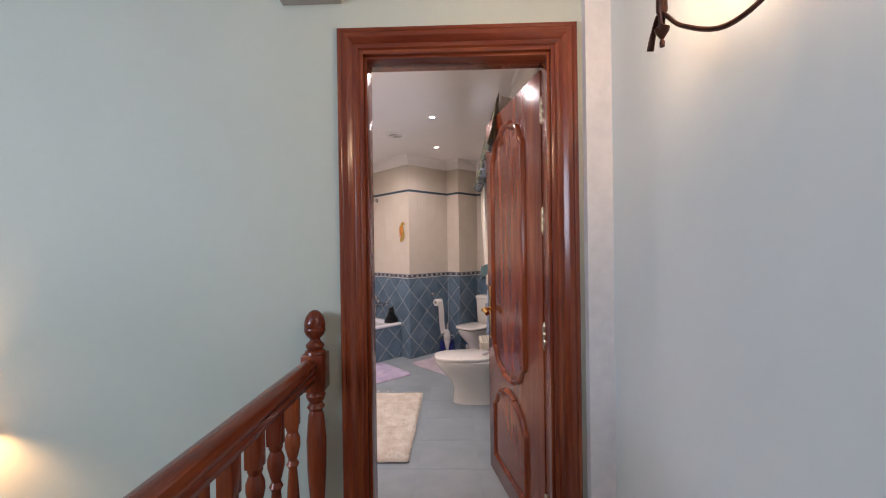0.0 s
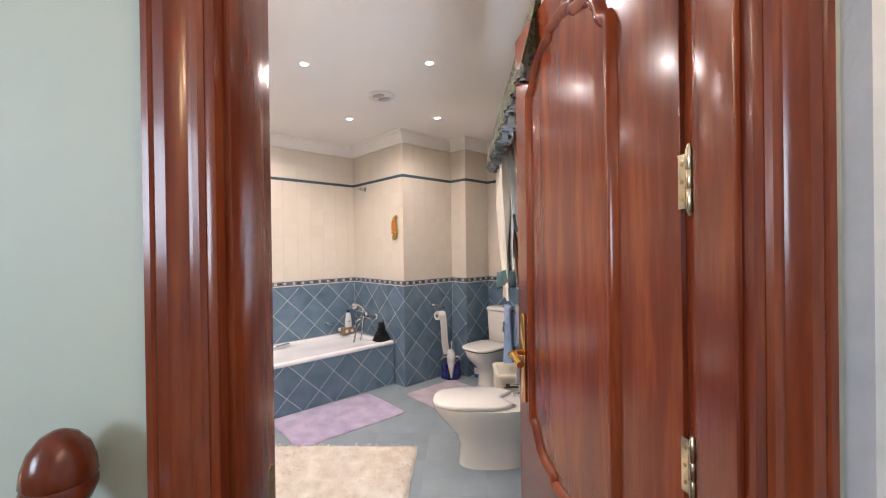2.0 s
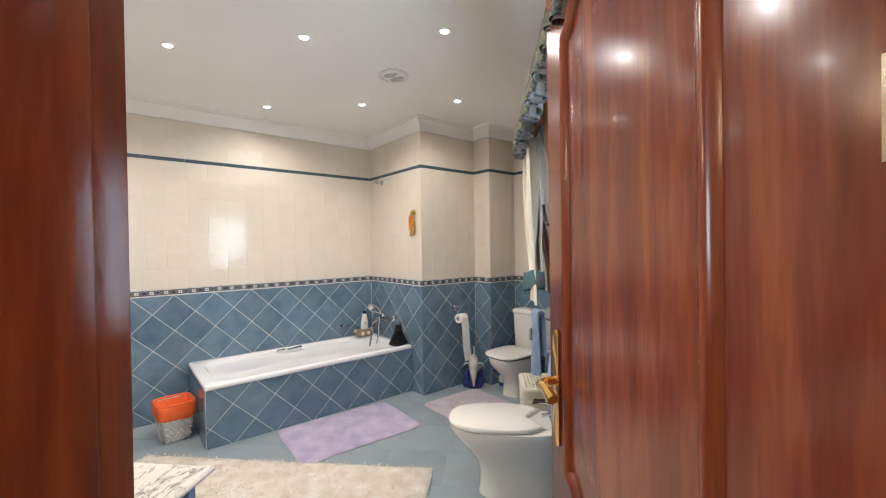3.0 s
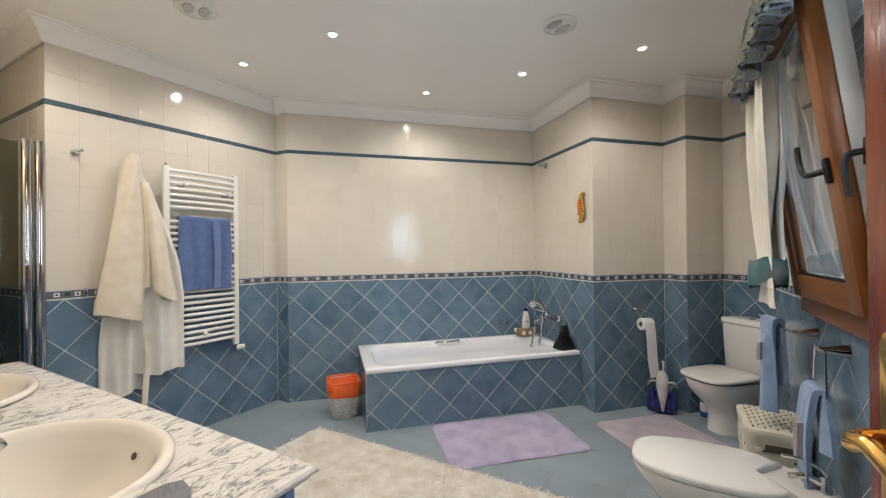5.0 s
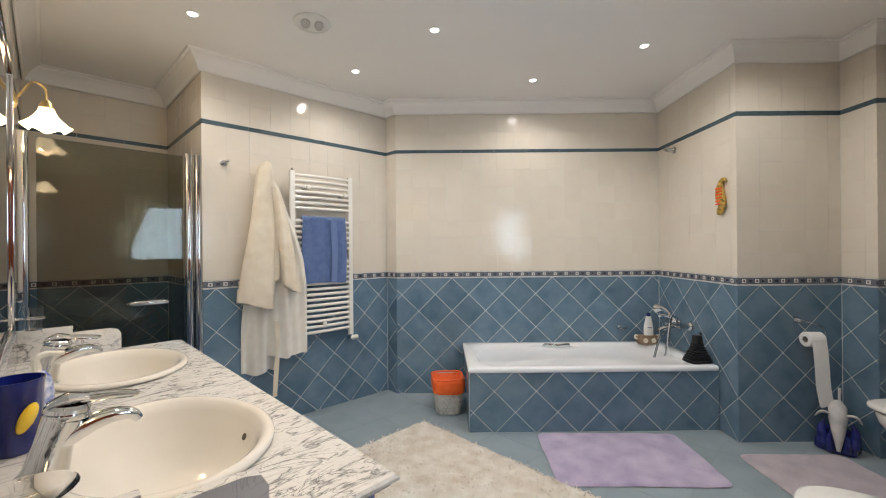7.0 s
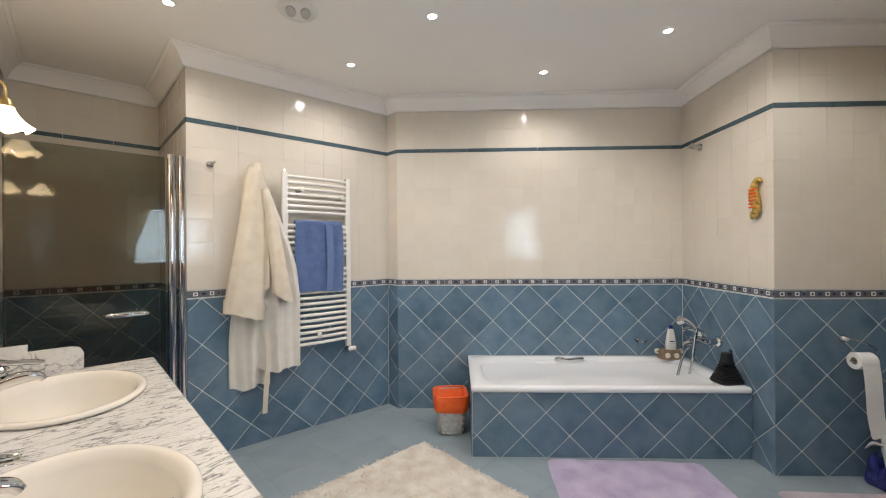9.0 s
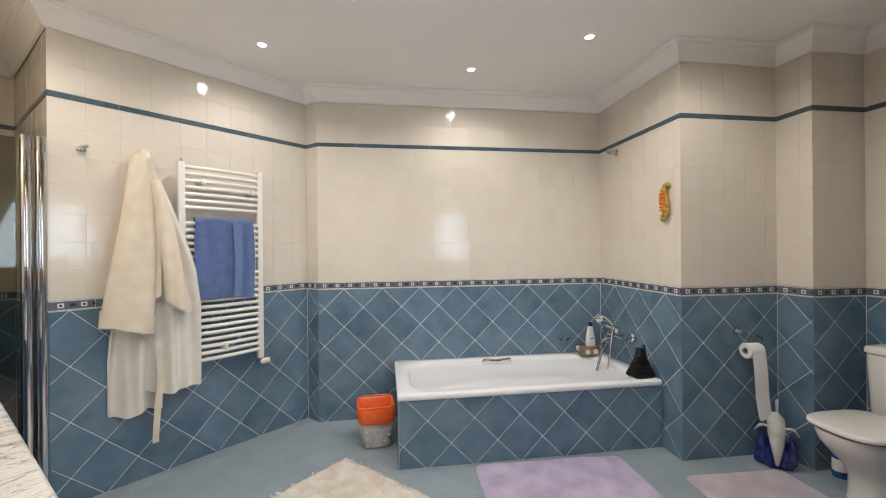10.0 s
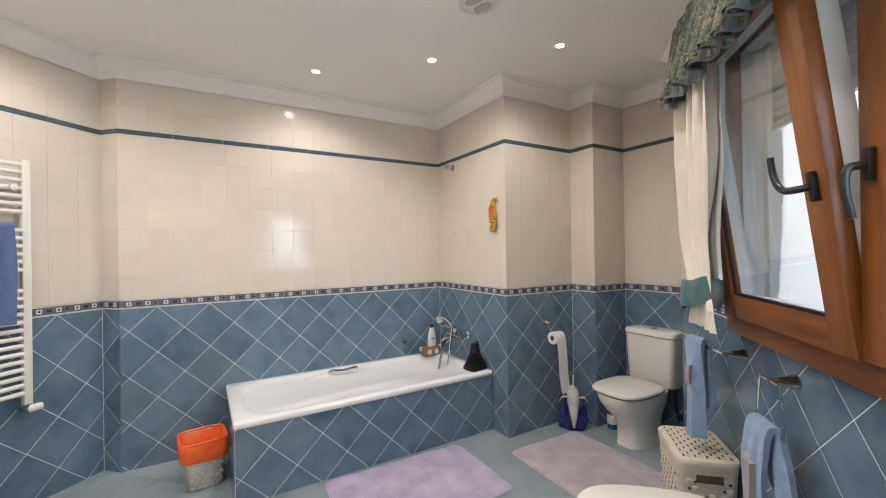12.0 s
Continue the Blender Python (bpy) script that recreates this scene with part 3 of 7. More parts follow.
tagged(part("floor_landing", uvbox(-2.2, U_HALL - 0.001, -0.66, 0.68, -0.25, -0.002), M_HFLOOR, m=M0, smooth=False), "terracotta landing floor", "floor", kind="structure")
tagged(part("floor_stairwell", uvbox(-2.2, U_HALL - 0.001, -4.4, -0.66, -2.8, -2.7), M_HFLOOR, m=M0, smooth=False), "floor at the foot of the stairwell", "floor", kind="structure")
tagged(part("floor_threshold", uvbox(U_HALL, U_DOOR - 0.001, DOOR_V0, DOOR_V1, -0.05, -0.001), M_MAHOGY, m=M0, smooth=False), "dark wooden door threshold", "threshold", kind="structure")


# ---------------------------------------------------------------- door and its frame
def casing_profile(w=0.092, d=0.028):
    """Across the casing: (from the opening outwards, proud of the wall)."""
    return [(0, 0), (0, 0.012), (0.006, 0.019), (0.016, 0.019), (0.019, 0.013), (0.026, 0.012), (0.034, 0.02), (0.05, d), (0.066, d),
            (0.074, 0.022), (0.078, 0.024), (w - 0.004, 0.024), (w, 0.018), (w, 0)]


door_frame = thing("door_frame", M0, "varnished mahogany door casing with moulded edges round the open doorway", "door frame", kind="structure")
J = 0.016
for side, sgn, vv in (("jamb", -1, DOOR_V0), ("jamb", 1, DOOR_V1)):
    y = -vv
    o = part(side, box(U_HALL - 0.012, U_DOOR + 0.012, y - (J if sgn < 0 else 0), y + (0 if sgn < 0 else J), 0.0, DOOR_TOP, 0.002), M_MAHOG, door_frame)
    # a rebate stop
    box_y = (y - J - 0.012, y - J) if sgn < 0 else (y + J, y + J + 0.012)
    part("door_stop", box(U_HALL + 0.01, U_DOOR - 0.04, box_y[0], box_y[1], 0.0, DOOR_TOP - J, 0.003), M_MAHOG, door_frame)
part("head_jamb", box(U_HALL - 0.012, U_DOOR + 0.012, -DOOR_V1 + J, -DOOR_V0 - J, DOOR_TOP - J, DOOR_TOP, 0.002), M_MAHOGY, door_frame)
part("head_stop", box(U_HALL + 0.01, U_DOOR - 0.04, -DOOR_V1 + J, -DOOR_V0 - J, DOOR_TOP - J - 0.012, DOOR_TOP - J, 0.003), M_MAHOGY, door_frame)
for face, base in ((-1, U_HALL - 0.0005), (1, U_DOOR + 0.0005)):
    cp = casing_profile()
    for nm, sgn, vv in (("casing", -1, DOOR_V0), ("casing", 1, DOOR_V1)):
        rings = []
        for top in (0, 1):
            ring = []
            for a, h in cp:
                ring.append(Vector((base + face * h, -(vv + sgn * a), (DOOR_TOP + a) if top else 0.0)))
            rings.append(ring)
        part(nm, loft(rings), M_MAHOG, door_frame, angle=25)
    rings = []
    for sgn, vv in ((-1, DOOR_V0), (1, DOOR_V1)):
        rings.append([Vector((base + face * h, -(vv + sgn * a), DOOR_TOP + a)) for a, h in cp])
    part("head_casing", loft(rings), M_MAHOGY, door_frame, angle=25)
bm = box(U_HALL + 0.075, U_HALL + 0.105, -DOOR_V0 - J - 0.0012, -DOOR_V0 - J + 0.0005, 0.93, 1.07)
bm = box(U_HALL + 0.105, U_DOOR + 0.002, -DOOR_V0 - J - 0.0012, -DOOR_V0 - J + 0.0005, 0.975, 1.05, bm=bm)
strike = part("strike_plate", bm, M_OLDBRASS, door_frame, "dull brass strike plate")
# the plate is not pierced: a dark box paints the hole's shade
part("latch_hole", box(U_HALL + 0.08, U_HALL + 0.1, -DOOR_V0 - J - 0.0022, -DOOR_V0 - J + 0.0002, 0.955, 1.03), M_HOLE, strike)

# the leaf: local x from the hinges to the free edge, local +y its landing face
LEAF, LH, LT = 0.872, 2.262, 0.038
HINGE_U, HINGE_V, SWING = 1.892, 0.437, 12.0
leaf_m = MW(HINGE_U, HINGE_V, 0.006, SWING)
door_1 = thing("door_1", leaf_m, "open varnished mahogany door with raised moulded panels and brass handle", "door", kind="structure")


def arch_outline(x0, x1, z0, z1, rise, drop=0.0, n=9):
    """A panel outline with ogee shoulders at the top and, where drop is given, at the foot."""
    pts = []
    w = x1 - x0
    half = [(0.0, 0.0), (0.012, 0.05), (0.055, 0.11), (0.085, 0.22), (0.10, 0.40), (0.15, 0.60), (0.235, 0.745), (0.325, 0.80), (0.352, 0.83), (0.345, 0.915), (0.375, 0.955), (0.43, 0.985), (0.5, 1.0)]
    top = [(x0 + w * a, z1 - rise + rise * b) for a, b in half] + [(x1 - w * a, z1 - rise + rise * b) for a, b in half[-2::-1]]
    if drop:
        bot = [(x1 - w * a, z0 + drop - drop * b) for a, b in half] + [(x0 + w * a, z0 + drop - drop * b) for a, b in half[-2::-1]]
    else:
        bot = [(x1, z0), (x0, z0)]
    return top + bot


def moulding(outline, y, out, width, bm=None):
    """A moulded bead that follows a closed outline on the face y."""
    n = len(outline)
    c = Vector((sum(p[0] for p in outline) / n, sum(p[1] for p in outline) / n))
    own = bmesh.new()
    prof = [(-width, 0.0), (-width * 0.8, 0.55), (-width * 0.35, 0.75), (0, 1.0), (width * 0.45, 0.9), (width * 0.8, 0.5), (width, 0.0)]
    rings = []
    for i, p in enumerate(outline):
        a, b = Vector(outline[i - 1]), Vector(outline[(i + 1) % n])
        t = (b - a).normalized()
        nrm = Vector((t.y, -t.x))
        if nrm.dot(Vector(p) - c) < 0:
            nrm = -nrm
        rings.append([own.verts.new((p[0] + nrm.x * w, y + out * h, p[1] + nrm.y * w)) for w, h in prof])
    for i in range(n):
        a, b = rings[i], rings[(i + 1) % n]
        for k in range(len(prof) - 1):
            own.faces.new((a[k], b[k], b[k + 1], a[k + 1]))
    return join(bm, own)


part("leaf", box(0.012, LEAF, -LT, 0.0, 0.0, LH, 0.003), M_MAHOG, door_1)
UP = arch_outline(0.225, LEAF - 0.145, 0.695, 2.145, 0.155, 0.14)
LOW = arch_outline(0.225, LEAF - 0.145, 0.14, 0.615, 0.14)
for face, out in ((0.0, 1), (-LT, -1)):
    for nm, ol in (("upper_panel", UP), ("lower_panel", LOW)):
        c = Vector((sum(p[0] for p in ol) / len(ol), sum(p[1] for p in ol) / len(ol)))
        rings = [[Vector((c.x + (p[0] - c.x) * s, face + out * h, c.y + (p[1] - c.y) * s)) for p in ol] for s, h in ((0.98, -0.001), (0.97, 0.004), (0.80, 0.009), (0.78, 0.0095))]
        pn = part(nm, loft(rings), M_MAHOG, door_1, angle=20)
        part("panel_moulding", moulding(ol, face, out * 0.02, 0.021), M_MAHOG, pn, angle=60)
    zc = 1.05
    hp = part("handle_plate", prism(rounded(0.042, 0.34, 0.02, cx=0, cy=0), 0, 0.006, 0.002), M_BRASS, door_1, "polished brass handle plate",
              m=Matrix.Translation((LEAF - 0.055, face, zc - 0.02)) @ pose(0, 0, 0, 90 if out < 0 else -90, 0, 0))
    y1 = face + out * 0.006
    pts = [(LEAF - 0.055, y1, zc), (LEAF - 0.055, y1 + out * 0.03, zc), (LEAF - 0.075, y1 + out * 0.052, zc - 0.002), (LEAF - 0.115, y1 + out * 0.055, zc + 0.008), (LEAF - 0.165, y1 + out * 0.05, zc - 0.012)]
    part("lever_handle", tube(pts, [0.013, 0.012, 0.014, 0.012, 0.015], 12), M_BRASS, door_1, "polished brass lever handle")
for k, z in enumerate((0.22, 1.0, 1.52, 2.02)):
    hg = part("hinge", box(-0.009, 0.016, -0.002, 0.0018, z, z + 0.1, 0.0005), M_HINGE, door_1, "brass butt hinge with visible screws")
    part("hinge_leaf", box(-0.050, -0.026, -0.002, 0.0018, z, z + 0.1, 0.0005), M_HINGE, hg)
    part("hinge_pin", lathe([(0.0, -0.016), (0.004, -0.014), (0.005, -0.008), (0.0075, -0.004), (0.0075, 0.033), (0.0068, 0.034), (0.0075, 0.035), (0.0075, 0.066), (0.0068, 0.067), (0.0075, 0.068), (0.0075, 0.104), (0.005, 0.108), (0.004, 0.114), (0.0, 0.116)], 12), M_HINGE, hg, m=pose(-0.0175, 0.006, z))
    for x in (0.006, -0.040):
        for dz in (0.018, 0.05, 0.082):
            part("screw", lathe([(0, 0), (0.0042, 0), (0.004, 0.0008), (0, 0.0012)], 10), M_OLDBRASS, hg, m=pose(x, 0.0018, z + dz, -90, 0, 0))

# ---------------------------------------------------------------- window
# local x runs back along u from the far jamb, local +y stands into the room
WW = WIN_U1 - WIN_U0
win_m = MW(WIN_U1, V_WIN, 0.0)
win_m = win_m @ pose(0, 0, 0, 0, 0, 180)      # x along -u, y along +v (outwards)
window_1 = thing("window_1", win_m, "brown wooden casement window with one sash tilted inwards over the basket", "window", kind="structure")
FB = 0.055
for nm, x0, x1, z0, z1, mt in (("bottom_frame", -0.06, WW + 0.06, WIN_Z0 - 0.06, WIN_Z0 + 0.03, M_PINE), ("top_frame", -0.06, WW + 0.06, WIN_Z1 - 0.03, WIN_Z1 + 0.045, M_PINE),
                               ("side_frame", -0.06, 0.03, WIN_Z0 + 0.03, WIN_Z1 - 0.03, M_PINEZ), ("side_frame", WW - 0.03, WW + 0.06, WIN_Z0 + 0.03, WIN_Z1 - 0.03, M_PINEZ)):
    fr = part(nm, box(x0, x1, -0.048, -0.004, z0, z1, 0.006), mt, window_1)
    part("cladding", box(max(x0, 0.0005), min(x1, WW - 0.0005), -0.0035, 0.05, max(z0, WIN_Z0 + 0.0005), min(z1, WIN_Z1 - 0.0005), 0.002), M_ALU, fr, "pale lacquered aluminium outer face")


def sash(w, h, name):
    """A sash, its foot at z = 0; local -y is the room."""
    s = thing(name, Matrix(), "", "")
    s.parent = window_1
    st = 0.102
    for x0, x1 in ((0, st), (w - st, w)):
        part("stile", box(x0, x1, -0.03, 0.012, 0, h, 0.006), M_PINEZ, s)
        part("cladding", box(x0 + 0.004, x1 - 0.004, 0.0125, 0.062, 0.004, h - 0.004, 0.004), M_ALU, s, "pale lacquered aluminium outer face")
    for z0, z1 in ((0, st - 0.008), (h - st, h)):
        part("rail", box(st, w - st, -0.028, 0.012, z0, z1, 0.006), M_PINE, s)
        part("cladding", box(st - 0.004, w - st + 0.004, 0.0125, 0.06, z0 + 0.004, z1 - 0.004, 0.004), M_ALU, s, "pale lacquered aluminium outer face")
    g = part("pane", box(st - 0.01, w - st + 0.01, -0.012, -0.006, st, h - st + 0.01), M_GLASS, s, "clear window glass", smooth=False)
    g.visible_shadow = False
    g2 = part("pane", box(st - 0.01, w - st + 0.01, 0.016, 0.022, st, h - st + 0.01), M_GLASS, s, "clear window glass", smooth=False)
    g2.visible_shadow = False
    for a, b in ((st - 0.006, st + 0.004), (w - st - 0.004, w - st + 0.006)):
        part("gasket", box(a, b, -0.02, -0.004, st, h - st, 0.001), M_BLACK, s)
    part("gasket", box(st, w - st, -0.02, -0.004, st - 0.008, st + 0.003, 0.001), M_BLACK, s)
    return s


def window_handle(s, x, z, turned):
    h = part("handle", box(x - 0.014, x + 0.014, -0.045, -0.03, z - 0.04, z + 0.04, 0.005), M_BLACK, s, "black plastic window handle")
    if turned:
        pts = [(x, -0.045, z), (x - 0.015, -0.07, z - 0.002), (x - 0.05, -0.08, z + 0.004), (x - 0.08, -0.08, z + 0.035), (x - 0.092, -0.078, z + 0.085), (x - 0.092, -0.076, z + 0.105)]
    else:
        pts = [(x, -0.045, z), (x, -0.08, z - 0.01), (x + 0.005, -0.088, z - 0.06), (x + 0.012, -0.08, z - 0.13)]
    part("handle_lever", tube(pts, [0.010, 0.0105, 0.0095, 0.009, 0.009], 10), M_BLACK, s, "black plastic window lever")


SW = (WW - 0.06) / 2
HS = WIN_Z1 - WIN_Z0 - 0.06
s1 = sash(SW, HS, "tilted_sash")
s1.matrix_basis = pose(0.03, -0.06, WIN_Z0 + 0.03, 7.2, 0, 0)
window_handle(s1, SW - 0.045, HS * 0.405, True)
s2 = sash(SW, HS, "closed_sash")
s2.matrix_basis = pose(0.03 + SW, -0.052, WIN_Z0 + 0.03, 0, 0, 0)
window_handle(s2, 0.045, HS * 0.43, False)
# rolled shutter outside, partly down
sh = thing("roller_shutter", win_m, "pale roller shutter lowered part way outside the window", "shutter", kind="structure")
for k in range(8):
    part("slat", box(0.02, WW - 0.02, 0.10, 0.113, WIN_Z1 - 0.005 - 0.042 * (k + 1), WIN_Z1 - 0.008 - 0.042 * k, 0.004), M_SHUT, sh)
for x in (0.0, WW - 0.05):
    part("guide_rail", box(x, x + 0.05, 0.08, 0.135, WIN_Z0, WIN_Z1), M_ALU, sh)
part("bottom_slat", box(0.02, WW - 0.02, 0.096, 0.117, WIN_Z1 - 0.378, WIN_Z1 - 0.344, 0.004), M_ALU, sh)
# painted reveal round the opening, outside the wooden frame
reveal = thing("window_reveal", win_m, "white painted reveal outside the window frame", "window reveal", kind="structure")
for x0, x1, z0, z1 in ((0.0, 0.012, WIN_Z0, WIN_Z1), (WW - 0.012, WW, WIN_Z0, WIN_Z1), (0.012, WW - 0.012, WIN_Z1 - 0.012, WIN_Z1), (0.012, WW - 0.012, WIN_Z0, WIN_Z0 + 0.012)):
    part("lining", box(x0, x1, 0.051, 0.079, z0, z1), M_OUTWALL, reveal, smooth=False)
part("outer_sill", box(-0.02, WW + 0.02, 0.05, 0.24, WIN_Z0 - 0.05, WIN_Z0 - 0.005, 0.006), M_OUTWALL, sh)

# ---------------------------------------------------------------- outdoors
bm = bmesh.new()
bmesh.ops.create_grid(bm, x_segments=2, y_segments=2, size=900)
tagged(part("ground", bm, M_EARTH, m=pose(0, 0, -3.2), smooth=False), "dry garden ground below the house", "ground", kind="structure")
o = part("house_wing", uvbox(4.75, 5.15, 0.76, 2.9, -3.2, 3.6, 0.01), M_OUTWALL, m=M0)
tagged(o, "white rendered outer wall of the same house", "wall", kind="structure")


def leafy(name, m, w, d, h, count, seed, label):
    """Many small leaves over an uneven crown on a short trunk."""
    rng = random.Random(seed)
    t = thing(name, m, label, "bush")
    part("trunk", tube([(0, 0, 0), (0.05, 0.02, h * 0.3), (0, 0.05, h * 0.6)], [0.09, 0.07, 0.04], 8), M_CARD, t)
    verts, faces = [], []
    lobes = [(rng.uniform(-w, w) * 0.4, rng.uniform(-d, d) * 0.4, h * rng.uniform(0.3, 0.85), rng.uniform(0.25, 0.5)) for _ in range(14)]
    for _ in range(count):
        lx, ly, lz, lr = rng.choice(lobes)
        a, b = rng.uniform(0, 2 * math.pi), math.acos(rng.uniform(-1, 1))
        rr = lr * rng.uniform(0.6, 1.1)
        c = Vector((lx + rr * w * 0.5 * math.sin(b) * math.cos(a), ly + rr * d * 0.5 * math.sin(b) * math.sin(a), lz + rr * h * 0.5 * math.cos(b)))
        e = Euler((rng.uniform(0, 6.28), rng.uniform(0, 6.28), rng.uniform(0, 6.28))).to_matrix()
        s = rng.uniform(0.05, 0.11)
        k = len(verts)
        verts += [c + e @ Vector(q) * s for q in ((-1, 0, 0), (0, -0.45, 0.1), (1, 0, 0), (0, 0.45, 0.1))]
        faces.append((k, k + 1, k + 2, k + 3))
    me = bpy.data.meshes.new("crown")
    me.from_pydata(verts, [], faces)
    me.materials.append(M_LEAF)
    c = new("crown", me)
    c.parent = t
    tagged(c, kind="stuff")
    return t


for k, (u, v, w, h) in enumerate(((3.2, 6.5, 3.2, 4.6), (5.4, 7.2, 3.4, 4.9), (1.2, 7.0, 3.0, 4.4), (7.6, 6.8, 3.6, 4.7), (-0.8, 8.0, 3.4, 4.8))):
    leafy("garden_bush", MW(u, v, -3.2), w, 2.4, h, 2600, 10 + k, "leafy green garden bush outside the window")
house = thing("far_house", MW(4.5, 42, -3.2, 12), "pinkish house with a clay roof among the trees", "house")
part("wall", box(-5, 5, -4, 4, 0, 6.2, 0.02), M_TERRA, house)
bm = loft([[Vector((-5.5, -4.5, 6.2)), Vector((5.5, -4.5, 6.2)), Vector((5.5, 4.5, 6.2)), Vector((-5.5, 4.5, 6.2))],
           [Vector((-3, -0.2, 8.4)), Vector((3, -0.2, 8.4)), Vector((3, 0.2, 8.4)), Vector((-3, 0.2, 8.4))]])
part("roof", bm, M_ROOF, house, smooth=False)
for x in (-3, 0, 3):
    part("window", box(x - 0.6, x + 0.6, 3.98, 4.06, 3.2, 4.6, 0.02), M_HOLE, house)
bm = bmesh.new()
bmesh.ops.create_grid(bm, x_segments=60, y_segments=30, size=1)
for v in bm.verts:
    x, y = v.co.x * 260, v.co.y * 70
    v.co = Vector((x, y, max(0, 46 * (1 - v.co.y ** 2)) * (0.65 + 0.5 * noise.noise(Vector((x * 0.012, y * 0.02, 3)))) * (1 - 0.6 * v.co.x ** 4)))
tagged(part("backdrop_hill", bm, M_HILL, m=MW(3, 190, -3.4)), "scrubby hillside far away", "hill", kind="structure")


# ---------------------------------------------------------------- bath
TX0, TX1, TY0, TY1, RIM = 1.592, 3.402, 4.312, 5.126, 0.466
bath = thing("bathtub", pose((TX0 + TX1) / 2, (TY0 + TY1) / 2, 0), "white enamelled bathtub built in behind a blue tiled apron", "bathtub")
bw, bd = TX1 - TX0, TY1 - TY0


def oval(w, d, z, r, cx=0.0, cy=0.0, n=8):
    return [Vector((x, y, z)) for x, y in rounded(w, d, r, n, cx, cy)]


rings = [oval(bw - 0.012, bd - 0.012, RIM - 0.036, 0.02), oval(bw, bd, RIM - 0.03, 0.022), oval(bw, bd, RIM - 0.008, 0.022), oval(bw - 0.014, bd - 0.014, RIM, 0.02),
         oval(bw - 0.15, bd - 0.13, RIM + 0.001, 0.20, 0.0), oval(bw - 0.18, bd - 0.15, RIM - 0.006, 0.20, 0.0), oval(bw - 0.21, bd - 0.18, RIM - 0.03, 0.20),
         oval(bw - 0.30, bd - 0.22, RIM - 0.16, 0.2, 0.03), oval(bw - 0.42, bd - 0.27, RIM - 0.30, 0.18, 0.06), oval(bw - 0.56, bd - 0.36, RIM - 0.385, 0.16, 0.07),
         oval(bw - 0.8, bd - 0.5, RIM - 0.40, 0.12, 0.08)]
part("basin", loft(rings), M_ENAMEL, bath, angle=50)
# moulded arm rest along the inner back
for sy in (1, -1):
    own = bmesh.new()
    bmesh.ops.create_uvsphere(own, u_segments=24, v_segments=12, radius=1)
    bmesh.ops.transform(own, matrix=Matrix.Translation((-0.12, sy * (bd / 2 - 0.105), RIM - 0.055)) @ Matrix.Diagonal((0.30, 0.045, 0.045, 1)), verts=own.verts[:])
    part("arm_rest", own, M_ENAMEL, bath)
gh = [(-0.19, bd / 2 - 0.115, RIM - 0.012), (-0.17, bd / 2 - 0.14, RIM + 0.008), (-0.08, bd / 2 - 0.155, RIM + 0.004), (0.02, bd / 2 - 0.14, RIM + 0.008), (0.04, bd / 2 - 0.115, RIM - 0.012)]
part("grip_handle", tube(gh, 0.011, 10), M_CHROME, bath, "chrome grip handle")
part("overflow", lathe([(0, 0), (0.034, 0), (0.034, 0.008), (0.026, 0.014), (0, 0.016)], 20), M_CHROME, bath, "chrome overflow cover", m=pose(bw / 2 - 0.115, 0.05, RIM - 0.09, 0, -80, 0))
part("drain", lathe([(0, 0), (0.03, 0), (0.03, 0.004), (0, 0.006)], 18), M_CHROME, bath, m=pose(bw / 2 - 0.42, 0, RIM - 0.40))

apron_f, LA = wall_frame((TX0 + 0.006, TY0 + 0.016), (TX1, TY0 + 0.016))
apron = tagged(part("tub_apron_wall", box(TX0 + 0.008, TX1 - 0.001, TY0 + 0.0155, TY0 + 0.07, 0, RIM - 0.037), M_GROUT, smooth=False), "blue tiled apron in front of the bathtub", "tub apron", kind="structure")
apron2 = tagged(part("tub_end_wall", box(TX0 + 0.0036, TX0 + 0.07, TY0 + 0.07, TY1, 0, RIM - 0.037), M_GROUT, smooth=False), "blue tiled end wall of the bathtub", "tub apron", kind="structure")

# wall mixer on the tap side, hose and hand shower
tap = thing("bath_mixer_tap", pose(3.400, 4.74, 0.69) @ Matrix.Diagonal((1.2, 1.25, 1.15, 1)), "chrome wall-mounted bath mixer with hose and hand shower", "bath tap")
part("body", tube([(-0.06, -0.085, 0), (-0.06, 0.085, 0)], 0.022, 14), M_CHROME, tap)
for s in (-1, 1):
    part("wall_rose", lathe([(0, 0), (0.033, 0), (0.03, 0.012), (0.018, 0.02), (0.016, 0.06), (0, 0.06)], 16), M_CHROME, tap, m=pose(0, s * 0.075, 0, 0, -90, 0))
part("lever", tube([(-0.06, 0, 0.02), (-0.075, 0, 0.05), (-0.13, 0, 0.065), (-0.18, 0, 0.06)], [0.02, 0.016, 0.011, 0.009], 10), M_CHROME, tap)
part("spout", tube([(-0.07, 0, -0.01), (-0.11, 0, -0.02), (-0.16, 0, -0.035), (-0.17, 0, -0.05)], [0.018, 0.015, 0.014, 0.014], 10), M_CHROME, tap)
hs = part("hand_shower", tube([(-0.10, -0.02, 0.065), (-0.10, 0.03, 0.09), (-0.105, 0.08, 0.10), (-0.12, 0.12, 0.095)], [0.011, 0.012, 0.018, 0.034], 12), M_CHROME, tap)
part("hose", tube([(-0.07, 0.02, -0.02), (-0.15, 0.02, -0.10), (-0.22, -0.03, -0.22), (-0.26, -0.07, -0.31), (-0.22, -0.03, -0.33), (-0.13, 0.0, -0.22), (-0.105, -0.02, 0.02), (-0.10, -0.03, 0.07)], 0.0075, 8), M_CHROME, tap, "flexible chrome hose")

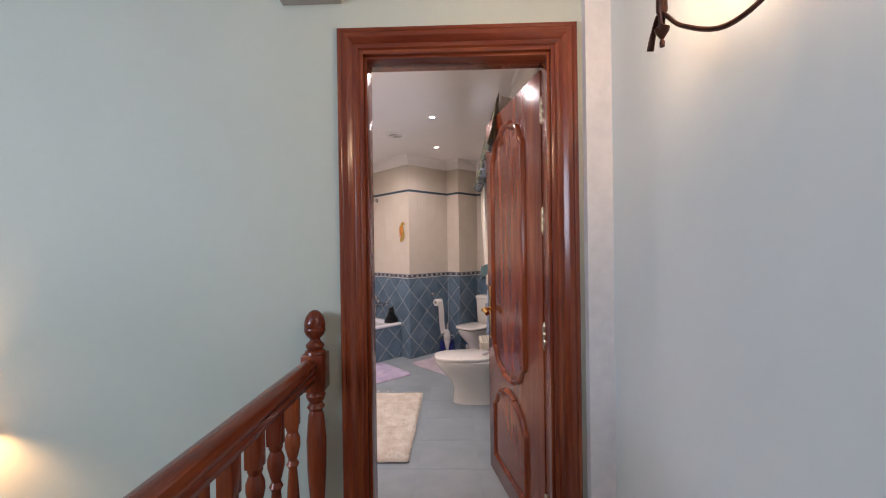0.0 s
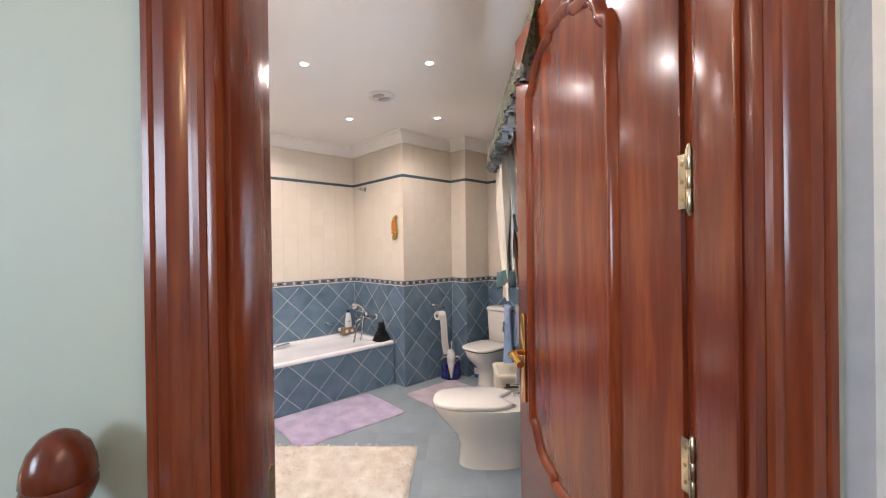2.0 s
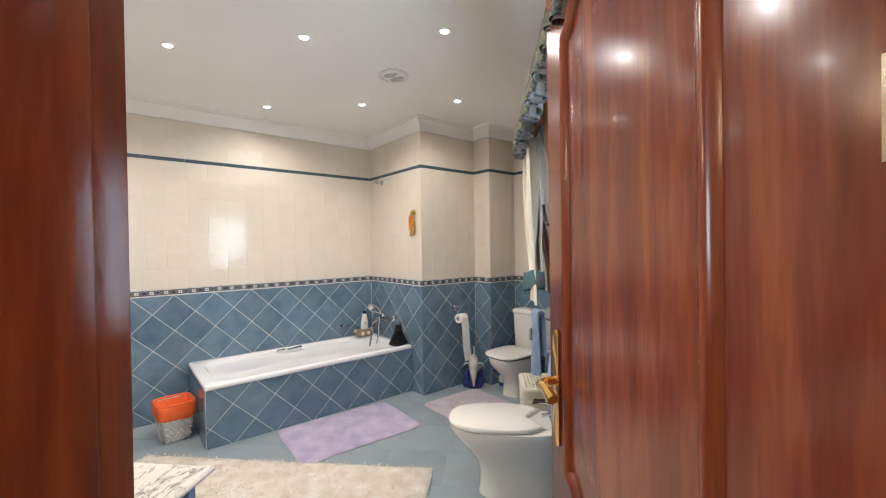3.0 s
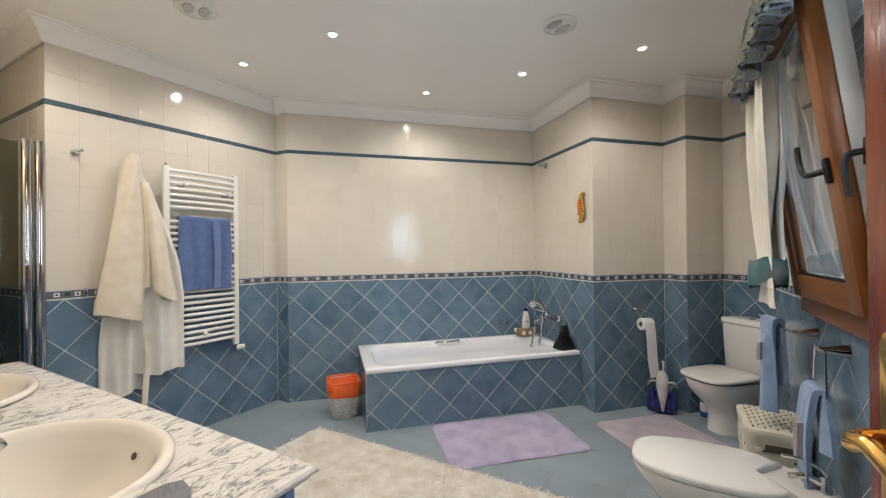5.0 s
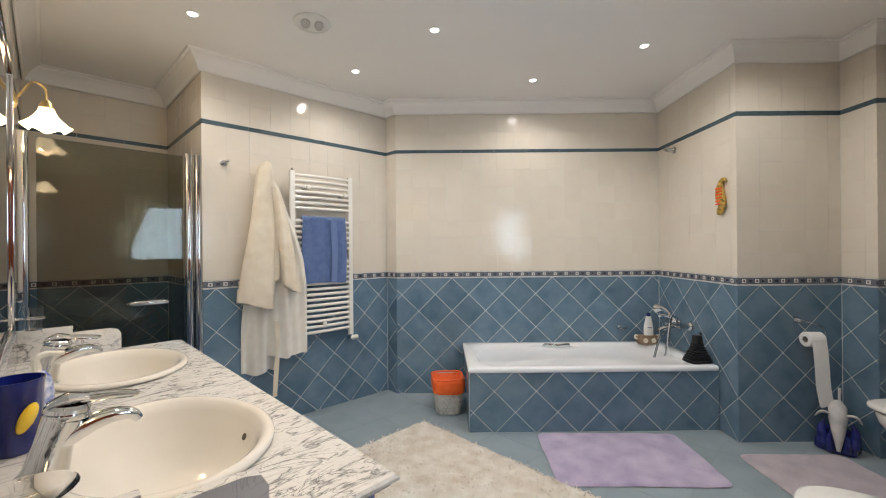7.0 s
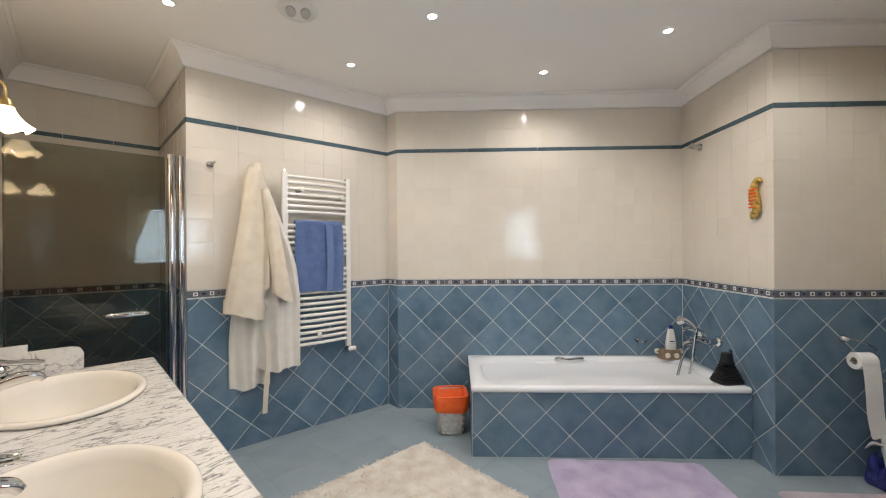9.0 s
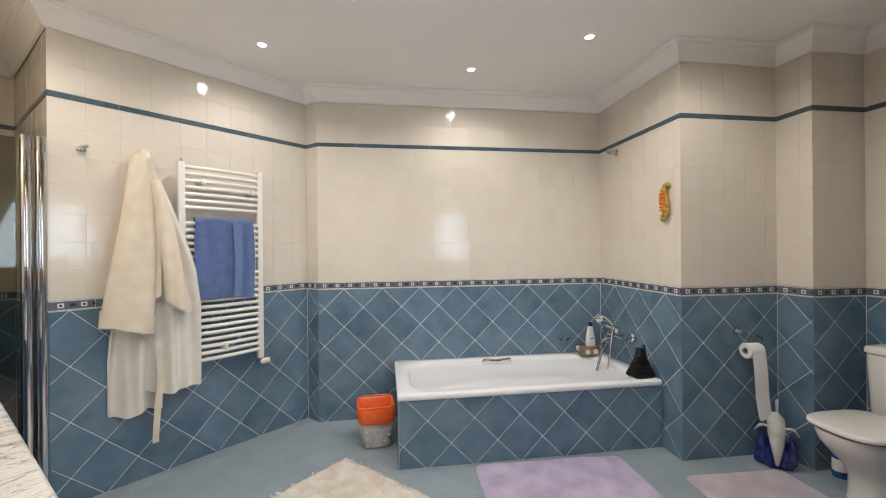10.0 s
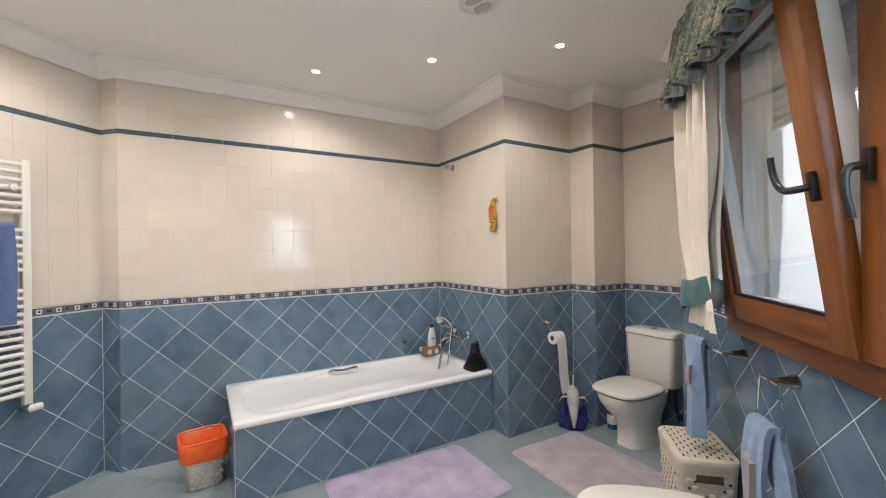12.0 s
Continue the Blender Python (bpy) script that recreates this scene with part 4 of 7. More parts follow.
caddy = thing("bath_caddy", pose(3.235, 5.02, RIM + 0.001), "small brown woven caddy holding toiletries on the bath rim", "basket")
part("bowl", prism(rounded(0.17, 0.10, 0.04), 0, 0.075, 0.008), M_BROWNBASK, caddy)
for s in (-0.035, 0.035):
    part("pale_disc", lathe([(0, 0), (0.021, 0), (0.021, 0.004), (0, 0.005)], 16), M_WICKER, caddy, m=pose(s, -0.051, 0.036, 90, 0, 0))
for s in (-1, 1):
    part("ear_handle", tube([(s * 0.085, 0, 0.045), (s * 0.105, 0, 0.05), (s * 0.105, 0, 0.072), (s * 0.085, 0, 0.07)], 0.008, 8), M_WICKER, caddy)
bottle = thing("shampoo_bottle", pose(3.25, 5.02, RIM + 0.072) @ Matrix.Diagonal((1.35, 1.35, 1.15, 1)), "white shampoo bottle with dark cap standing in the caddy", "bottle")
rings = [oval(0.058 * s, 0.032 * s, z, 0.0155 * s, n=4) for z, s in ((0, 0.95), (0.01, 1.05), (0.05, 1.05), (0.09, 0.9), (0.13, 0.66), (0.15, 0.48))]
part("body", loft(rings), M_PLASTIC, bottle)
part("cap", loft([oval(0.026, 0.02, 0.15, 0.009, n=4), oval(0.022, 0.018, 0.17, 0.008, n=4), oval(0.014, 0.012, 0.178, 0.005, n=4)]), M_COBALTP, bottle, "dark blue cap")
part("printed_bar", box(-0.014, 0.014, -0.0175, -0.0165, 0.06, 0.066), M_COBALTP, bottle)
part("printed_bar", box(-0.010, 0.010, -0.0178, -0.0165, 0.045, 0.048), M_GREYP, bottle)

cone = thing("black_bellows_holder", pose(3.312, 4.43, RIM + 0.001, 0, 0, 8), "black ribbed plastic bellows standing on the bath rim", "bath accessory")
rings = [[Vector((x, y, z)) for x, y in rounded(w, w * 0.8, w * 0.2, 5)] for z, w in ((0, 0.168), (0.006, 0.176), (0.016, 0.172))]
for k in range(6):
    z, w = 0.018 + k * 0.0165, 0.168 - k * 0.014
    for dz, dw in ((0.0, -0.022), (0.005, -0.002), (0.011, -0.004), (0.0155, -0.022)):
        rings.append([Vector((x, y, z + dz)) for x, y in rounded(w + dw, (w + dw) * 0.8, w * 0.2, 5)])
rings += [[Vector((x, y, z)) for x, y in rounded(w, w * 0.85, w * 0.25, 5)] for z, w in ((0.122, 0.085), (0.135, 0.078), (0.15, 0.068), (0.185, 0.062), (0.197, 0.056), (0.2, 0.04))]
part("bellows", loft(rings), M_BLACK, cone, angle=40)
part("side_knob", tube([(-0.03, -0.02, 0.13), (-0.062, -0.03, 0.138)], [0.016, 0.012], 10), M_BLACK, cone)
part("top_clip", tube([(0.03, 0.0, 0.19), (0.034, 0.0, 0.206), (0.02, 0.0, 0.214)], 0.006, 8), M_BLACK, cone)

dish = thing("soap_dish", pose(3.03, 5.122, 0.60), "clear glass soap dish on a chrome wall holder", "soap dish")
part("rose", lathe([(0, 0), (0.02, 0), (0.018, 0.01), (0.01, 0.02), (0, 0.02)], 14), M_CHROME, dish, m=pose(0, 0, 0, 90, 0, 0))
part("dish", loft([oval(0.06, 0.05, -0.012, 0.02, 0, -0.06), oval(0.105, 0.085, 0.012, 0.035, 0, -0.06), oval(0.095, 0.075, 0.012, 0.033, 0, -0.06), oval(0.05, 0.04, -0.006, 0.018, 0, -0.06)]), M_GLASS, dish, "clear glass dish")

rosette = thing("shower_bracket", pose(3.403, 4.86, 2.15), "chrome shower bracket high on the cream tiles", "shower bracket")
part("rose", lathe([(0, 0), (0.03, 0), (0.027, 0.012), (0, 0.014)], 16), M_CHROME, rosette, m=pose(0, 0, 0, 0, -90, 0))
part("clip", tube([(-0.012, 0, 0), (-0.05, 0, 0.004), (-0.075, 0, 0.018)], [0.016, 0.019, 0.024], 12), M_CHROME, rosette)

# seahorse plaque
sea = thing("seahorse_plaque", pose(3.400, 4.255, 1.66), "small yellow and red seahorse plaque on the tiled wall", "wall ornament")
body = [(-0.006, -0.035, 0.118), (-0.008, -0.01, 0.135), (-0.012, 0.012, 0.115), (-0.016, 0.018, 0.07), (-0.018, 0.01, 0.02), (-0.017, -0.005, -0.03), (-0.016, 0.005, -0.075), (-0.014, 0.028, -0.095), (-0.013, 0.035, -0.07), (-0.012, 0.018, -0.06)]
part("body", tube(body, [0.006, 0.016, 0.018, 0.026, 0.031, 0.026, 0.02, 0.018, 0.012, 0.008], 10), M_SEA, sea)
for k in range(6):
    z = 0.075 - 0.022 * k
    part("red_stripe", tube([(-0.03, -0.02, z), (-0.048, 0.008, z - 0.003), (-0.032, 0.036, z)], 0.0065, 6), M_RED, sea)
part("fin", prism([(0.0, 0.0), (0.028, 0.015), (0.032, 0.045), (0.01, 0.05)], 0, 0.006, 0.001), M_LINE, sea, "dark green fin", m=pose(-0.008, 0.03, 0.0, 90, 0, 90))

# toilet paper
tp = thing("toilet_paper_holder", pose(3.858, 4.138, 0.796), "chrome toilet paper holder on the blue tiles", "paper holder")
part("rose", lathe([(0, 0), (0.024, 0), (0.02, 0.014), (0.010, 0.03), (0, 0.03)], 14), M_CHROME, tp, m=pose(-0.06, 0, 0.03, 90, 0, 0))
part("wire", tube([(-0.06, -0.028, 0.03), (0.0, -0.045, 0.02), (0.065, -0.055, -0.01), (0.085, -0.058, -0.05), (0.075, -0.06, -0.085), (0.0, -0.06, -0.088), (-0.075, -0.06, -0.088)], 0.0045, 8), M_CHROME, tp)
roll = thing("toilet_roll", pose(3.853, 4.138 - 0.06, 0.708), "white toilet roll with a long paper tail hanging down", "toilet roll")
bm = lathe([(0.021, -0.05), (0.046, -0.05), (0.048, -0.047), (0.048, 0.047), (0.046, 0.05), (0.021, 0.05), (0.021, -0.05)], 28)
part("roll", bm, M_PAPER, roll, m=pose(0, 0, 0, 0, 90, 0))
part("core", lathe([(0.019, -0.049), (0.0208, -0.049), (0.0208, 0.049), (0.019, 0.049), (0.019, -0.049)], 20), M_CARD, roll, m=pose(0, 0, 0, 0, 90, 0))
part("paper_tail", cloth(8, 24, lambda s, t: Vector((-0.048 + 0.096 * s + 0.008 * t + 0.03 * t * t, -0.049 - 0.005 * math.sin(t * 6) - 0.012 * t + (0.008 * abs(math.sin(9 * s)) if t > 0.96 else 0),
     -0.01 - 0.41 * t - (0.012 * abs(math.sin(7 * s)) if t > 0.99 else 0))), 0.0012), M_PAPER, roll)

brush = thing("toilet_brush", pose(3.96, 4.025, 0.0, 0, 0, -42), "dolphin-shaped toilet brush holder of grey and cobalt blue", "toilet brush")
rings = []
for z, k in ((0, 0.92), (0.012, 1.0), (0.05, 0.97), (0.10, 0.84), (0.135, 0.66), (0.155, 0.45)):
    rings.append([Vector((0.105 * k * math.cos(a) * (1 + 0.09 * math.sin(6 * a + z * 14)), 0.08 * k * math.sin(a) * (1 + 0.09 * math.sin(6 * a + z * 14)), z)) for a in (2 * math.pi * q / 36 for q in range(36))])
part("wave_base", loft(rings), M_COBALT, brush, "cobalt blue wave-shaped base")
part("dolphin", tube([(0, -0.092, 0.03), (0, -0.094, 0.08), (0, -0.088, 0.15), (0, -0.065, 0.225), (0, -0.03, 0.29), (0.0, -0.01, 0.325)], [0.010, 0.020, 0.034, 0.047, 0.046, 0.020], 16), M_DOLPHIN, brush, "pale grey glazed dolphin")
for q in (-1, 1):
    part("flipper", tube([(q * 0.035, -0.062, 0.25), (q * 0.078, -0.068, 0.255), (q * 0.108, -0.06, 0.215)], [0.020, 0.026, 0.008], 10, flat=0.4), M_DOLPHIN, brush)
    part("wave_crest", tube([(q * 0.068, -0.058, 0.06), (q * 0.078, -0.062, 0.15), (q * 0.066, -0.06, 0.205)], [0.034, 0.024, 0.005], 10), M_COBALT, brush)
    part("wave_crest", tube([(q * 0.036, -0.082, 0.03), (q * 0.042, -0.088, 0.10), (q * 0.030, -0.086, 0.15)], [0.022, 0.016, 0.004], 10), M_COBALT, brush)
part("brush_handle", tube([(0.01, 0.02, 0.15), (0.01, 0.02, 0.30), (0.012, 0.02, 0.40)], [0.006, 0.006, 0.009], 8), M_PLASTIC, brush, "white brush handle")
can = thing("cleaner_bottle", pose(4.20, 3.84, 0.0), "blue bottle of cleaner with a white label behind the toilet", "bottle")
part("body", lathe([(0, 0), (0.036, 0), (0.038, 0.006), (0.038, 0.13), (0.03, 0.155), (0.014, 0.17), (0, 0.17)], 18), mat("blue_bottle_plastic", (0.02, 0.10, 0.30), (0.04, 0.15, 0.38), rough=0.25, scale=10), can)
part("label_band", lathe([(0.0382, 0.04), (0.0388, 0.041), (0.0388, 0.11), (0.0382, 0.111), (0.0382, 0.04)], 18), M_PLASTIC, can, "white paper label")
part("cap", lathe([(0, 0.17), (0.016, 0.17), (0.016, 0.20), (0, 0.205)], 14), M_PLASTIC, can)


# ---------------------------------------------------------------- toilet and bidet
def egg(cx, w, l0, l1, z, n=32, square=2.5):
    """A plan outline: round at the front (-x), square at the back."""
    out = []
    for k in range(n):
        a = 2 * math.pi * k / n
        c, s = math.cos(a), math.sin(a)
        e = 2 / square
        x = math.copysign(abs(c) ** e, c)
        y = math.copysign(abs(s) ** e, s)
        out.append(Vector((cx + (l1 if c > 0 else l0) * x, w * y, z)))
    return out


# local -x is the front, the wall lies at x = 0
toilet = thing("toilet", pose(4.490, 3.61, 0), "white ceramic toilet with closed lid and close-coupled cistern", "toilet")
rings = [egg(-0.30, 0.115, 0.19, 0.20, 0.0), egg(-0.30, 0.112, 0.185, 0.20, 0.02), egg(-0.30, 0.11, 0.18, 0.19, 0.12), egg(-0.31, 0.125, 0.20, 0.20, 0.19), egg(-0.33, 0.155, 0.255, 0.22, 0.26),
         egg(-0.345, 0.178, 0.29, 0.24, 0.32), egg(-0.35, 0.186, 0.30, 0.25, 0.365), egg(-0.35, 0.186, 0.30, 0.25, 0.382), egg(-0.35, 0.17, 0.28, 0.235, 0.386)]
part("bowl", loft(rings), M_CERAMIC, toilet, angle=60)
# dark slab whose colour stands for the shadow between bowl and lid
part("seat", loft([egg(-0.39, 0.178, 0.255, 0.18, 0.386, square=3.2), egg(-0.39, 0.178, 0.255, 0.18, 0.396, square=3.2)]), M_HOLE, toilet, "dark-coloured slab for the shadow gap below the lid")
rings = [egg(-0.39, 0.188, 0.265, 0.19, 0.396, square=3.4), egg(-0.39, 0.194, 0.271, 0.196, 0.400, square=3.4), egg(-0.39, 0.194, 0.271, 0.196, 0.412, square=3.4), egg(-0.39, 0.190, 0.267, 0.192, 0.419, square=3.4), egg(-0.39, 0.176, 0.25, 0.178, 0.4235, square=3.2), egg(-0.39, 0.05, 0.07, 0.05, 0.426)]
part("lid", loft(rings), M_CERAMIC, toilet, "closed white toilet lid", angle=60)
rings = [[Vector((x, y, z)) for x, y in rounded(d, w, 0.04, 6, -d / 2 - 0.004, 0)] for d, w, z in ((0.15, 0.34, 0.382), (0.165, 0.36, 0.40), (0.175, 0.385, 0.74), (0.175, 0.385, 0.745))]
part("cistern", loft(rings), M_CERAMIC, toilet, angle=50)
rings = [[Vector((x, y, z)) for x, y in rounded(d, w, 0.045, 6, -d / 2, 0)] for d, w, z in ((0.178, 0.39, 0.747), (0.188, 0.402, 0.752), (0.188, 0.402, 0.776), (0.178, 0.39, 0.786), (0.10, 0.28, 0.789))]
part("cistern_lid", loft(rings), M_CERAMIC, toilet, angle=50)
part("flush_button", lathe([(0, 0), (0.022, 0), (0.022, 0.006), (0.018, 0.009), (0, 0.009)], 18), M_CHROME, toilet, "chrome flush button", m=pose(-0.09, 0.0, 0.788))
part("water_hose", tube([(-0.02, -0.15, 0.16), (-0.07, -0.17, 0.14), (-0.09, -0.16, 0.24), (-0.08, -0.15, 0.385)], 0.012, 8), M_BLACK, toilet, "black water hose")

# the bidet stands with its back to the window wall
bidet = thing("bidet", MW(3.905, V_WIN - 0.01, 0) @ pose(0, 0, 0, 0, 0, -90) @ Matrix.Diagonal((0.895, 1, 1.05, 1)), "white ceramic bidet with a half lid and chrome mixer", "bidet")
bl = 0.82
rings = [egg(-0.42, 0.125, 0.21, 0.30, 0.0), egg(-0.42, 0.12, 0.205, 0.30, 0.02), egg(-0.42, 0.118, 0.20, 0.30, 0.13), egg(-0.42, 0.135, 0.235, 0.31, 0.2), egg(-0.42, 0.165, 0.31, 0.33, 0.27),
         egg(-0.42, 0.188, 0.375, 0.36, 0.335), egg(-0.42, 0.195, 0.40, 0.38, 0.37), egg(-0.42, 0.195, 0.40, 0.38, 0.385), egg(-0.42, 0.18, 0.38, 0.36, 0.389)]
part("bowl", loft(rings), M_CERAMIC, bidet, angle=60)
def crescent(z, k):
    out = []
    for p in egg(-0.45, 0.193 * k, 0.372 * k, 0.25 * k, z, 48, 2.8):
        # scooped at the back for the bowl's opening
        d = Vector((p.x + 0.20, p.y))
        if d.length < 0.125:
            d = d.normalized() * 0.125
            p = Vector((-0.20 + d.x, d.y, z)) if d.x < 0.03 else p
        out.append(p)
    return out
part("lid", loft([crescent(0.391, 0.985), crescent(0.396, 1.0), crescent(0.408, 1.0), crescent(0.415, 0.985), crescent(0.418, 0.94)]), M_CERAMIC, bidet, "white half lid", angle=60)
# no real hollow: a flat disc of darker ceramic paints the bowl's shade
part("basin_hollow", lathe([(0, 0.0), (0.06, 0.001), (0.10, 0.002), (0.112, 0.004), (0, 0.0045)], 28), mat("ceramic_painted_shade", (0.66, 0.64, 0.60), rough=0.1), bidet, m=pose(-0.21, 0, 0.3895))
bt = part("mixer_base", lathe([(0, 0), (0.026, 0), (0.025, 0.008), (0.021, 0.03), (0.021, 0.06), (0, 0.062)], 16), M_CHROME, bidet, "chrome bidet mixer", m=pose(-0.09, 0, 0.388))
part("mixer_spout", tube([(0, 0, 0.03), (-0.06, 0, 0.045), (-0.12, 0, 0.035)], [0.018, 0.013, 0.012], 10), M_CHROME, bt)
part("mixer_lever", tube([(0, 0, 0.06), (-0.02, 0, 0.085), (-0.09, 0.0, 0.105), (-0.14, 0, 0.105)], [0.02, 0.016, 0.011, 0.012], 10, flat=0.6), M_CHROME, bt)
part("bolt_cap", lathe([(0, 0), (0.009, 0), (0.008, 0.004), (0, 0.005)], 10), M_HOLE, bidet, m=pose(-0.60, 0.06, 0.045, 0, -90, -25))

# ---------------------------------------------------------------- wicker basket with lid
wk = thing("wicker_basket", MW(4.545, 0.435, 0) , "cream woven basket with a lid and side grips below the window", "basket")
bw2, bd2, bh2 = 0.36, 0.255, 0.41
rings = [[Vector((x, y, z)) for x, y in rounded(bw2 * k, bd2 * k, 0.045, 5)] for z, k in ((0, 0.86), (0.01, 0.88), (bh2 - 0.03, 1.0), (bh2 - 0.02, 1.02), (bh2, 1.02))]
part("body", loft(rings), M_WICKER, wk, angle=50)
rings = [[Vector((x, y, z)) for x, y in rounded(bw2 * k, bd2 * k, 0.055, 5)] for z, k in ((bh2, 1.05), (bh2 + 0.016, 1.06), (bh2 + 0.026, 1.04), (bh2 + 0.03, 0.92))]
lid = part("lid", loft(rings), M_WICKER, wk, angle=50)
# bmh: dark boxes on the solid basket, coloured as the shade inside the weave
bmw, bmh = bmesh.new(), bmesh.new()
for i in range(13):
    for j in range(9):
        x, y = -0.15 + i * 0.025, -0.098 + j * 0.0245
        if (i + j) % 2 == 0:
            box(x - 0.009, x + 0.009, y - 0.004, y + 0.004, bh2 + 0.027, bh2 + 0.0315, bm=bmh)
        else:
            box(x - 0.0125, x + 0.0125, y - 0.012, y + 0.012, bh2 + 0.028, bh2 + 0.034, 0.003, bm=bmw, segs=1)
for s, nx, half, face in ((1, 12, bw2 / 2 - 0.05, bd2 / 2), (-1, 12, bw2 / 2 - 0.05, bd2 / 2)):
    for i in range(nx):
        for j in range(10):
            x, z = -half + (i + 0.5) * 2 * half / nx, 0.03 + j * 0.034
            k = 0.88 + 0.12 * z / bh2
            y = s * face * k
            if (i + j) % 2:
                box(x - 0.006, x + 0.006, y - 0.003, y + 0.003, z - 0.005, z + 0.005, bm=bmh)
            else:
                box(x - 0.012, x + 0.012, y - 0.005, y + 0.005, z - 0.014, z + 0.014, 0.003, bm=bmw, segs=1)
for s in (1, -1):
    for i in range(8):
        for j in range(10):
            y, z = -0.082 + i * 0.0234, 0.03 + j * 0.034
            k = 0.88 + 0.12 * z / bh2
            x = s * bw2 / 2 * k
            if z > 0.30 and 1 < i < 6:
                continue
            if (i + j) % 2:
                box(x - 0.003, x + 0.003, y - 0.006, y + 0.006, z - 0.005, z + 0.005, bm=bmh)
            else:
                box(x - 0.005, x + 0.005, y - 0.012, y + 0.012, z - 0.014, z + 0.014, 0.003, bm=bmw, segs=1)
    # a dark box paints the slot's inner shade; the side is not cut
    part("grip_slot", box(s * bw2 / 2 - 0.004, s * bw2 / 2 + 0.004, -0.055, 0.055, 0.335, 0.37, 0.002), M_HOLE, wk)
tagged(part("weave", bmw, M_WICKER, wk, angle=50), kind="stuff")
tagged(part("weave_gap", bmh, M_HOLE, wk, smooth=False), kind="stuff")


# ---------------------------------------------------------------- mats and rug
def bath_mat(name, x0, x1, y0, y1, material, label, seed, turn=0.0):
    rng = random.Random(seed)
    cx, cy = (x0 + x1) / 2, (y0 + y1) / 2
    w, d = x1 - x0, y1 - y0
    t = thing(name, pose(cx, cy, 0.0, 0, 0, turn), label, "bath mat")
    nx, ny = 70, 48
    own = bmesh.new()
    g = []
    for j in range(ny + 1):
        row = []
        for i in range(nx + 1):
            a, b = i / nx * 2 - 1, j / ny * 2 - 1
            # square to rounded square
            r = 0.06
            x, y = a * w / 2, b * d / 2
            ox, oy = max(0, abs(x) - (w / 2 - r)), max(0, abs(y) - (d / 2 - r))
            k = math.hypot(ox, oy)
            if k > r:
                x = math.copysign(w / 2 - r + ox * r / k, x)
                y = math.copysign(d / 2 - r + oy * r / k, y)
            edge = min(1, (min(w / 2 - abs(x), d / 2 - abs(y), r - min(k, r) if k > 0 else 1) / 0.02 + 0.12))
            h = 0.016 * max(0.1, edge) ** 0.5 + 0.003 * noise.noise(Vector((x * 14, y * 14, seed))) + 0.0022 * noise.noise(Vector((x * 70, y * 70, seed)))
            x += 0.006 * noise.noise(Vector((x * 5, y * 5, seed + 9)))
            y += 0.006 * noise.noise(Vector((x * 5, y * 5, seed + 19)))
            row.append(own.verts.new((x, y, max(0.003, h))))
        g.append(row)
    for j in range(ny):
        for i in range(nx):
            own.faces.new((g[j][i], g[j][i + 1], g[j + 1][i + 1], g[j + 1][i]))
    part("tufted_top", own, material, t, angle=80)
    part("backing", prism(rounded(w - 0.012, d - 0.012, 0.055), 0.0, 0.006, 0.001), M_CARD, t)
    return t


bath_mat("bath_mat", 2.06, 3.03, 3.64, 4.285, M_LILAC, "lilac tufted bath mat on the floor before the tub", 3, -2.0)
bath_mat("bath_mat", 3.25, 3.90, 3.08, 3.97, M_PINK, "dusky pink tufted mat before the toilet", 7, -2.0)

rug = thing("shag_rug", MW(2.58, -1.33, 0.0), "cream shaggy rug with uneven tufted edges on the floor", "rug")
# edges measured along u and v
RU0, RU1, RV0, RV1 = 0.20, 1.47, -1.02, 0.98
rng = random.Random(5)
nx, ny = 150, 230
verts, faces = [], []
for j in range(ny + 1):
    for i in range(nx + 1):
        x, y = RU0 + (RU1 - RU0) * i / nx, RV0 + (RV1 - RV0) * j / ny
        e = min(i, nx - i, j, ny - j) / 5
        k = Vector((x * 11, y * 11, 1.0))
        h = 0.030 + 0.010 * noise.noise(k) + 0.007 * noise.noise(k * 2.7) + 0.006 * noise.noise(k * 7.1)
        if e < 1:
            h = 0.004 + (h - 0.004) * max(0.0, e) ** 0.5
        x += 0.012 * noise.noise(k * 1.3 + Vector((5, 0, 0))) + 0.006 * noise.noise(k * 6 + Vector((9, 0, 0)))
        y += 0.012 * noise.noise(k * 1.3 + Vector((0, 7, 0))) + 0.006 * noise.noise(k * 6 + Vector((0, 3, 0)))
        verts.append((x, y, h))
for j in range(ny):
    for i in range(nx):
        k = j * (nx + 1) + i
        faces.append((k, k + 1, k + nx + 2, k + nx + 1))
me = bpy.data.meshes.new("tufted_top")
me.from_pydata(verts, [], faces)
me.materials.append(M_RUG)
me.shade_smooth()
o = new("tufted_top", me)
o.parent = rug
# loose strands, thickest round the edges
verts, faces = [], []
for q in range(12000):
    x, y = rng.uniform(RU0, RU1), rng.uniform(RV0, RV1)
    if q % 3:
        if rng.random() < 0.62:
            x = rng.choice((RU0, RU1)) + rng.uniform(-0.008, 0.008)
        else:
            y = rng.choice((RV0, RV1)) + rng.uniform(-0.008, 0.008)
    a = rng.uniform(0, 6.28)
    lean = Vector((math.cos(a), math.sin(a), 0)) * rng.uniform(0.004, 0.024)
    h = rng.uniform(0.006, 0.012)
    b = Vector((-math.sin(a), math.cos(a), 0)) * rng.uniform(0.0025, 0.005)
    p = Vector((x, y, 0.004 if q % 3 else 0.028 + 0.010 * noise.noise(Vector((x * 11, y * 11, 1.0)))))
    k = len(verts)
    mid = p + lean * 0.5 + Vector((0, 0, h))
    verts += [p - b, p + b, mid + b, mid - b, p + lean + Vector((0, 0, h * 0.8))]
    faces += [(k, k + 1, k + 2, k + 3), (k + 3, k + 2, k + 4)]
me = bpy.data.meshes.new("shag")
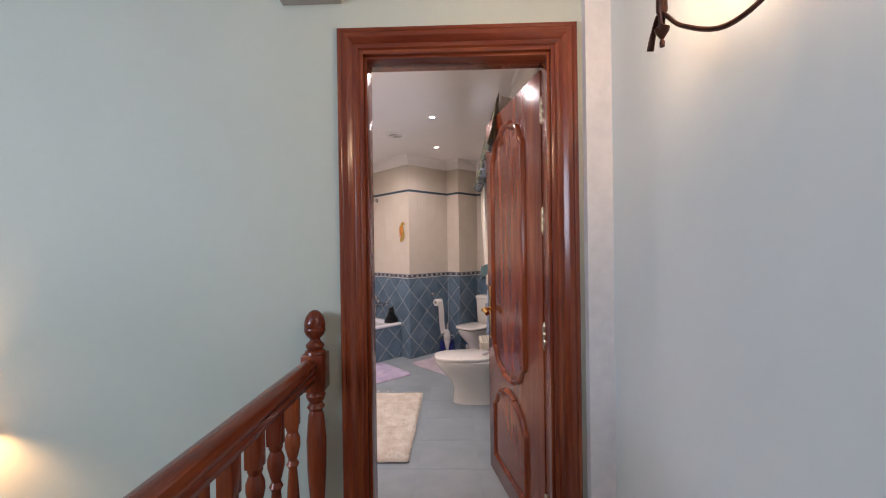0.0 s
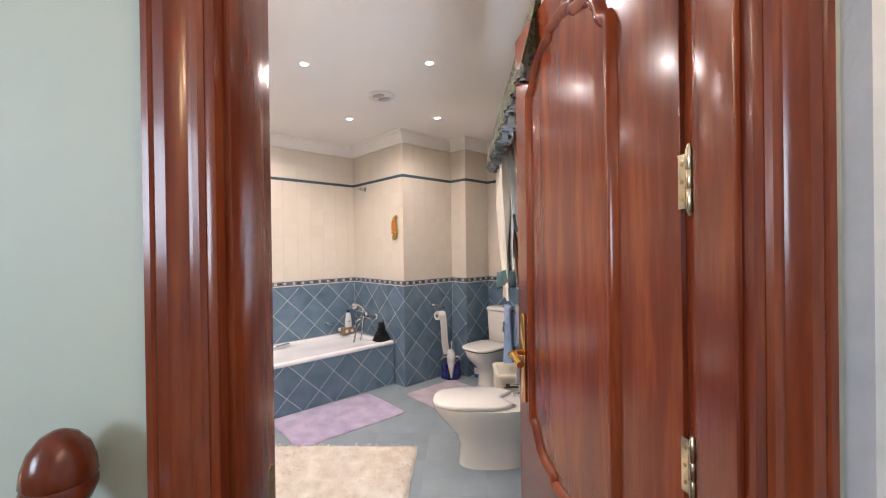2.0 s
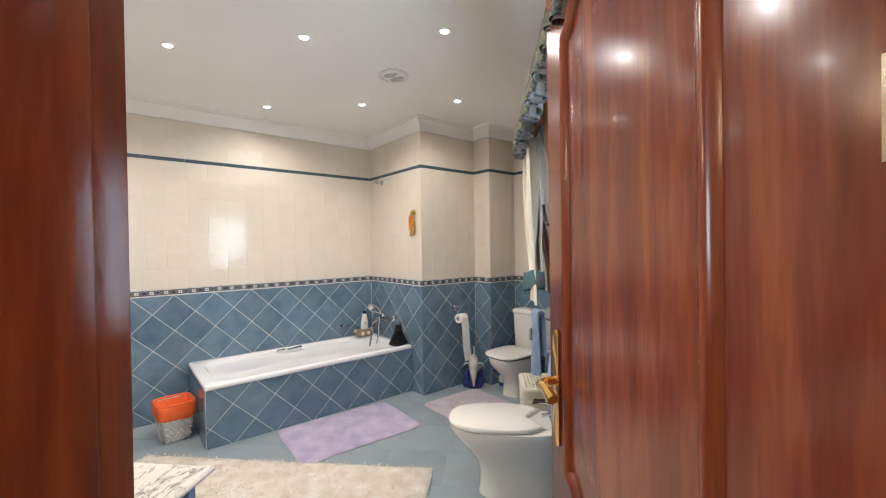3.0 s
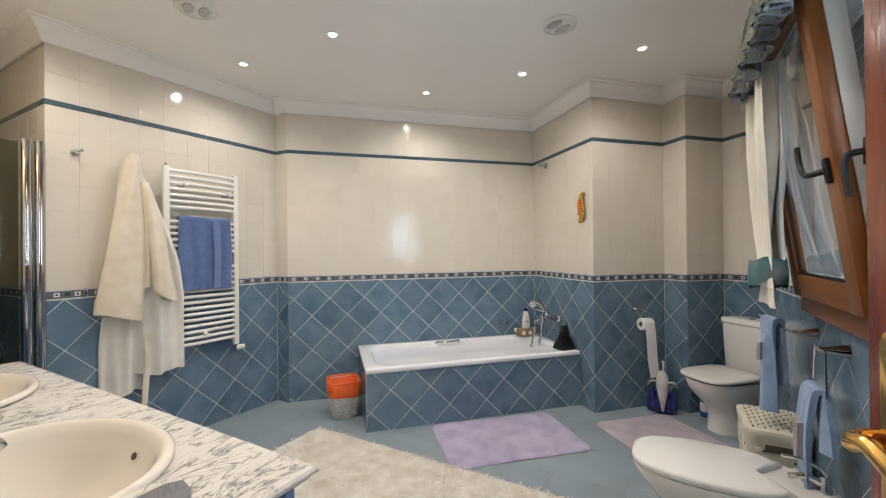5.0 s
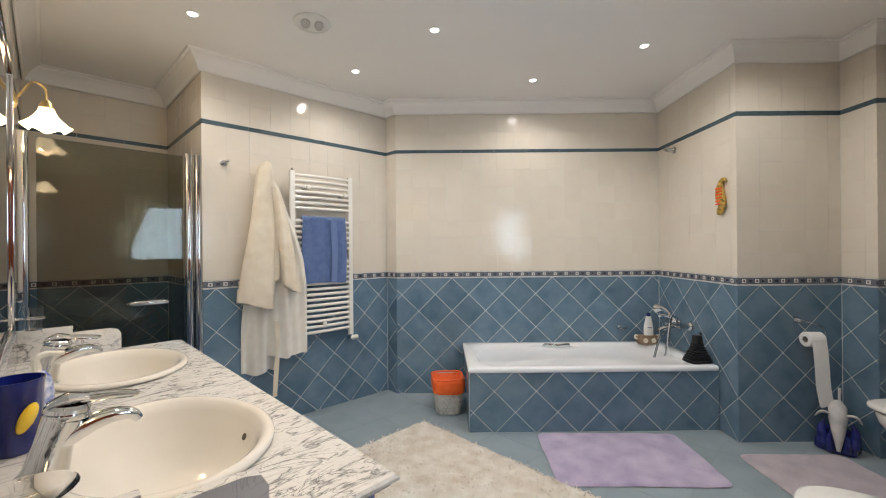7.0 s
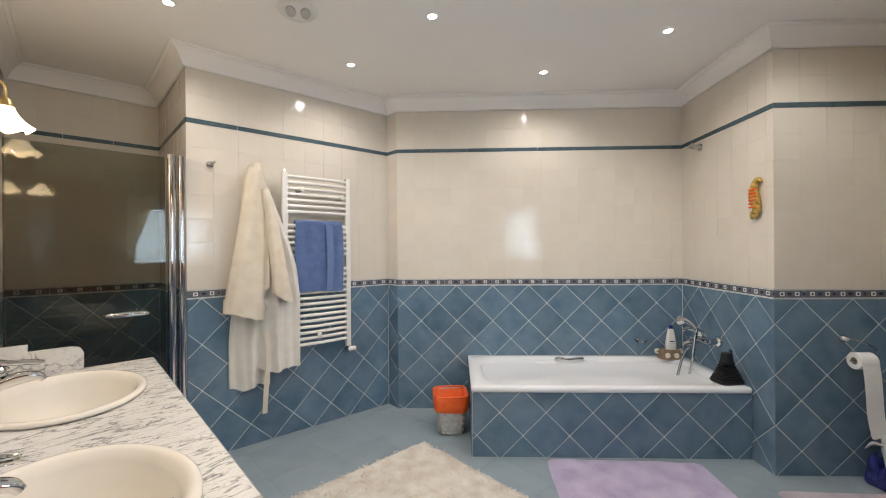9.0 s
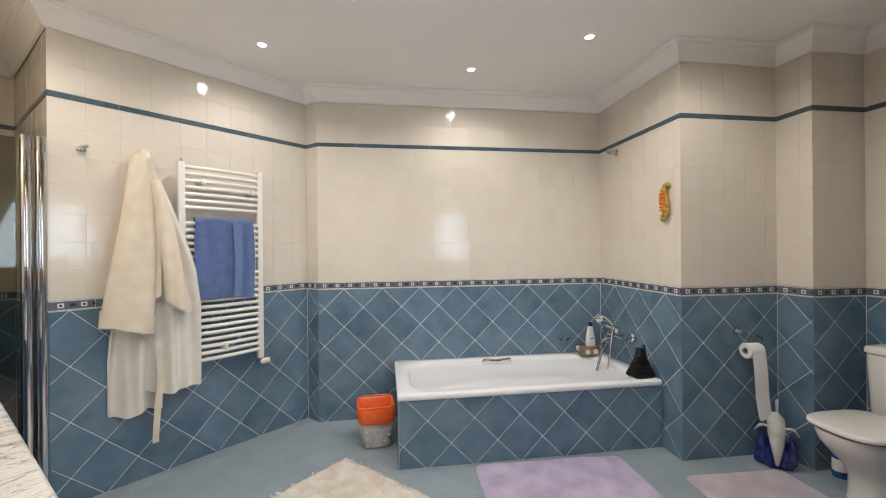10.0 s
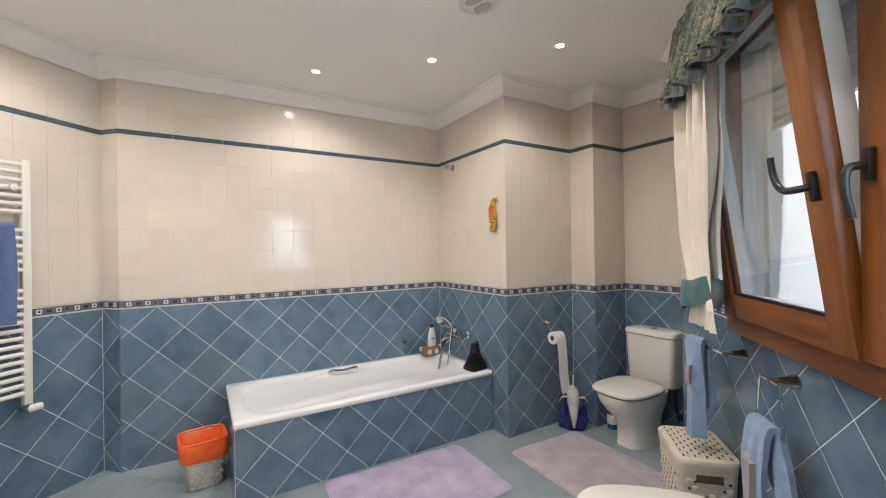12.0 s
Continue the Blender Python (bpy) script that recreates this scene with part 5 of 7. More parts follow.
me.from_pydata(verts, [], faces)
me.materials.append(M_RUG)
pile = new("shag", me)
pile.parent = rug
tagged(pile, kind="stuff")

# ---------------------------------------------------------------- waste bin
wb = thing("waste_bin", pose(1.448, 4.72, 0.0, 0, 0, 6) @ Matrix.Diagonal((1.2, 1.2, 1.08, 1)), "pale woven-look waste bin with an orange liner", "waste bin")
rings = [[Vector((x, y, z)) for x, y in rounded(0.15 * k, 0.15 * k, 0.035, 5)] for z, k in ((0, 0.93), (0.006, 1.0), (0.15, 1.22), (0.265, 1.39), (0.262, 1.33), (0.06, 1.02), (0.012, 0.9))]
part("body", loft(rings, caps=True), M_BINW, wb, angle=60)
bmw = bmesh.new()
for f in range(4):
    rot = pose(0, 0, 0, 0, 0, 90 * f)
    for i in range(5):
        for j in range(8):
            z = 0.02 + 0.022 * j
            k = 1.0 + 0.38 * z / 0.26
            x = (-0.05 + 0.025 * i + (0.0125 if j % 2 else 0)) * k
            own = box(x - 0.010, x + 0.010, -0.075 * k - 0.003, -0.075 * k + 0.002, z - 0.008, z + 0.008, 0.003, segs=1)
            join(bmw, own, rot)
tagged(part("weave", bmw, M_BINW, wb, angle=50), kind="stuff")
rings = []
for z, k in ((0.165, 1.36), (0.19, 1.42), (0.225, 1.46), (0.262, 1.43), (0.266, 1.40), (0.255, 1.31), (0.17, 1.16), (0.03, 0.88), (0.025, 0.04)):
    rings.append([Vector((x * (1 + 0.025 * noise.noise(Vector((x * 60, y * 60, z * 40)))), y * (1 + 0.025 * noise.noise(Vector((y * 60, x * 60, z * 40)))), z + (0.012 * noise.noise(Vector((x * 40, y * 40, 2))) if z < 0.17 else 0)))
                  for x, y in rounded(0.15 * k, 0.15 * k, 0.04, 7)])
part("liner", loft(rings, caps=False), M_ORANGE, wb, "orange plastic bin liner folded over the rim", angle=70)

part("rolled_rim", tube([(x * 1.0, y * 1.0, 0.268) for x, y in rounded(0.15 * 1.38, 0.15 * 1.38, 0.045, 6) + [rounded(0.15 * 1.38, 0.15 * 1.38, 0.045, 6)[0]]], 0.007, 8, raw=True), M_ORANGE, wb, "rolled orange rim", angle=70)

# ---------------------------------------------------------------- towel radiator and robe on the askew wall
RADM, RADL = wall_frame(PT["A"], PT["C"])     # x from the shower end, -y into the room
rad = thing("towel_radiator", RADM @ pose(0.60, -0.0, 0.0), "white ladder towel radiator on the tiled wall", "radiator")
R_W, R_Z0, R_Z1 = 0.50, 0.60, 1.945
for x in (0.0, R_W):
    part("upright", box(x - 0.02, x + 0.02, -0.085, -0.05, R_Z0, R_Z1, 0.008), M_WHITEMET, rad)
zs = [R_Z1 - 0.03 - 0.043 * k for k in range(7)] + [1.555 - 0.043 * k for k in range(6)] + [1.225 - 0.043 * k for k in range(14)]
bar_me = finish("bar", tube([(0.015, -0.072, 0), (R_W / 2, -0.085, 0), (R_W - 0.015, -0.072, 0)], 0.0125, 10), M_WHITEMET)
for z in zs:
    if z > R_Z0 + 0.02:
        o = new("bar", bar_me)
        o.parent = rad
        o.matrix_basis = pose(0, 0, z)
for x, z in ((0.12, R_Z1 - 0.12), (R_W - 0.06, R_Z1 - 0.16), (0.25, R_Z0 + 0.13)):
    part("wall_bracket", lathe([(0, 0), (0.018, 0), (0.018, 0.1), (0.012, 0.104), (0, 0.104)], 12), M_WHITEMET, rad, m=pose(x, -0.001, z, 90, 0, 0))
part("air_vent", lathe([(0, 0), (0.008, 0), (0.008, 0.014), (0.004, 0.02), (0, 0.02)], 10), M_CHROME, rad, m=pose(0, -0.068, R_Z1))
vt = part("valve", tube([(R_W, -0.068, R_Z0 + 0.01), (R_W, -0.068, R_Z0 - 0.03), (R_W, -0.02, R_Z0 - 0.03), (R_W, -0.002, R_Z0 - 0.03)], 0.011, 10), M_CHROME, rad, "chrome radiator valve")
part("valve_knob", lathe([(0, 0), (0.02, 0), (0.022, 0.01), (0.019, 0.05), (0.012, 0.058), (0, 0.058)], 14), M_WHITEMET, vt, "white thermostat knob", m=pose(R_W + 0.008, -0.068, R_Z0 - 0.03, 0, 80, -35))
tw = thing("hanging_towel", RADM @ pose(0.60, 0, 0), "folded blue towel hung over the radiator bars", "towel")


def towel_f(s, t):
    # over the bar: back flap, crest, front flap
    k = t * 0.92
    x = 0.065 + 0.375 * s + 0.006 * math.sin(8 * t + 3 * s)
    fold = 0.006 * math.sin(s * 9 + t * 5) + 0.004 * math.sin(s * 23)
    zb = 1.58
    if k < 0.25:
        return Vector((x, -0.060 + fold * 0.2, zb - 0.36 * (1 - k / 0.25)))
    if k < 0.33:
        a = (k - 0.25) / 0.08 * math.pi
        return Vector((x, -0.083 + 0.025 * math.cos(a), zb + 0.018 * math.sin(a)))
    return Vector((x, -0.112 - fold - 0.01 * (k - 0.33), zb - 0.52 * (k - 0.33) / 0.59 + 0.006 * math.sin(s * 5)))


part("cloth", cloth(30, 46, towel_f, 0.016), M_TOWEL, tw, angle=70)
part("woven_band", cloth(6, 30, lambda s, t: towel_f(0.60 + 0.16 * s, 0.38 + 0.61 * t) + Vector((0, -0.0165, 0)), 0.003), M_TOWELB, tw, "paler woven band", angle=70)


def hook(x, z):
    h = thing("wall_hook", RADM @ pose(x, -0.001, z), "small chrome robe hook on the cream tiles", "hook")
    part("rose", lathe([(0, 0), (0.024, 0), (0.022, 0.012), (0.012, 0.018), (0, 0.018)], 16), M_CHROME, h, m=pose(0, 0, 0, 90, 0, 0))
    part("peg", tube([(0, -0.015, 0), (0.0, -0.04, 0.004), (0.012, -0.055, 0.010), (0.022, -0.062, 0.012)], [0.008, 0.008, 0.009, 0.011], 10), M_CHROME, h)


hook(0.135, 1.945)
hook(0.41, 1.945)


robe = thing("bathrobe", RADM @ pose(0.41, 0, 0), "cream terry bathrobe hanging from a hook, belt dangling", "bathrobe")


def robe_f(s, t, x0, x1, z0, z1, top, bulge, ph, folds):
    """A hanging cloth: gathered at the top, spreading below."""
    w = top + (1 - top) * min(1, t * 2.1) ** 0.8
    c = (x0 + x1) / 2
    x = (s - 0.5) * (x1 - x0) * w + c * min(1, t * 1.6)
    prof = 1 - abs(2 * s - 1) ** 2.4
    y = -0.02 - bulge * prof * (0.55 + 0.45 * min(1, t * 2)) - (0.026 * math.sin(folds * s * math.pi + ph + 1.5 * t) + 0.010 * math.sin(2.3 * folds * s * math.pi + 2 * ph - 2 * t)) * min(1, t * 2 + 0.15)
    y -= 0.075 * max(0.0, min(1.0, (x - 0.08) / 0.12))
    z = z1 + (z0 - z1) * t - 0.03 * (abs(2 * s - 1) ** 2) * (1 - t) + 0.012 * math.sin(s * 9 + ph) * t
    return Vector((x, y, z))


part("skirt", cloth(48, 50, lambda s, t: robe_f(s, t, -0.06, 0.285, 0.53, 1.945, 0.28, 0.085, 0.4, 4.2), 0.014), M_ROBEW, robe, angle=75)
part("lower_layer", cloth(24, 26, lambda s, t: robe_f(s, t, -0.165, 0.09, 0.42, 1.3, 0.8, 0.035, 2.0, 3), 0.012), M_ROBEW, robe, angle=75)
part("collar", cloth(30, 30, lambda s, t: robe_f(s, t, -0.065, 0.10, 1.10, 1.985, 0.62, 0.105, 1.1, 2.5) + Vector((0, -0.012, 0)), 0.02), M_ROBE, robe, angle=75)
for (x0, x1, z0, ph, zt) in ((-0.195, 0.015, 0.925, 0.3, 1.93), (0.095, 0.185, 1.03, 1.9, 1.80)):
    n = 30
    rings = []
    for k in range(n + 1):
        t = k / n
        c = Vector(((x0 + x1) / 2 * (0.25 + 0.75 * t ** 0.8), -0.098 - (0.07 * t if x0 > 0 else 0) - 0.03 * math.sin(t * 2.6), zt + (z0 - zt) * t))
        w = 0.016 + (x1 - x0) * 0.5 * min(1, 0.34 + 0.75 * t)
        rings.append([c + Vector((w * math.cos(a) * (1 + 0.08 * math.sin(3 * a + 5 * t + ph)), 0.044 * math.sin(a) * (1 + 0.2 * math.sin(4 * a + 6 * t + ph)), 0.006 * math.sin(2 * a + ph) - 0.03 * t * math.cos(a))) for a in (2 * math.pi * q / 26 for q in range(26))])
    sl = part("sleeve", loft(rings), M_ROBE, robe, "hanging cream sleeve", angle=75)
    cuff = [[p + (p - sum(rings[-4 + j], Vector()) / 26) * 0.07 for p in rings[-4 + j]] for j in range(4)]
    part("cuff", loft(cuff), M_ROBE, sl, angle=75)
part("belt", cloth(4, 30, lambda s, t: Vector((0.03 + 0.032 * s + 0.012 * math.sin(5 * t), -0.11 - 0.006 * math.sin(9 * t + s), 0.80 - 0.56 * t)), 0.006), M_ROBE, robe, "cloth belt", angle=75)

# ---------------------------------------------------------------- shower screen
SV = -3.135
scr = thing("shower_screen", M0, "smoked glass shower door between chrome posts, etched with grass", "shower screen")
gl = part("pane", box(1.98, 2.665, -SV - 0.004, -SV + 0.004, 0.06, 1.955), M_SHOWER, scr, "smoked shower glass", smooth=False)
for u in (1.93, 2.70, 2.755):
    part("post", tube([(u, -SV, 0.05), (u, -SV, 1.975)], 0.024, 14, raw=True), M_CHROME, scr, "tall chrome post")
part("bottom_rail", box(1.93, 2.755, -SV - 0.02, -SV + 0.02, 0.03, 0.065, 0.004), M_CHROME, scr)
hd = part("handle", tube([(2.37, -SV - 0.02, 1.0), (2.40, -SV - 0.045, 1.006), (2.475, -SV - 0.052, 1.008), (2.55, -SV - 0.045, 1.006), (2.58, -SV - 0.02, 1.0)], [0.012, 0.016, 0.018, 0.016, 0.012], 12), M_CHROME, scr, "chrome door handle")
bm = bmesh.new()
rng = random.Random(21)
for k in range(150):
    u0, z0 = rng.uniform(2.0, 2.62), rng.uniform(0.45, 0.92)
    dx, h = rng.choice((-1, 1, 1)) * rng.uniform(0.05, 0.34), rng.uniform(0.05, 0.34)
    pts = [(u0 + dx * t ** 1.5, -SV - 0.0046, z0 + h * (t - 0.35 * t * t)) for t in (0, 0.35, 0.7, 1.0)]
    if all(1.99 < p[0] < 2.65 for p in pts):
        tube(pts, [0.0012, 0.0026, 0.0018, 0.0005], 4, bm=bm, steps=2)
tagged(part("etched_grass", bm, mat("etched_glass_line", (0.03, 0.035, 0.03), rough=0.6), scr), kind="stuff")
tray = tagged(part("shower_tray", box(1.905, 2.77, -SV + 0.03, 4.185, 0.0, 0.055, 0.01), M_CERAMIC, m=M0), "white shower tray behind the glass", "shower tray")

# ---------------------------------------------------------------- vanity
VV0, VV1, VU1, CT = -2.56, -0.715, 2.52, 0.85
van = thing("vanity_cabinet", M0, "blue lacquered vanity cabinet under a marble top", "cabinet")
part("carcass", box(1.904, VU1 - 0.06, -VV1 + 0.035, -VV0 - 0.035, 0.09, CT - 0.19, 0.004), M_CABINET, van)
part("front_rail", box(VU1 - 0.08, VU1 - 0.0605, -VV1 + 0.035, -VV0 - 0.035, CT - 0.19, CT - 0.037), M_CABINET, van)
for y in (-VV1 + 0.035, -VV0 - 0.055):
    part("side_panel", box(1.904, VU1 - 0.081, y, y + 0.02, CT - 0.19, CT - 0.032), M_CABINET, van)
part("plinth", box(1.91, VU1 - 0.11, -VV1 + 0.06, -VV0 - 0.06, 0.0, 0.09), M_CABINET, van)
n = 4
for k in range(n):
    w = (VV1 - VV0 - 0.09) / n
    y0 = -VV1 + 0.045 + k * w
    d = part("cabinet_door", box(VU1 - 0.06, VU1 - 0.038, y0 + 0.004, y0 + w - 0.004, 0.11, CT - 0.06, 0.004), M_CABINET, van)
    part("raised_panel", box(VU1 - 0.039, VU1 - 0.03, y0 + 0.07, y0 + w - 0.07, 0.18, CT - 0.13, 0.006), M_CABINET, d)
    part("knob", lathe([(0, 0), (0.007, 0), (0.007, 0.012), (0.016, 0.02), (0.016, 0.028), (0, 0.034)], 14), M_BRASS, d, "small brass knob", m=pose(VU1 - 0.038, y0 + (w - 0.04 if k % 2 == 0 else 0.04), 0.55, 0, 90, 0))
part("side_bracket", loft([[Vector((VU1 - 0.05, y, CT - 0.035)), Vector((VU1 - 0.03, y, CT - 0.035)), Vector((VU1 - 0.03, y, CT - 0.06)), Vector((VU1 - 0.10, y, CT - 0.20)), Vector((VU1 - 0.12, y, CT - 0.20))] for y in (-VV1 + 0.005, -VV1 + 0.03)]), M_CABINET, van)

BASINS = [(2.218, -1.215), (2.218, -2.11)]
top = thing("marble_worktop", M0, "polished white marble worktop with grey veins and moulded edge", "worktop")
# slab with two oval cut-outs
own = bmesh.new()
edge = [(1.904, -VV1), (VU1, -VV1), (VU1, -VV0), (1.904, -VV0)]
NB = 40
def slab_ring(z, holes):
    out = [own.verts.new((x, y, z)) for x, y in edge]
    hs = [[own.verts.new((bu + 0.205 * math.cos(2 * math.pi * k / NB), -bv + 0.275 * math.sin(2 * math.pi * k / NB), z)) for k in range(NB)] for bu, bv in holes]
    return out, hs
(o1, h1), (o0, h0) = slab_ring(CT, BASINS), slab_ring(CT - 0.03, BASINS)
for ro, rh in ((o1, h1), (o0, h0)):
    es = [own.edges.new((a, b)) for a, b in zip(ro, ro[1:] + ro[:1])]
    for h in rh:
        es += [own.edges.new((a, b)) for a, b in zip(h, h[1:] + h[:1])]
    bmesh.ops.triangle_fill(own, use_beauty=True, use_dissolve=False, edges=es)
for a, b in zip([o1] + h1, [o0] + h0):
    for k in range(len(a)):
        q = (k + 1) % len(a)
        own.faces.new((a[k], a[q], b[q], b[k]))
part("slab", own, M_MARBLE, top, smooth=False)
prof = [(0.0, CT - 0.0005), (0.012, CT - 0.002), (0.018, CT - 0.008), (0.018, CT - 0.014), (0.008, CT - 0.018), (0.004, CT - 0.026), (-0.008, CT - 0.036), (-0.02, CT - 0.036)]
rings = []
for d, z in prof:
    rings.append([Vector((1.905, -VV1 - d, z)), Vector((VU1 + d, -VV1 - d, z)), Vector((VU1 + d, -VV0 + d, z)), Vector((1.905, -VV0 + d, z))])
part("edge_moulding", loft(rings, closed_ring=False, caps=False), M_MARBLE, top, angle=30)


def end_splash(y0, y1):
    """A stepped upstand that falls away towards the room."""
    ol = [(1.905, CT + 0.001), (1.905, CT + 0.135), (2.10, CT + 0.135), (2.10, CT + 0.105), (2.235, CT + 0.105), (2.262, CT + 0.098), (2.275, CT + 0.075), (2.275, CT + 0.001)]
    return loft([[Vector((x, y, z)) for x, z in ol] for y in (y0, y1)])


part("end_upstand", end_splash(-VV1 + 0.004, -VV1 + 0.024), M_MARBLE, top, smooth=False)
part("end_upstand", end_splash(-VV0 - 0.024, -VV0 - 0.004), M_MARBLE, top, smooth=False)
part("back_upstand", box(1.905, 1.925, -VV1 + 0.026, -VV0 - 0.026, CT + 0.001, CT + 0.135, 0.003), M_MARBLE, top)

for k, (bu, bv) in enumerate(BASINS):
    b = thing("wash_basin", MW(bu, bv, CT), "cream oval ceramic basin set into the marble", "wash basin", group="basins in the vanity")
    def el(a, c, z, ox=0.0):
        return [Vector((ox + a * math.cos(2 * math.pi * i / 48), c * math.sin(2 * math.pi * i / 48), z)) for i in range(48)]
    rings = [el(0.228, 0.298, 0.001), el(0.236, 0.306, 0.006), el(0.236, 0.306, 0.014), el(0.229, 0.299, 0.020), el(0.218, 0.288, 0.021), el(0.206, 0.275, 0.014), el(0.196, 0.264, -0.01), el(0.18, 0.245, -0.06), el(0.15, 0.205, -0.11), el(0.10, 0.14, -0.14), el(0.03, 0.03, -0.15)]
    part("bowl", loft(rings, caps=False), M_BASIN, b, angle=60)
    # dark disc on the uncut bowl, coloured as the overflow's inner shade
    part("overflow_hole", lathe([(0, 0), (0.009, 0), (0.009, 0.003), (0, 0.004)], 12), M_HOLE, b, m=pose(0.183, 0.0, -0.045, 0, -68, 0))
    part("drain", lathe([(0, 0), (0.03, 0), (0.03, 0.005), (0.022, 0.007), (0, 0.006)], 18), M_CHROME, b, "chrome drain", m=pose(0, 0, -0.15))
    # mixer on the back ledge, spout towards the bowl
    f = thing("basin_mixer_tap", MW(bu - 0.215, bv, CT + 0.001) @ Matrix.Diagonal((1.3, 1.3, 1.3, 1)), "chrome single-lever basin mixer tap", "tap", group="basin taps")
    part("body", tube([(0, 0, 0), (0.003, 0, 0.012), (0.012, 0, 0.05), (0.026, 0, 0.09)], [0.036, 0.030, 0.026, 0.029], 20), M_CHROME, f)
    part("spout", tube([(0.012, 0, 0.048), (0.05, 0, 0.068), (0.085, 0, 0.076), (0.112, 0, 0.072), (0.124, 0, 0.060)], [0.027, 0.024, 0.019, 0.015, 0.011], 16, flat=0.7), M_CHROME, f)
    part("collar", lathe([(0, 0), (0.030, 0), (0.031, 0.003), (0.031, 0.007), (0.029, 0.009), (0.031, 0.011), (0.031, 0.017), (0.026, 0.022), (0, 0.023)], 24), M_CHROME, f, m=pose(0.028, 0, 0.090, 0, 8, 0))
    lv = part("lever", tube([(0.006, 0, 0.112), (0.03, 0, 0.119), (0.055, 0, 0.116)], [0.016, 0.027, 0.018], 16, flat=0.45), M_CHROME, f)
    part("lever_loop", tube([(0.045, -0.012, 0.116), (0.08, -0.0115, 0.113), (0.112, -0.008, 0.108), (0.122, 0.0, 0.107), (0.112, 0.008, 0.108), (0.08, 0.0115, 0.113), (0.045, 0.012, 0.116)], 0.0052, 10), M_CHROME, lv)

mirror = thing("wall_mirror", M0, "large wall mirror in a thin chrome frame above the vanity", "mirror")
part("glass", box(1.902, 1.912, 0.85, 2.42, 1.03, 2.05), M_MIRROR, mirror, smooth=False)
for a in ((1.901, 1.922, 0.83, 0.85, 1.01, 2.07), (1.901, 1.922, 2.42, 2.44, 1.01, 2.07), (1.901, 1.922, 0.85, 2.42, 1.01, 1.03), (1.901, 1.922, 0.85, 2.42, 2.05, 2.07)):
    part("frame", box(*a, 0.003), M_CHROME, mirror)


def tulip(r0, r1, h, petals=6, segs=48):
    rings = []
    for t in (0, 0.15, 0.4, 0.65, 0.85, 1.0):
        ring = []
        for k in range(segs):
            a = 2 * math.pi * k / segs
            wv = math.cos(petals * a)
            r = r0 + (r1 - r0) * (t ** 1.6) + 0.012 * wv * t * t
            ring.append(Vector((r * math.cos(a), r * math.sin(a), -h * t + 0.012 * wv * t ** 3)))
        rings.append(ring)
    return rings


for vv in (-2.80, -0.62):
    sc = thing("wall_sconce", MW(1.903, vv, 2.05), "brass wall light with a lit opal tulip shade", "wall lamp", group="mirror lights")
    part("wall_plate", lathe([(0, 0), (0.045, 0), (0.042, 0.01), (0.02, 0.02), (0, 0.022)], 20), M_OLDBRASS, sc, m=pose(0, 0, 0, 0, 90, 0))
    part("arm", tube([(0.01, 0, 0), (0.04, 0, 0.05), (0.075, 0, 0.10), (0.115, 0, 0.075), (0.118, 0, 0.0)], 0.006, 8), M_OLDBRASS, sc)
    part("cup", lathe([(0, 0.02), (0.014, 0.02), (0.026, 0.0), (0.03, -0.02), (0, -0.02)], 16), M_OLDBRASS, sc, m=pose(0.118, 0, 0.0))
    o = part("shade", loft([[p + Vector((0.118, 0, -0.015)) for p in r] for r in tulip(0.028, 0.085, 0.10)], caps=False), M_SHADEON, sc, "lit opal glass shade", angle=70)
    o.visible_shadow = False

pot = thing("ceramic_pot", MW(1.955, -1.42, CT + 0.001), "cobalt blue ceramic pot painted with a yellow slice", "mug")
part("body", lathe([(0, 0), (0.036, 0), (0.042, 0.01), (0.05, 0.08), (0.052, 0.15), (0.055, 0.172), (0.051, 0.172), (0.047, 0.08), (0.038, 0.012), (0, 0.01)], 24), M_COBALTP, pot)
own = bmesh.new()
bmesh.ops.create_uvsphere(own, u_segments=16, v_segments=10, radius=1)
bmesh.ops.transform(own, matrix=Matrix.Translation((0.022, -0.042, 0.085)) @ pose(0, 0, 0, 0, 20, -30) @ Matrix.Diagonal((0.012, 0.026, 0.038, 1)), verts=own.verts[:])
part("yellow_slice", own, M_YELLOW, pot, "painted yellow slice")
dish2 = thing("glass_dish", MW(1.975, -1.02, CT + 0.001), "round glass dish on a chrome foot", "dish")
part("foot", lathe([(0, 0), (0.05, 0), (0.048, 0.012), (0.02, 0.03), (0.018, 0.04), (0, 0.04)], 20), M_CHROME, dish2)
part("saucer", lathe([(0, 0.04), (0.05, 0.042), (0.075, 0.058), (0.077, 0.06), (0.073, 0.06), (0.05, 0.048), (0, 0.046)], 24), M_GLASS, dish2, "clear glass saucer")
soap = thing("soap_dispenser", MW(1.99, -1.70, CT + 0.001), "white and blue ceramic soap dispenser with a pump", "soap dispenser")
part("body", lathe([(0, 0), (0.032, 0), (0.036, 0.01), (0.038, 0.06), (0.032, 0.105), (0.018, 0.125), (0, 0.126)], 22), mat("blue_white_porcelain", (0.06, 0.10, 0.36), (0.76, 0.75, 0.73), rough=0.12, scale=38, detail=2), soap)
part("pump", tube([(0, 0, 0.125), (0, 0, 0.16), (0.02, 0.0, 0.172), (0.06, 0.0, 0.168)], [0.012, 0.008, 0.009, 0.006], 10), M_WICKER, soap, "cream pump top")
glass = thing("tooth_glass", MW(1.975, -2.46, CT + 0.145), "clear tooth glass in a chrome ring on the wall", "glass")
part("tumbler", lathe([(0, 0), (0.028, 0), (0.034, 0.095), (0.0325, 0.095), (0.027, 0.006), (0, 0.006)], 22), M_GLASS, glass)
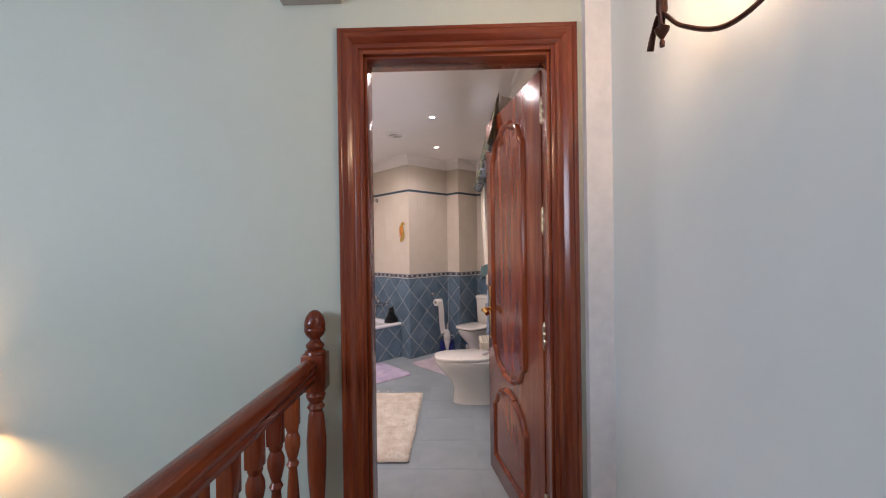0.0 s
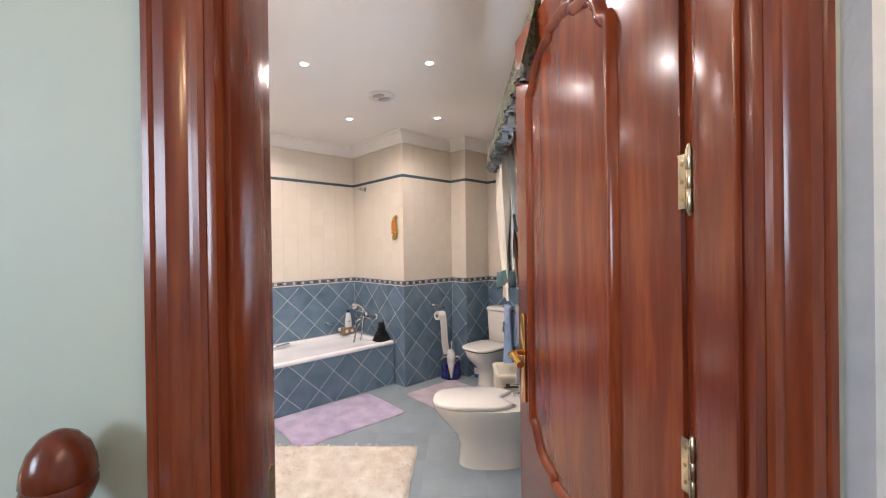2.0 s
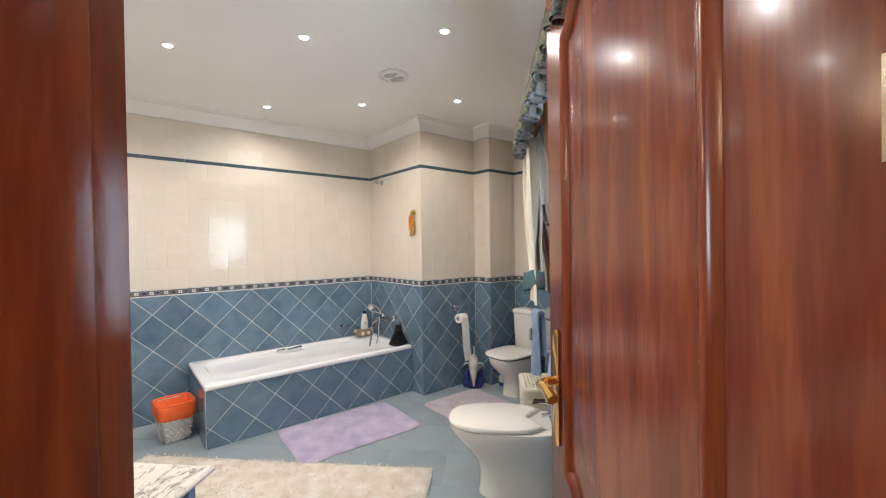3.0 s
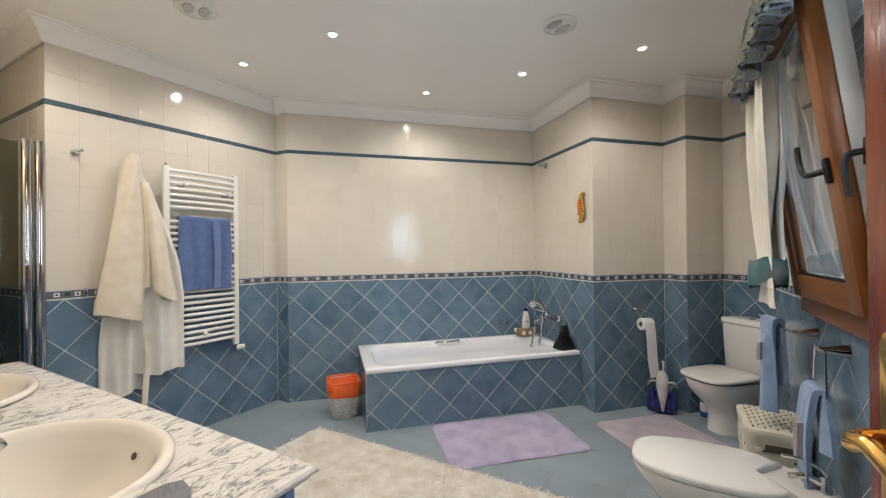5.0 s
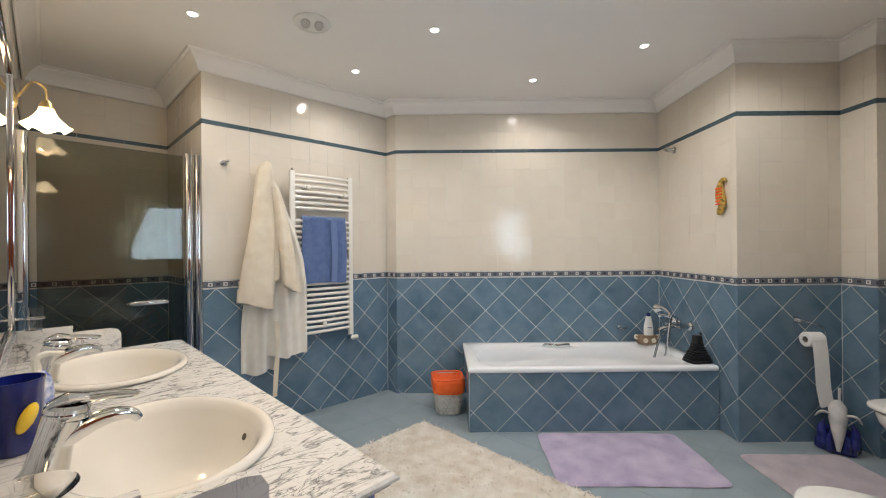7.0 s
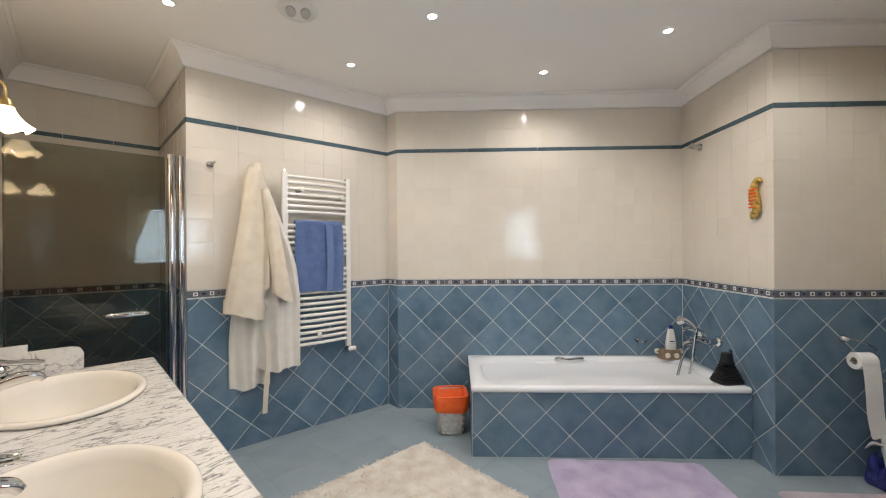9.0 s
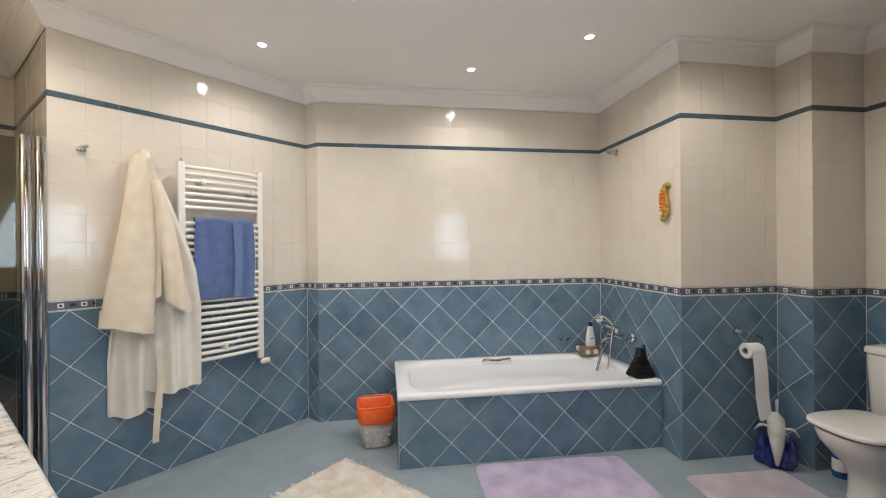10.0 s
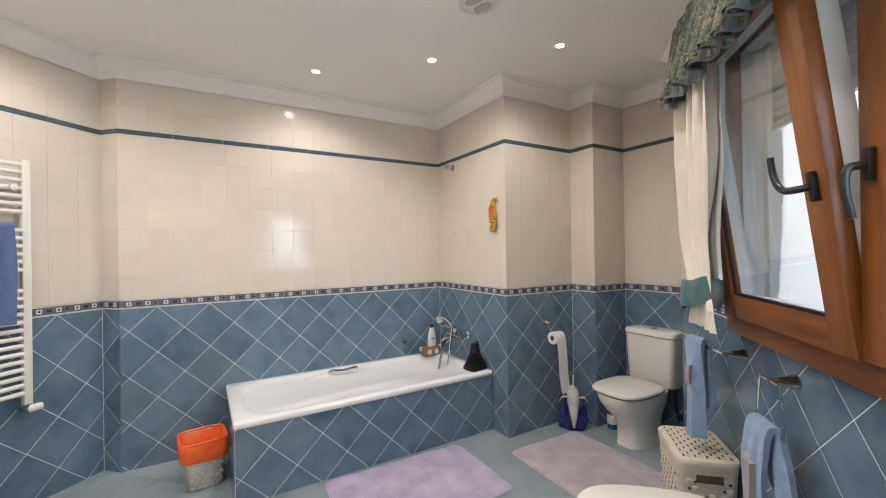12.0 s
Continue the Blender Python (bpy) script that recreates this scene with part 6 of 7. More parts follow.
part("ring_holder", tube([(-0.07, 0, 0.05), (-0.04, 0, 0.05), (-0.034, 0.0, 0.05)], 0.006, 8), M_CHROME, glass)
part("ring", tube([(0.036 * math.cos(a), 0.036 * math.sin(a), 0.05) for a in (2 * math.pi * k / 24 for k in range(25))], 0.003, 6, raw=True), M_CHROME, glass)


# ---------------------------------------------------------------- towel rings under the window
def towel_ring(u, long_towel):
    """Local x along -u, local -y into the room."""
    m = MW(u, V_WIN - 0.003, 0.93) @ pose(0, 0, 0, 0, 0, 180)
    r = thing("towel_ring", m, "chrome towel ring with a conical wall mount on the tiles", "towel ring", group="towel rings below the window")
    part("mount", lathe([(0, 0), (0.027, 0), (0.026, 0.006), (0.013, 0.06), (0.011, 0.085), (0, 0.087)], 18), M_CHROME, r, m=pose(0, 0, 0, 90, 0, 0))
    part("ring", tube([(-0.055, -0.08, 0.0), (0.055, -0.08, 0.0), (0.068, -0.08, -0.012), (0.085, -0.082, -0.16), (0.075, -0.082, -0.172), (-0.075, -0.082, -0.172), (-0.085, -0.082, -0.16), (-0.068, -0.08, -0.012), (-0.055, -0.08, 0.0)], 0.0055, 8, steps=5), M_CHROME, r)
    return r


towel_ring(3.967, True)
t2 = thing("guest_towel", MW(3.967, V_WIN - 0.003, 0.93) @ pose(0, 0, 0, 0, 0, 180), "pale blue guest towel with faded embroidery pulled through a ring", "towel", group="guest towels")


def draped(w, back, front, y0, z0, seed, spread=0.0):
    """A towel hung over a bar: short flap behind, long one in front."""
    def f(s, t):
        wig = 0.012 * math.sin(5.5 * s + seed + 2.4 * t) + 0.006 * math.sin(13 * s + 2 * seed)
        x = (s - 0.5) * w * (0.86 + 0.14 * min(1, abs(t - 0.42) * 4)) + 0.006 * math.sin(7 * t + seed)
        if t < 0.35:
            k = 1 - t / 0.35
            return Vector((x + spread * k, y0 + 0.026 + wig * k, z0 - back * k))
        if t < 0.48:
            a = (t - 0.35) / 0.13 * math.pi
            return Vector((x, y0 + 0.028 * math.cos(a), z0 + 0.026 * math.sin(a)))
        k = (t - 0.48) / 0.52
        return Vector((x, y0 - 0.03 - wig * min(1, k * 3) - 0.022 * (1 - (2 * s - 1) ** 2) * min(1, 4 * k), z0 - front * k + 0.006 * math.sin(6 * s + seed)))
    return f


g2 = draped(0.155, 0.20, 0.44, -0.095, -0.165, 0.7, 0.05)
part("cloth", cloth(22, 48, g2, 0.022), M_PALETOWEL, t2, angle=75)
part("embroidery", cloth(12, 14, lambda s, t: g2(0.24 + 0.46 * s, 0.62 + 0.16 * t) + Vector((0, -0.0215, 0)), 0.0215), M_STITCH, t2, "faded brown embroidered patch", angle=75)
# a bar between two mounts, further on
bar = thing("towel_bar", MW(4.345, V_WIN - 0.003, 0.93) @ pose(0, 0, 0, 0, 0, 180), "chrome towel ring beside the cistern with a conical mount", "towel ring", group="towel rings below the window")
part("mount", lathe([(0, 0), (0.027, 0), (0.026, 0.006), (0.013, 0.06), (0.011, 0.085), (0, 0.087)], 18), M_CHROME, bar, m=pose(0, 0, 0, 90, 0, 0))
part("arm", tube([(0, -0.085, 0), (-0.05, -0.11, 0.008), (-0.14, -0.14, 0.02), (-0.26, -0.17, 0.035)], 0.007, 8), M_CHROME, bar)
t3 = thing("guest_towel", MW(4.49, V_WIN - 0.035, 0.955) @ pose(0, 0, 0, 0, 0, 180 + 14), "pale blue guest towel draped over a chrome arm", "towel", group="guest towels")


drape = draped(0.14, 0.30, 0.44, -0.11, 0.0, 2.2)
part("cloth", cloth(18, 44, drape, 0.02), M_PALETOWEL, t3, angle=75)
part("embroidered_mark", cloth(4, 8, lambda s, t: drape(0.62 + 0.2 * s, 0.60 + 0.10 * t) + Vector((0, -0.0208, 0)), 0.0208), M_STITCH, t3, "small embroidered mark", angle=75)

# ---------------------------------------------------------------- curtain and valance
cur = thing("window_curtain", M0, "cream curtain tied back beside the window under a printed valance", "curtain")


def drop(u0, u1, zt, zb, vmid, amp, folds, taper):
    def f(s, t):
        z = zt + (zb - zt) * t
        k = taper(z)
        uc = (u0 + u1) / 2
        u = uc + (s - 0.5) * (u1 - u0) * k[0] + k[1]
        v = vmid - amp * math.sin(2 * math.pi * folds * s + 2.0 * (1 - t)) * max(0.22, 2.2 * k[0] - 1.2) - 0.010 * math.sin(9 * s)
        return Vector((u, -v, z))
    return f


def tie(z):
    """Width and shift of the curtain at a height: pinched at the tieback."""
    d = (z - 1.20)
    pinch = 0.52 + (0.48 if d > 0 else 0.2) * min(1, abs(d) / (0.62 if d > 0 else 0.12)) ** 0.8
    return pinch, -0.02 * (1 - pinch) + 0.05 * math.exp(-((z - 1.45) / 0.2) ** 2)


def tie_near(z):
    """The other curtain is drawn back towards the door."""
    d = (z - 1.20)
    pinch = 0.30 + 0.70 * min(1, abs(d) / (0.85 if d > 0 else 0.3))
    return pinch, -0.20 * (1 - pinch)


def dress(owner, u0, u1, tb_u, taper):
    part("drape", cloth(72, 46, drop(u0, u1, 2.42, 1.145, 0.385, 0.042, 3.5, taper), 0.004), M_CURTAIN, owner, angle=75)
    part("lining", cloth(40, 40, drop(u0 + 0.03, u1 - 0.05, 2.40, 1.27, 0.43, 0.022, 4, taper), 0.003), M_SHEER, owner, "thin white lining behind the curtain", angle=75)
    part("hem", cloth(72, 12, drop(u0, u1, 1.165, 1.06, 0.385, 0.022, 3.5, taper), 0.004), M_CURTAIN, owner, angle=75)
    tb = []
    for w, z in ((0.112, 1.145), (0.120, 1.17), (0.118, 1.22), (0.112, 1.26), (0.107, 1.257), (0.112, 1.22), (0.114, 1.17), (0.106, 1.148)):
        tb.append([Vector((tb_u + w * math.cos(a), -0.385 + 0.075 * w / 0.12 * math.sin(a), z - 0.022 * math.cos(a) + 0.006 * math.sin(5 * a))) for a in (2 * math.pi * k / 30 for k in range(30))])
    part("tieback", loft(tb, caps=False), M_TEAL, owner, "teal and rust printed tieback", angle=60)


dress(cur, 4.07, 4.47, 4.28, tie)
cur2 = thing("window_curtain", M0, "cream curtain drawn back to the door side of the window", "curtain")
dress(cur2, 2.62, 3.06, 2.70, tie_near)
val = thing("curtain_valance", M0, "ruffled valance of green printed cloth with navy lining", "valance")


def ruffle(zt, zb, off, phase):
    def f(s, t):
        L, back = 1.85, 0.12
        # a return to the wall at the far end, then along the window
        d = s * (L + back)
        amp = 0.004 + 0.036 * t ** 1.3
        turn = d * 62 + phase + 1.3 * math.sin(d * 6.3) + 0.8 * math.sin(d * 15)
        w, sway = amp * math.sin(turn), amp * 0.4 * math.sin(2 * turn)
        z = zt + (zb - zt) * t + 0.016 * math.sin(d * 22 + 1) * t + 0.008 * math.sin(turn + 0.7) * t
        if d < back:
            return Vector((4.375 + 0.05 * t + w + off, -(0.44 - d - 0.035 * t + sway), z))
        return Vector((4.375 + 0.05 * t * math.exp(-(d - back) * 9) - (d - back) + sway, -(0.32 - 0.035 * t - off - w), z))
    return f


part("ruffle", cloth(520, 12, ruffle(2.41, 2.085, 0.0, 0.0), 0.002), M_VALANCE, val, angle=80)
part("lining", cloth(520, 5, lambda s, t: ruffle(2.41, 2.075, -0.007, 0.0)(0.004 + 0.992 * s, 0.86 + 0.14 * t), 0.002), M_NAVYCLOTH, val, "slate-blue lining showing at the hem", angle=80)
part("rod", tube([(4.37, -0.45, 2.40), (2.55, -0.45, 2.40)], 0.012, 10, raw=True), M_PLASTIC, val)
for u in (4.3, 2.65):
    part("rod_bracket", box(u - 0.01, u + 0.01, -V_WIN + 0.002, -0.45, 2.39, 2.41), M_PLASTIC, val)

# ---------------------------------------------------------------- ceiling fittings
for x, y in SPOTS:
    s = thing("ceiling_spotlight", pose(x, y, CEIL), "small round recessed ceiling spotlight, lit", "ceiling light", group="ceiling spotlights")
    part("rim", lathe([(0.023, -0.001), (0.036, -0.001), (0.038, -0.003), (0.036, -0.006), (0.026, -0.006), (0.023, -0.001)], 28), M_PLASTIC, s)
    o = part("lamp", lathe([(0, -0.001), (0.0225, -0.001), (0.0225, -0.003), (0.015, -0.004), (0, -0.0042)], 22), M_BULB, s, "glowing halogen lamp")
    o.visible_shadow = False
for x, y in ((2.68, 3.455), (0.653, 3.82)):
    s = thing("ceiling_vent", pose(x, y, CEIL, 0, 0, 20), "round white ceiling ventilation grille", "vent", group="ceiling vents")
    part("flange", lathe([(0, -0.001), (0.105, -0.001), (0.108, -0.006), (0.10, -0.014), (0.084, -0.017), (0.08, -0.012), (0, -0.012)], 36), M_PLASTIC, s)
    for sx in (-1, 1):
        part("louvre", lathe([(0, 0), (0.036, 0), (0.034, -0.006), (0, -0.008)], 20), M_GREYP, s, m=pose(sx * 0.038, 0, -0.012) @ Matrix.Diagonal((0.75, 1.5, 1, 1)))

# ---------------------------------------------------------------- landing: balustrade and lamps
bal = thing("stair_balustrade", M0, "turned mahogany balustrade along the stairwell", "railing")
RV = 0.555                                    # local y of the rail
prof = [(-0.024, 0.93), (0.024, 0.93), (0.026, 0.945), (0.018, 0.955), (0.02, 0.965), (0.034, 0.975), (0.037, 0.99), (0.032, 1.006), (0.018, 1.016), (0, 1.019), (-0.018, 1.016), (-0.032, 1.006), (-0.037, 0.99), (-0.034, 0.975), (-0.02, 0.965), (-0.018, 0.955), (-0.026, 0.945)]
part("handrail", loft([[Vector((u, RV + a, z)) for a, z in prof] for u in (-1.9, 1.66)]), M_MAHOGX, bal, angle=30)
part("bottom_rail", box(-1.9, 1.63, RV - 0.03, RV + 0.03, 0.0, 0.06, 0.006), M_MAHOGX, bal)
bp = [(0.0, 0.0), (0.026, 0.0), (0.026, 0.14), (0.02, 0.15), (0.026, 0.165), (0.018, 0.18), (0.016, 0.22), (0.024, 0.34), (0.026, 0.42), (0.02, 0.55), (0.0145, 0.62), (0.022, 0.635), (0.0145, 0.65), (0.02, 0.67), (0.027, 0.70), (0.027, 0.725), (0.018, 0.75), (0.022, 0.76), (0.022, 0.775), (0.0, 0.776)]
bal_me = finish("baluster", box(-0.022, 0.022, -0.022, 0.022, 0.77, 0.872, 0.003, bm=lathe(bp, 18)), M_MAHOG)
u = 1.47
while u > -1.9:
    o = new("baluster", bal_me)
    o.parent = bal
    o.matrix_basis = pose(u, RV, 0.06)
    u -= 0.135
np_ = [(0.0, 0.06), (0.045, 0.06), (0.045, 0.30), (0.036, 0.315), (0.042, 0.335), (0.03, 0.36), (0.028, 0.40), (0.038, 0.56), (0.04, 0.68), (0.032, 0.78), (0.026, 0.80), (0.036, 0.815), (0.026, 0.832), (0.036, 0.85), (0.04, 0.865), (0.026, 0.89), (0, 0.89)]
newel = thing("newel_post", M0 @ pose(1.688, 0.545, 0), "turned mahogany newel post with an acorn finial against the wall", "newel post")
part("shaft", lathe(np_, 24), M_MAHOG, newel)
part("foot_block", box(-0.048, 0.048, -0.048, 0.048, 0.0, 0.31, 0.004), M_MAHOG, newel)
part("rail_block", box(-0.046, 0.046, -0.046, 0.046, 0.885, 1.035, 0.008), M_MAHOG, newel)
part("finial", lathe([(0, 1.03), (0.044, 1.03), (0.04, 1.045), (0.03, 1.052), (0.037, 1.062), (0.037, 1.07), (0.022, 1.086), (0.021, 1.095), (0.036, 1.11), (0.042, 1.125), (0.043, 1.135), (0.0405, 1.14), (0.043, 1.145), (0.041, 1.165), (0.034, 1.187), (0.021, 1.204), (0.008, 1.211), (0, 1.212)], 28), M_MAHOG, newel, "acorn finial")

# iron wall light on the side wall; local x along u, wall at y = 0, +y... into the landing
sl = thing("iron_wall_lamp", MW(0.765, 0.679, 2.086), "dark wrought-iron wall lamp with two candle arms glowing on the wall", "wall lamp")
part("backplate", prism(rounded(0.07, 0.20, 0.03), 0, 0.014, 0.004), M_IRON, sl, m=pose(0, 0, 0, -90, 0, 0))
for s in (1, -1):
    x1 = 0.187 * s
    part("arm", tube([(0.0, 0.012, -0.05), (0.035 * s, 0.05, -0.15), (0.085 * s, 0.11, -0.20), (0.145 * s, 0.16, -0.165), (x1, 0.18, -0.115), (x1 + 0.035 * s, 0.18, -0.135), (x1 + 0.055 * s, 0.18, -0.172)], [0.007, 0.007, 0.0075, 0.007, 0.0065, 0.006, 0.008], 8, flat=0.7), M_IRON, sl)
    part("upper_scroll", tube([(0.0, 0.012, 0.02), (0.05 * s, 0.07, -0.01), (0.11 * s, 0.13, -0.07), (0.17 * s, 0.17, -0.09)], 0.006, 8, flat=0.7), M_IRON, sl)
    part("drop_finial", lathe([(0, -0.19), (0.005, -0.188), (0.006, -0.178), (0.003, -0.172), (0.014, -0.155), (0.016, -0.148), (0.006, -0.14), (0.008, -0.118), (0.012, -0.11), (0.012, -0.075), (0.009, -0.06), (0, -0.06)], 14), M_IRON, sl, m=pose(x1, 0.18, 0))
    cup = part("candle_cup", loft([[Vector((x1 + r * math.cos(a) * (1 + pe * math.cos(5 * a)), 0.18 + r * math.sin(a) * (1 + pe * math.cos(5 * a)), z)) for a in (2 * math.pi * k / 30 for k in range(30))] for r, z, pe in ((0.012, -0.065, 0), (0.034, -0.045, 0.1), (0.042, -0.01, 0.15), (0.052, 0.01, 0.3), (0.045, 0.006, 0.2), (0.02, -0.03, 0))]), M_IRON, sl)
    o = part("opal_shade", loft([[Vector((p.x + x1, p.y + 0.18, -p.z - 0.005)) for p in r] for r in tulip(0.03, 0.075, 0.13)], caps=False), M_SHADEON, sl, "lit amber glass shade", angle=70)
    o.visible_shadow = False
lamp = thing("stair_wall_lamp", MW(1.60, -2.10, 0.645), "small wall lamp with a warm cloth shade above the stairs", "wall lamp")
part("shade", lathe([(0.055, 0.19), (0.115, 0.045), (0.112, 0.045), (0.052, 0.19), (0.055, 0.19)], 28), M_PAPERSHADE, lamp, "glowing cloth shade", m=pose(0.035, 0, 0))
part("stem", lathe([(0, -0.06), (0.015, -0.055), (0.012, 0.0), (0.01, 0.10), (0, 0.11)], 12), M_OLDBRASS, lamp)
part("bracket", box(0.0, 0.143, -0.008, 0.008, -0.045, -0.03, 0.003), M_OLDBRASS, lamp)
part("wall_plate", box(0.133, 0.143, -0.03, 0.03, -0.09, 0.03, 0.004), M_OLDBRASS, lamp)
bx = thing("wall_alarm_box", MW(1.744, -0.555, 2.503), "small white plastic box high on the landing wall", "wall box")
part("case", box(-0.05, 0.0, -0.12, 0.12, 0.0, 0.12, 0.008), M_PLASTIC, bx)
part("lip", box(-0.053, -0.001, -0.125, 0.125, -0.004, 0.006, 0.002), M_GREYP, bx)

# ---------------------------------------------------------------- tiles, last of all
GAP, TD = 0.0018, 0.006
DIA = 0.304                                   # a diamond's height
rng = random.Random(77)
full_meshes = {}


def add_tile(parent, poly, material, key, name="tile", jitter=0.25, depth=TD):
    """A tile at its place in the wall's frame; alike tiles share a mesh."""
    c = (sum(p[0] for p in poly) / len(poly), sum(p[1] for p in poly) / len(poly))
    local = [(p[0] - c[0], p[1] - c[1]) for p in poly]
    sig = (key, tuple((round(a, 4), round(b, 4)) for a, b in local))
    if sig not in full_meshes:
        full_meshes[sig] = tile_mesh(name, local, depth, 0.0010 if key == "cream" else 0.0012, material)
    o = new(name, full_meshes[sig])
    o.parent = parent
    j = jitter if min(max(p[0] for p in local), max(p[1] for p in local)) > 0.04 else 0
    o.matrix_basis = Matrix.Translation((c[0], 0.006, c[1])) @ pose(0, 0, 0, rng.uniform(-j, j), 0, rng.uniform(-j, j))
    return o


def shrink(poly, g):
    c = Vector((sum(p[0] for p in poly) / len(poly), sum(p[1] for p in poly) / len(poly)))
    n = len(poly)
    out = poly
    for i in range(n):
        a, b = Vector(poly[i]), Vector(poly[(i + 1) % n])
        d = (b - a)
        if d.length < 1e-6:
            continue
        d.normalize()
        nn = Vector((d.y, -d.x))
        if nn.dot(c - a) > 0:
            nn = -nn
        out = clip(out, nn.x, nn.y, nn.dot(a) - g)
    return out


def rect_minus(x0, x1, z0, z1, holes):
    """A rectangle, cut down to what an opening leaves of it (one strip)."""
    for h in holes:
        if x0 >= h[0] and x1 <= h[1] and z0 >= h[2] and z1 <= h[3]:
            return None
        ox, oz = min(x1, h[1]) - max(x0, h[0]), min(z1, h[3]) - max(z0, h[2])
        if ox > 0 and oz > 0:
            cuts = [(x0, h[0], z0, z1), (h[1], x1, z0, z1), (x0, x1, z0, h[2]), (x0, x1, h[3], z1)]
            cuts = [c for c in cuts if c[1] - c[0] > 0.008 and c[3] - c[2] > 0.008]
            if not cuts:
                return None
            x0, x1, z0, z1 = max(cuts, key=lambda c: (c[1] - c[0]) * (c[3] - c[2]))
    return x0, x1, z0, z1


def cut_poly(poly, holes):
    for h in holes:
        xs, zs = [p[0] for p in poly], [p[1] for p in poly]
        if min(xs) < h[1] and max(xs) > h[0] and min(zs) < h[3] and max(zs) > h[2]:
            opts = [clip(poly, 1, 0, h[0]), clip(poly, -1, 0, -h[1]), clip(poly, 0, 1, h[2]), clip(poly, 0, -1, -h[3])]
            opts = [o for o in opts if len(o) > 2]
            if not opts:
                return []
            poly = max(opts, key=area)
    return poly


def border_mesh(w):
    """A length of the patterned border: grey ground, white squares with dark hearts, pale edging."""
    verts, faces, mats = [], [], []

    def q(x0, x1, z0, z1, y0, y1, mi):
        k = len(verts)
        verts.extend([(x0, y0, z0), (x1, y0, z0), (x1, y0, z1), (x0, y0, z1), (x0, y1, z0), (x1, y1, z0), (x1, y1, z1), (x0, y1, z1)])
        faces.extend([(k + 4, k + 5, k + 6, k + 7), (k, k + 1, k + 5, k + 4), (k + 1, k + 2, k + 6, k + 5), (k + 2, k + 3, k + 7, k + 6), (k + 3, k, k + 4, k + 7)])
        mats.extend([mi] * 5)
    q(0.0012, w - 0.0012, -0.028, 0.028, 0, -0.0065, 0)
    q(0.0012, w - 0.0012, 0.022, 0.0265, -0.0065, -0.0078, 1)
    q(0.0012, w - 0.0012, -0.0265, -0.022, -0.0065, -0.0078, 1)
    for k in range(2):
        c = w * (0.25 + 0.5 * k)
        q(c - 0.0135, c + 0.0135, -0.0125, 0.0125, -0.0065, -0.0076, 1)
        q(c - 0.006, c + 0.006, -0.006, 0.006, -0.0076, -0.0082, 2)
        q(c + w * 0.25 - 0.012, c + w * 0.25 + (0.012 if k == 0 else 0.0), -0.008, 0.008, -0.0065, -0.0072, 2)
    me = bpy.data.meshes.new("border_tile")
    me.from_pydata(verts, [], faces)
    for m in (M_LDARK, M_LWHITE, M_LINK):
        me.materials.append(m)
    me.polygons.foreach_set("material_index", mats)
    return me


WT = 0.155
for key, (wall, L, holes) in WALLS.items():
    # blue diamonds
    ph = {"DE": 0.2015, "PQ": 0.154, "EP": 0.225, "AC": 0.083, "QR": 0.058, "ST": 0.10, "FN": 0.13}.get(key, 0.0)
    pitch = {"DE": 0.3076, "AC": 0.2995, "PQ": 0.3015}.get(key, DIA)
    nmax = int(L / (pitch / 2)) + 4
    for i in range(-2, nmax):
        for j in range(0, 9):
            if (i + j) % 2:
                continue
            cx, cz = ph + (i - 1) * pitch / 2, 1.06 - j * DIA / 2
            h, w = DIA / 2, pitch / 2
            poly = [(cx - w, cz), (cx, cz - h), (cx + w, cz), (cx, cz + h)]
            for a in ((1, 0, L), (-1, 0, 0), (0, 1, 1.06), (0, -1, 0)):
                poly = clip(poly, *a) if len(poly) > 2 else []
            poly = cut_poly(poly, holes) if len(poly) > 2 else []
            if len(poly) > 2 and area(poly) > 2e-4:
                poly = shrink(poly, GAP)
                if len(poly) > 2 and area(poly) > 2e-4:
                    add_tile(wall, poly, M_BLUE, "blue", jitter=0.15)
    # the patterned border
    nb = max(1, round(L / 0.2))
    w = L / nb
    me = border_mesh(w)
    for k in range(nb):
        if rect_minus(k * w, (k + 1) * w, 1.062, 1.118, holes) == (k * w, (k + 1) * w, 1.062, 1.118):
            o = new("border_tile", me)
            o.parent = wall
            o.matrix_basis = pose(k * w, 0.006, 1.09)
    # the dark line
    nl = max(1, round(L / 0.31))
    w = L / nl
    for k in range(nl):
        rr = rect_minus(k * w, (k + 1) * w, 2.207, 2.237, holes)
        if rr:
            add_tile(wall, [(rr[0] + 0.001, rr[2]), (rr[1] - 0.001, rr[2]), (rr[1] - 0.001, rr[3]), (rr[0] + 0.001, rr[3])], M_LINE, "line", name="trim_tile", depth=0.009)
    # cream tiles
    rows = [1.12 + WT * k for k in range(8)]
    rows[-1] = 2.205
    spans = list(zip(rows, rows[1:])) + [(2.239, 2.394), (2.394, 2.549), (2.549, 2.67)]
    nx = int(math.ceil(L / WT))
    for k in range(nx):
        for z0, z1 in spans:
            rr = rect_minus(k * WT, min(L, (k + 1) * WT), z0, z1, holes)
            if rr and rr[1] - rr[0] > 0.006 and rr[3] - rr[2] > 0.006:
                g = 0.0005
                add_tile(wall, [(rr[0] + g, rr[2] + g), (rr[1] - g, rr[2] + g), (rr[1] - g, rr[3] - g), (rr[0] + g, rr[3] - g)], M_CREAM, "cream", jitter=0.4)

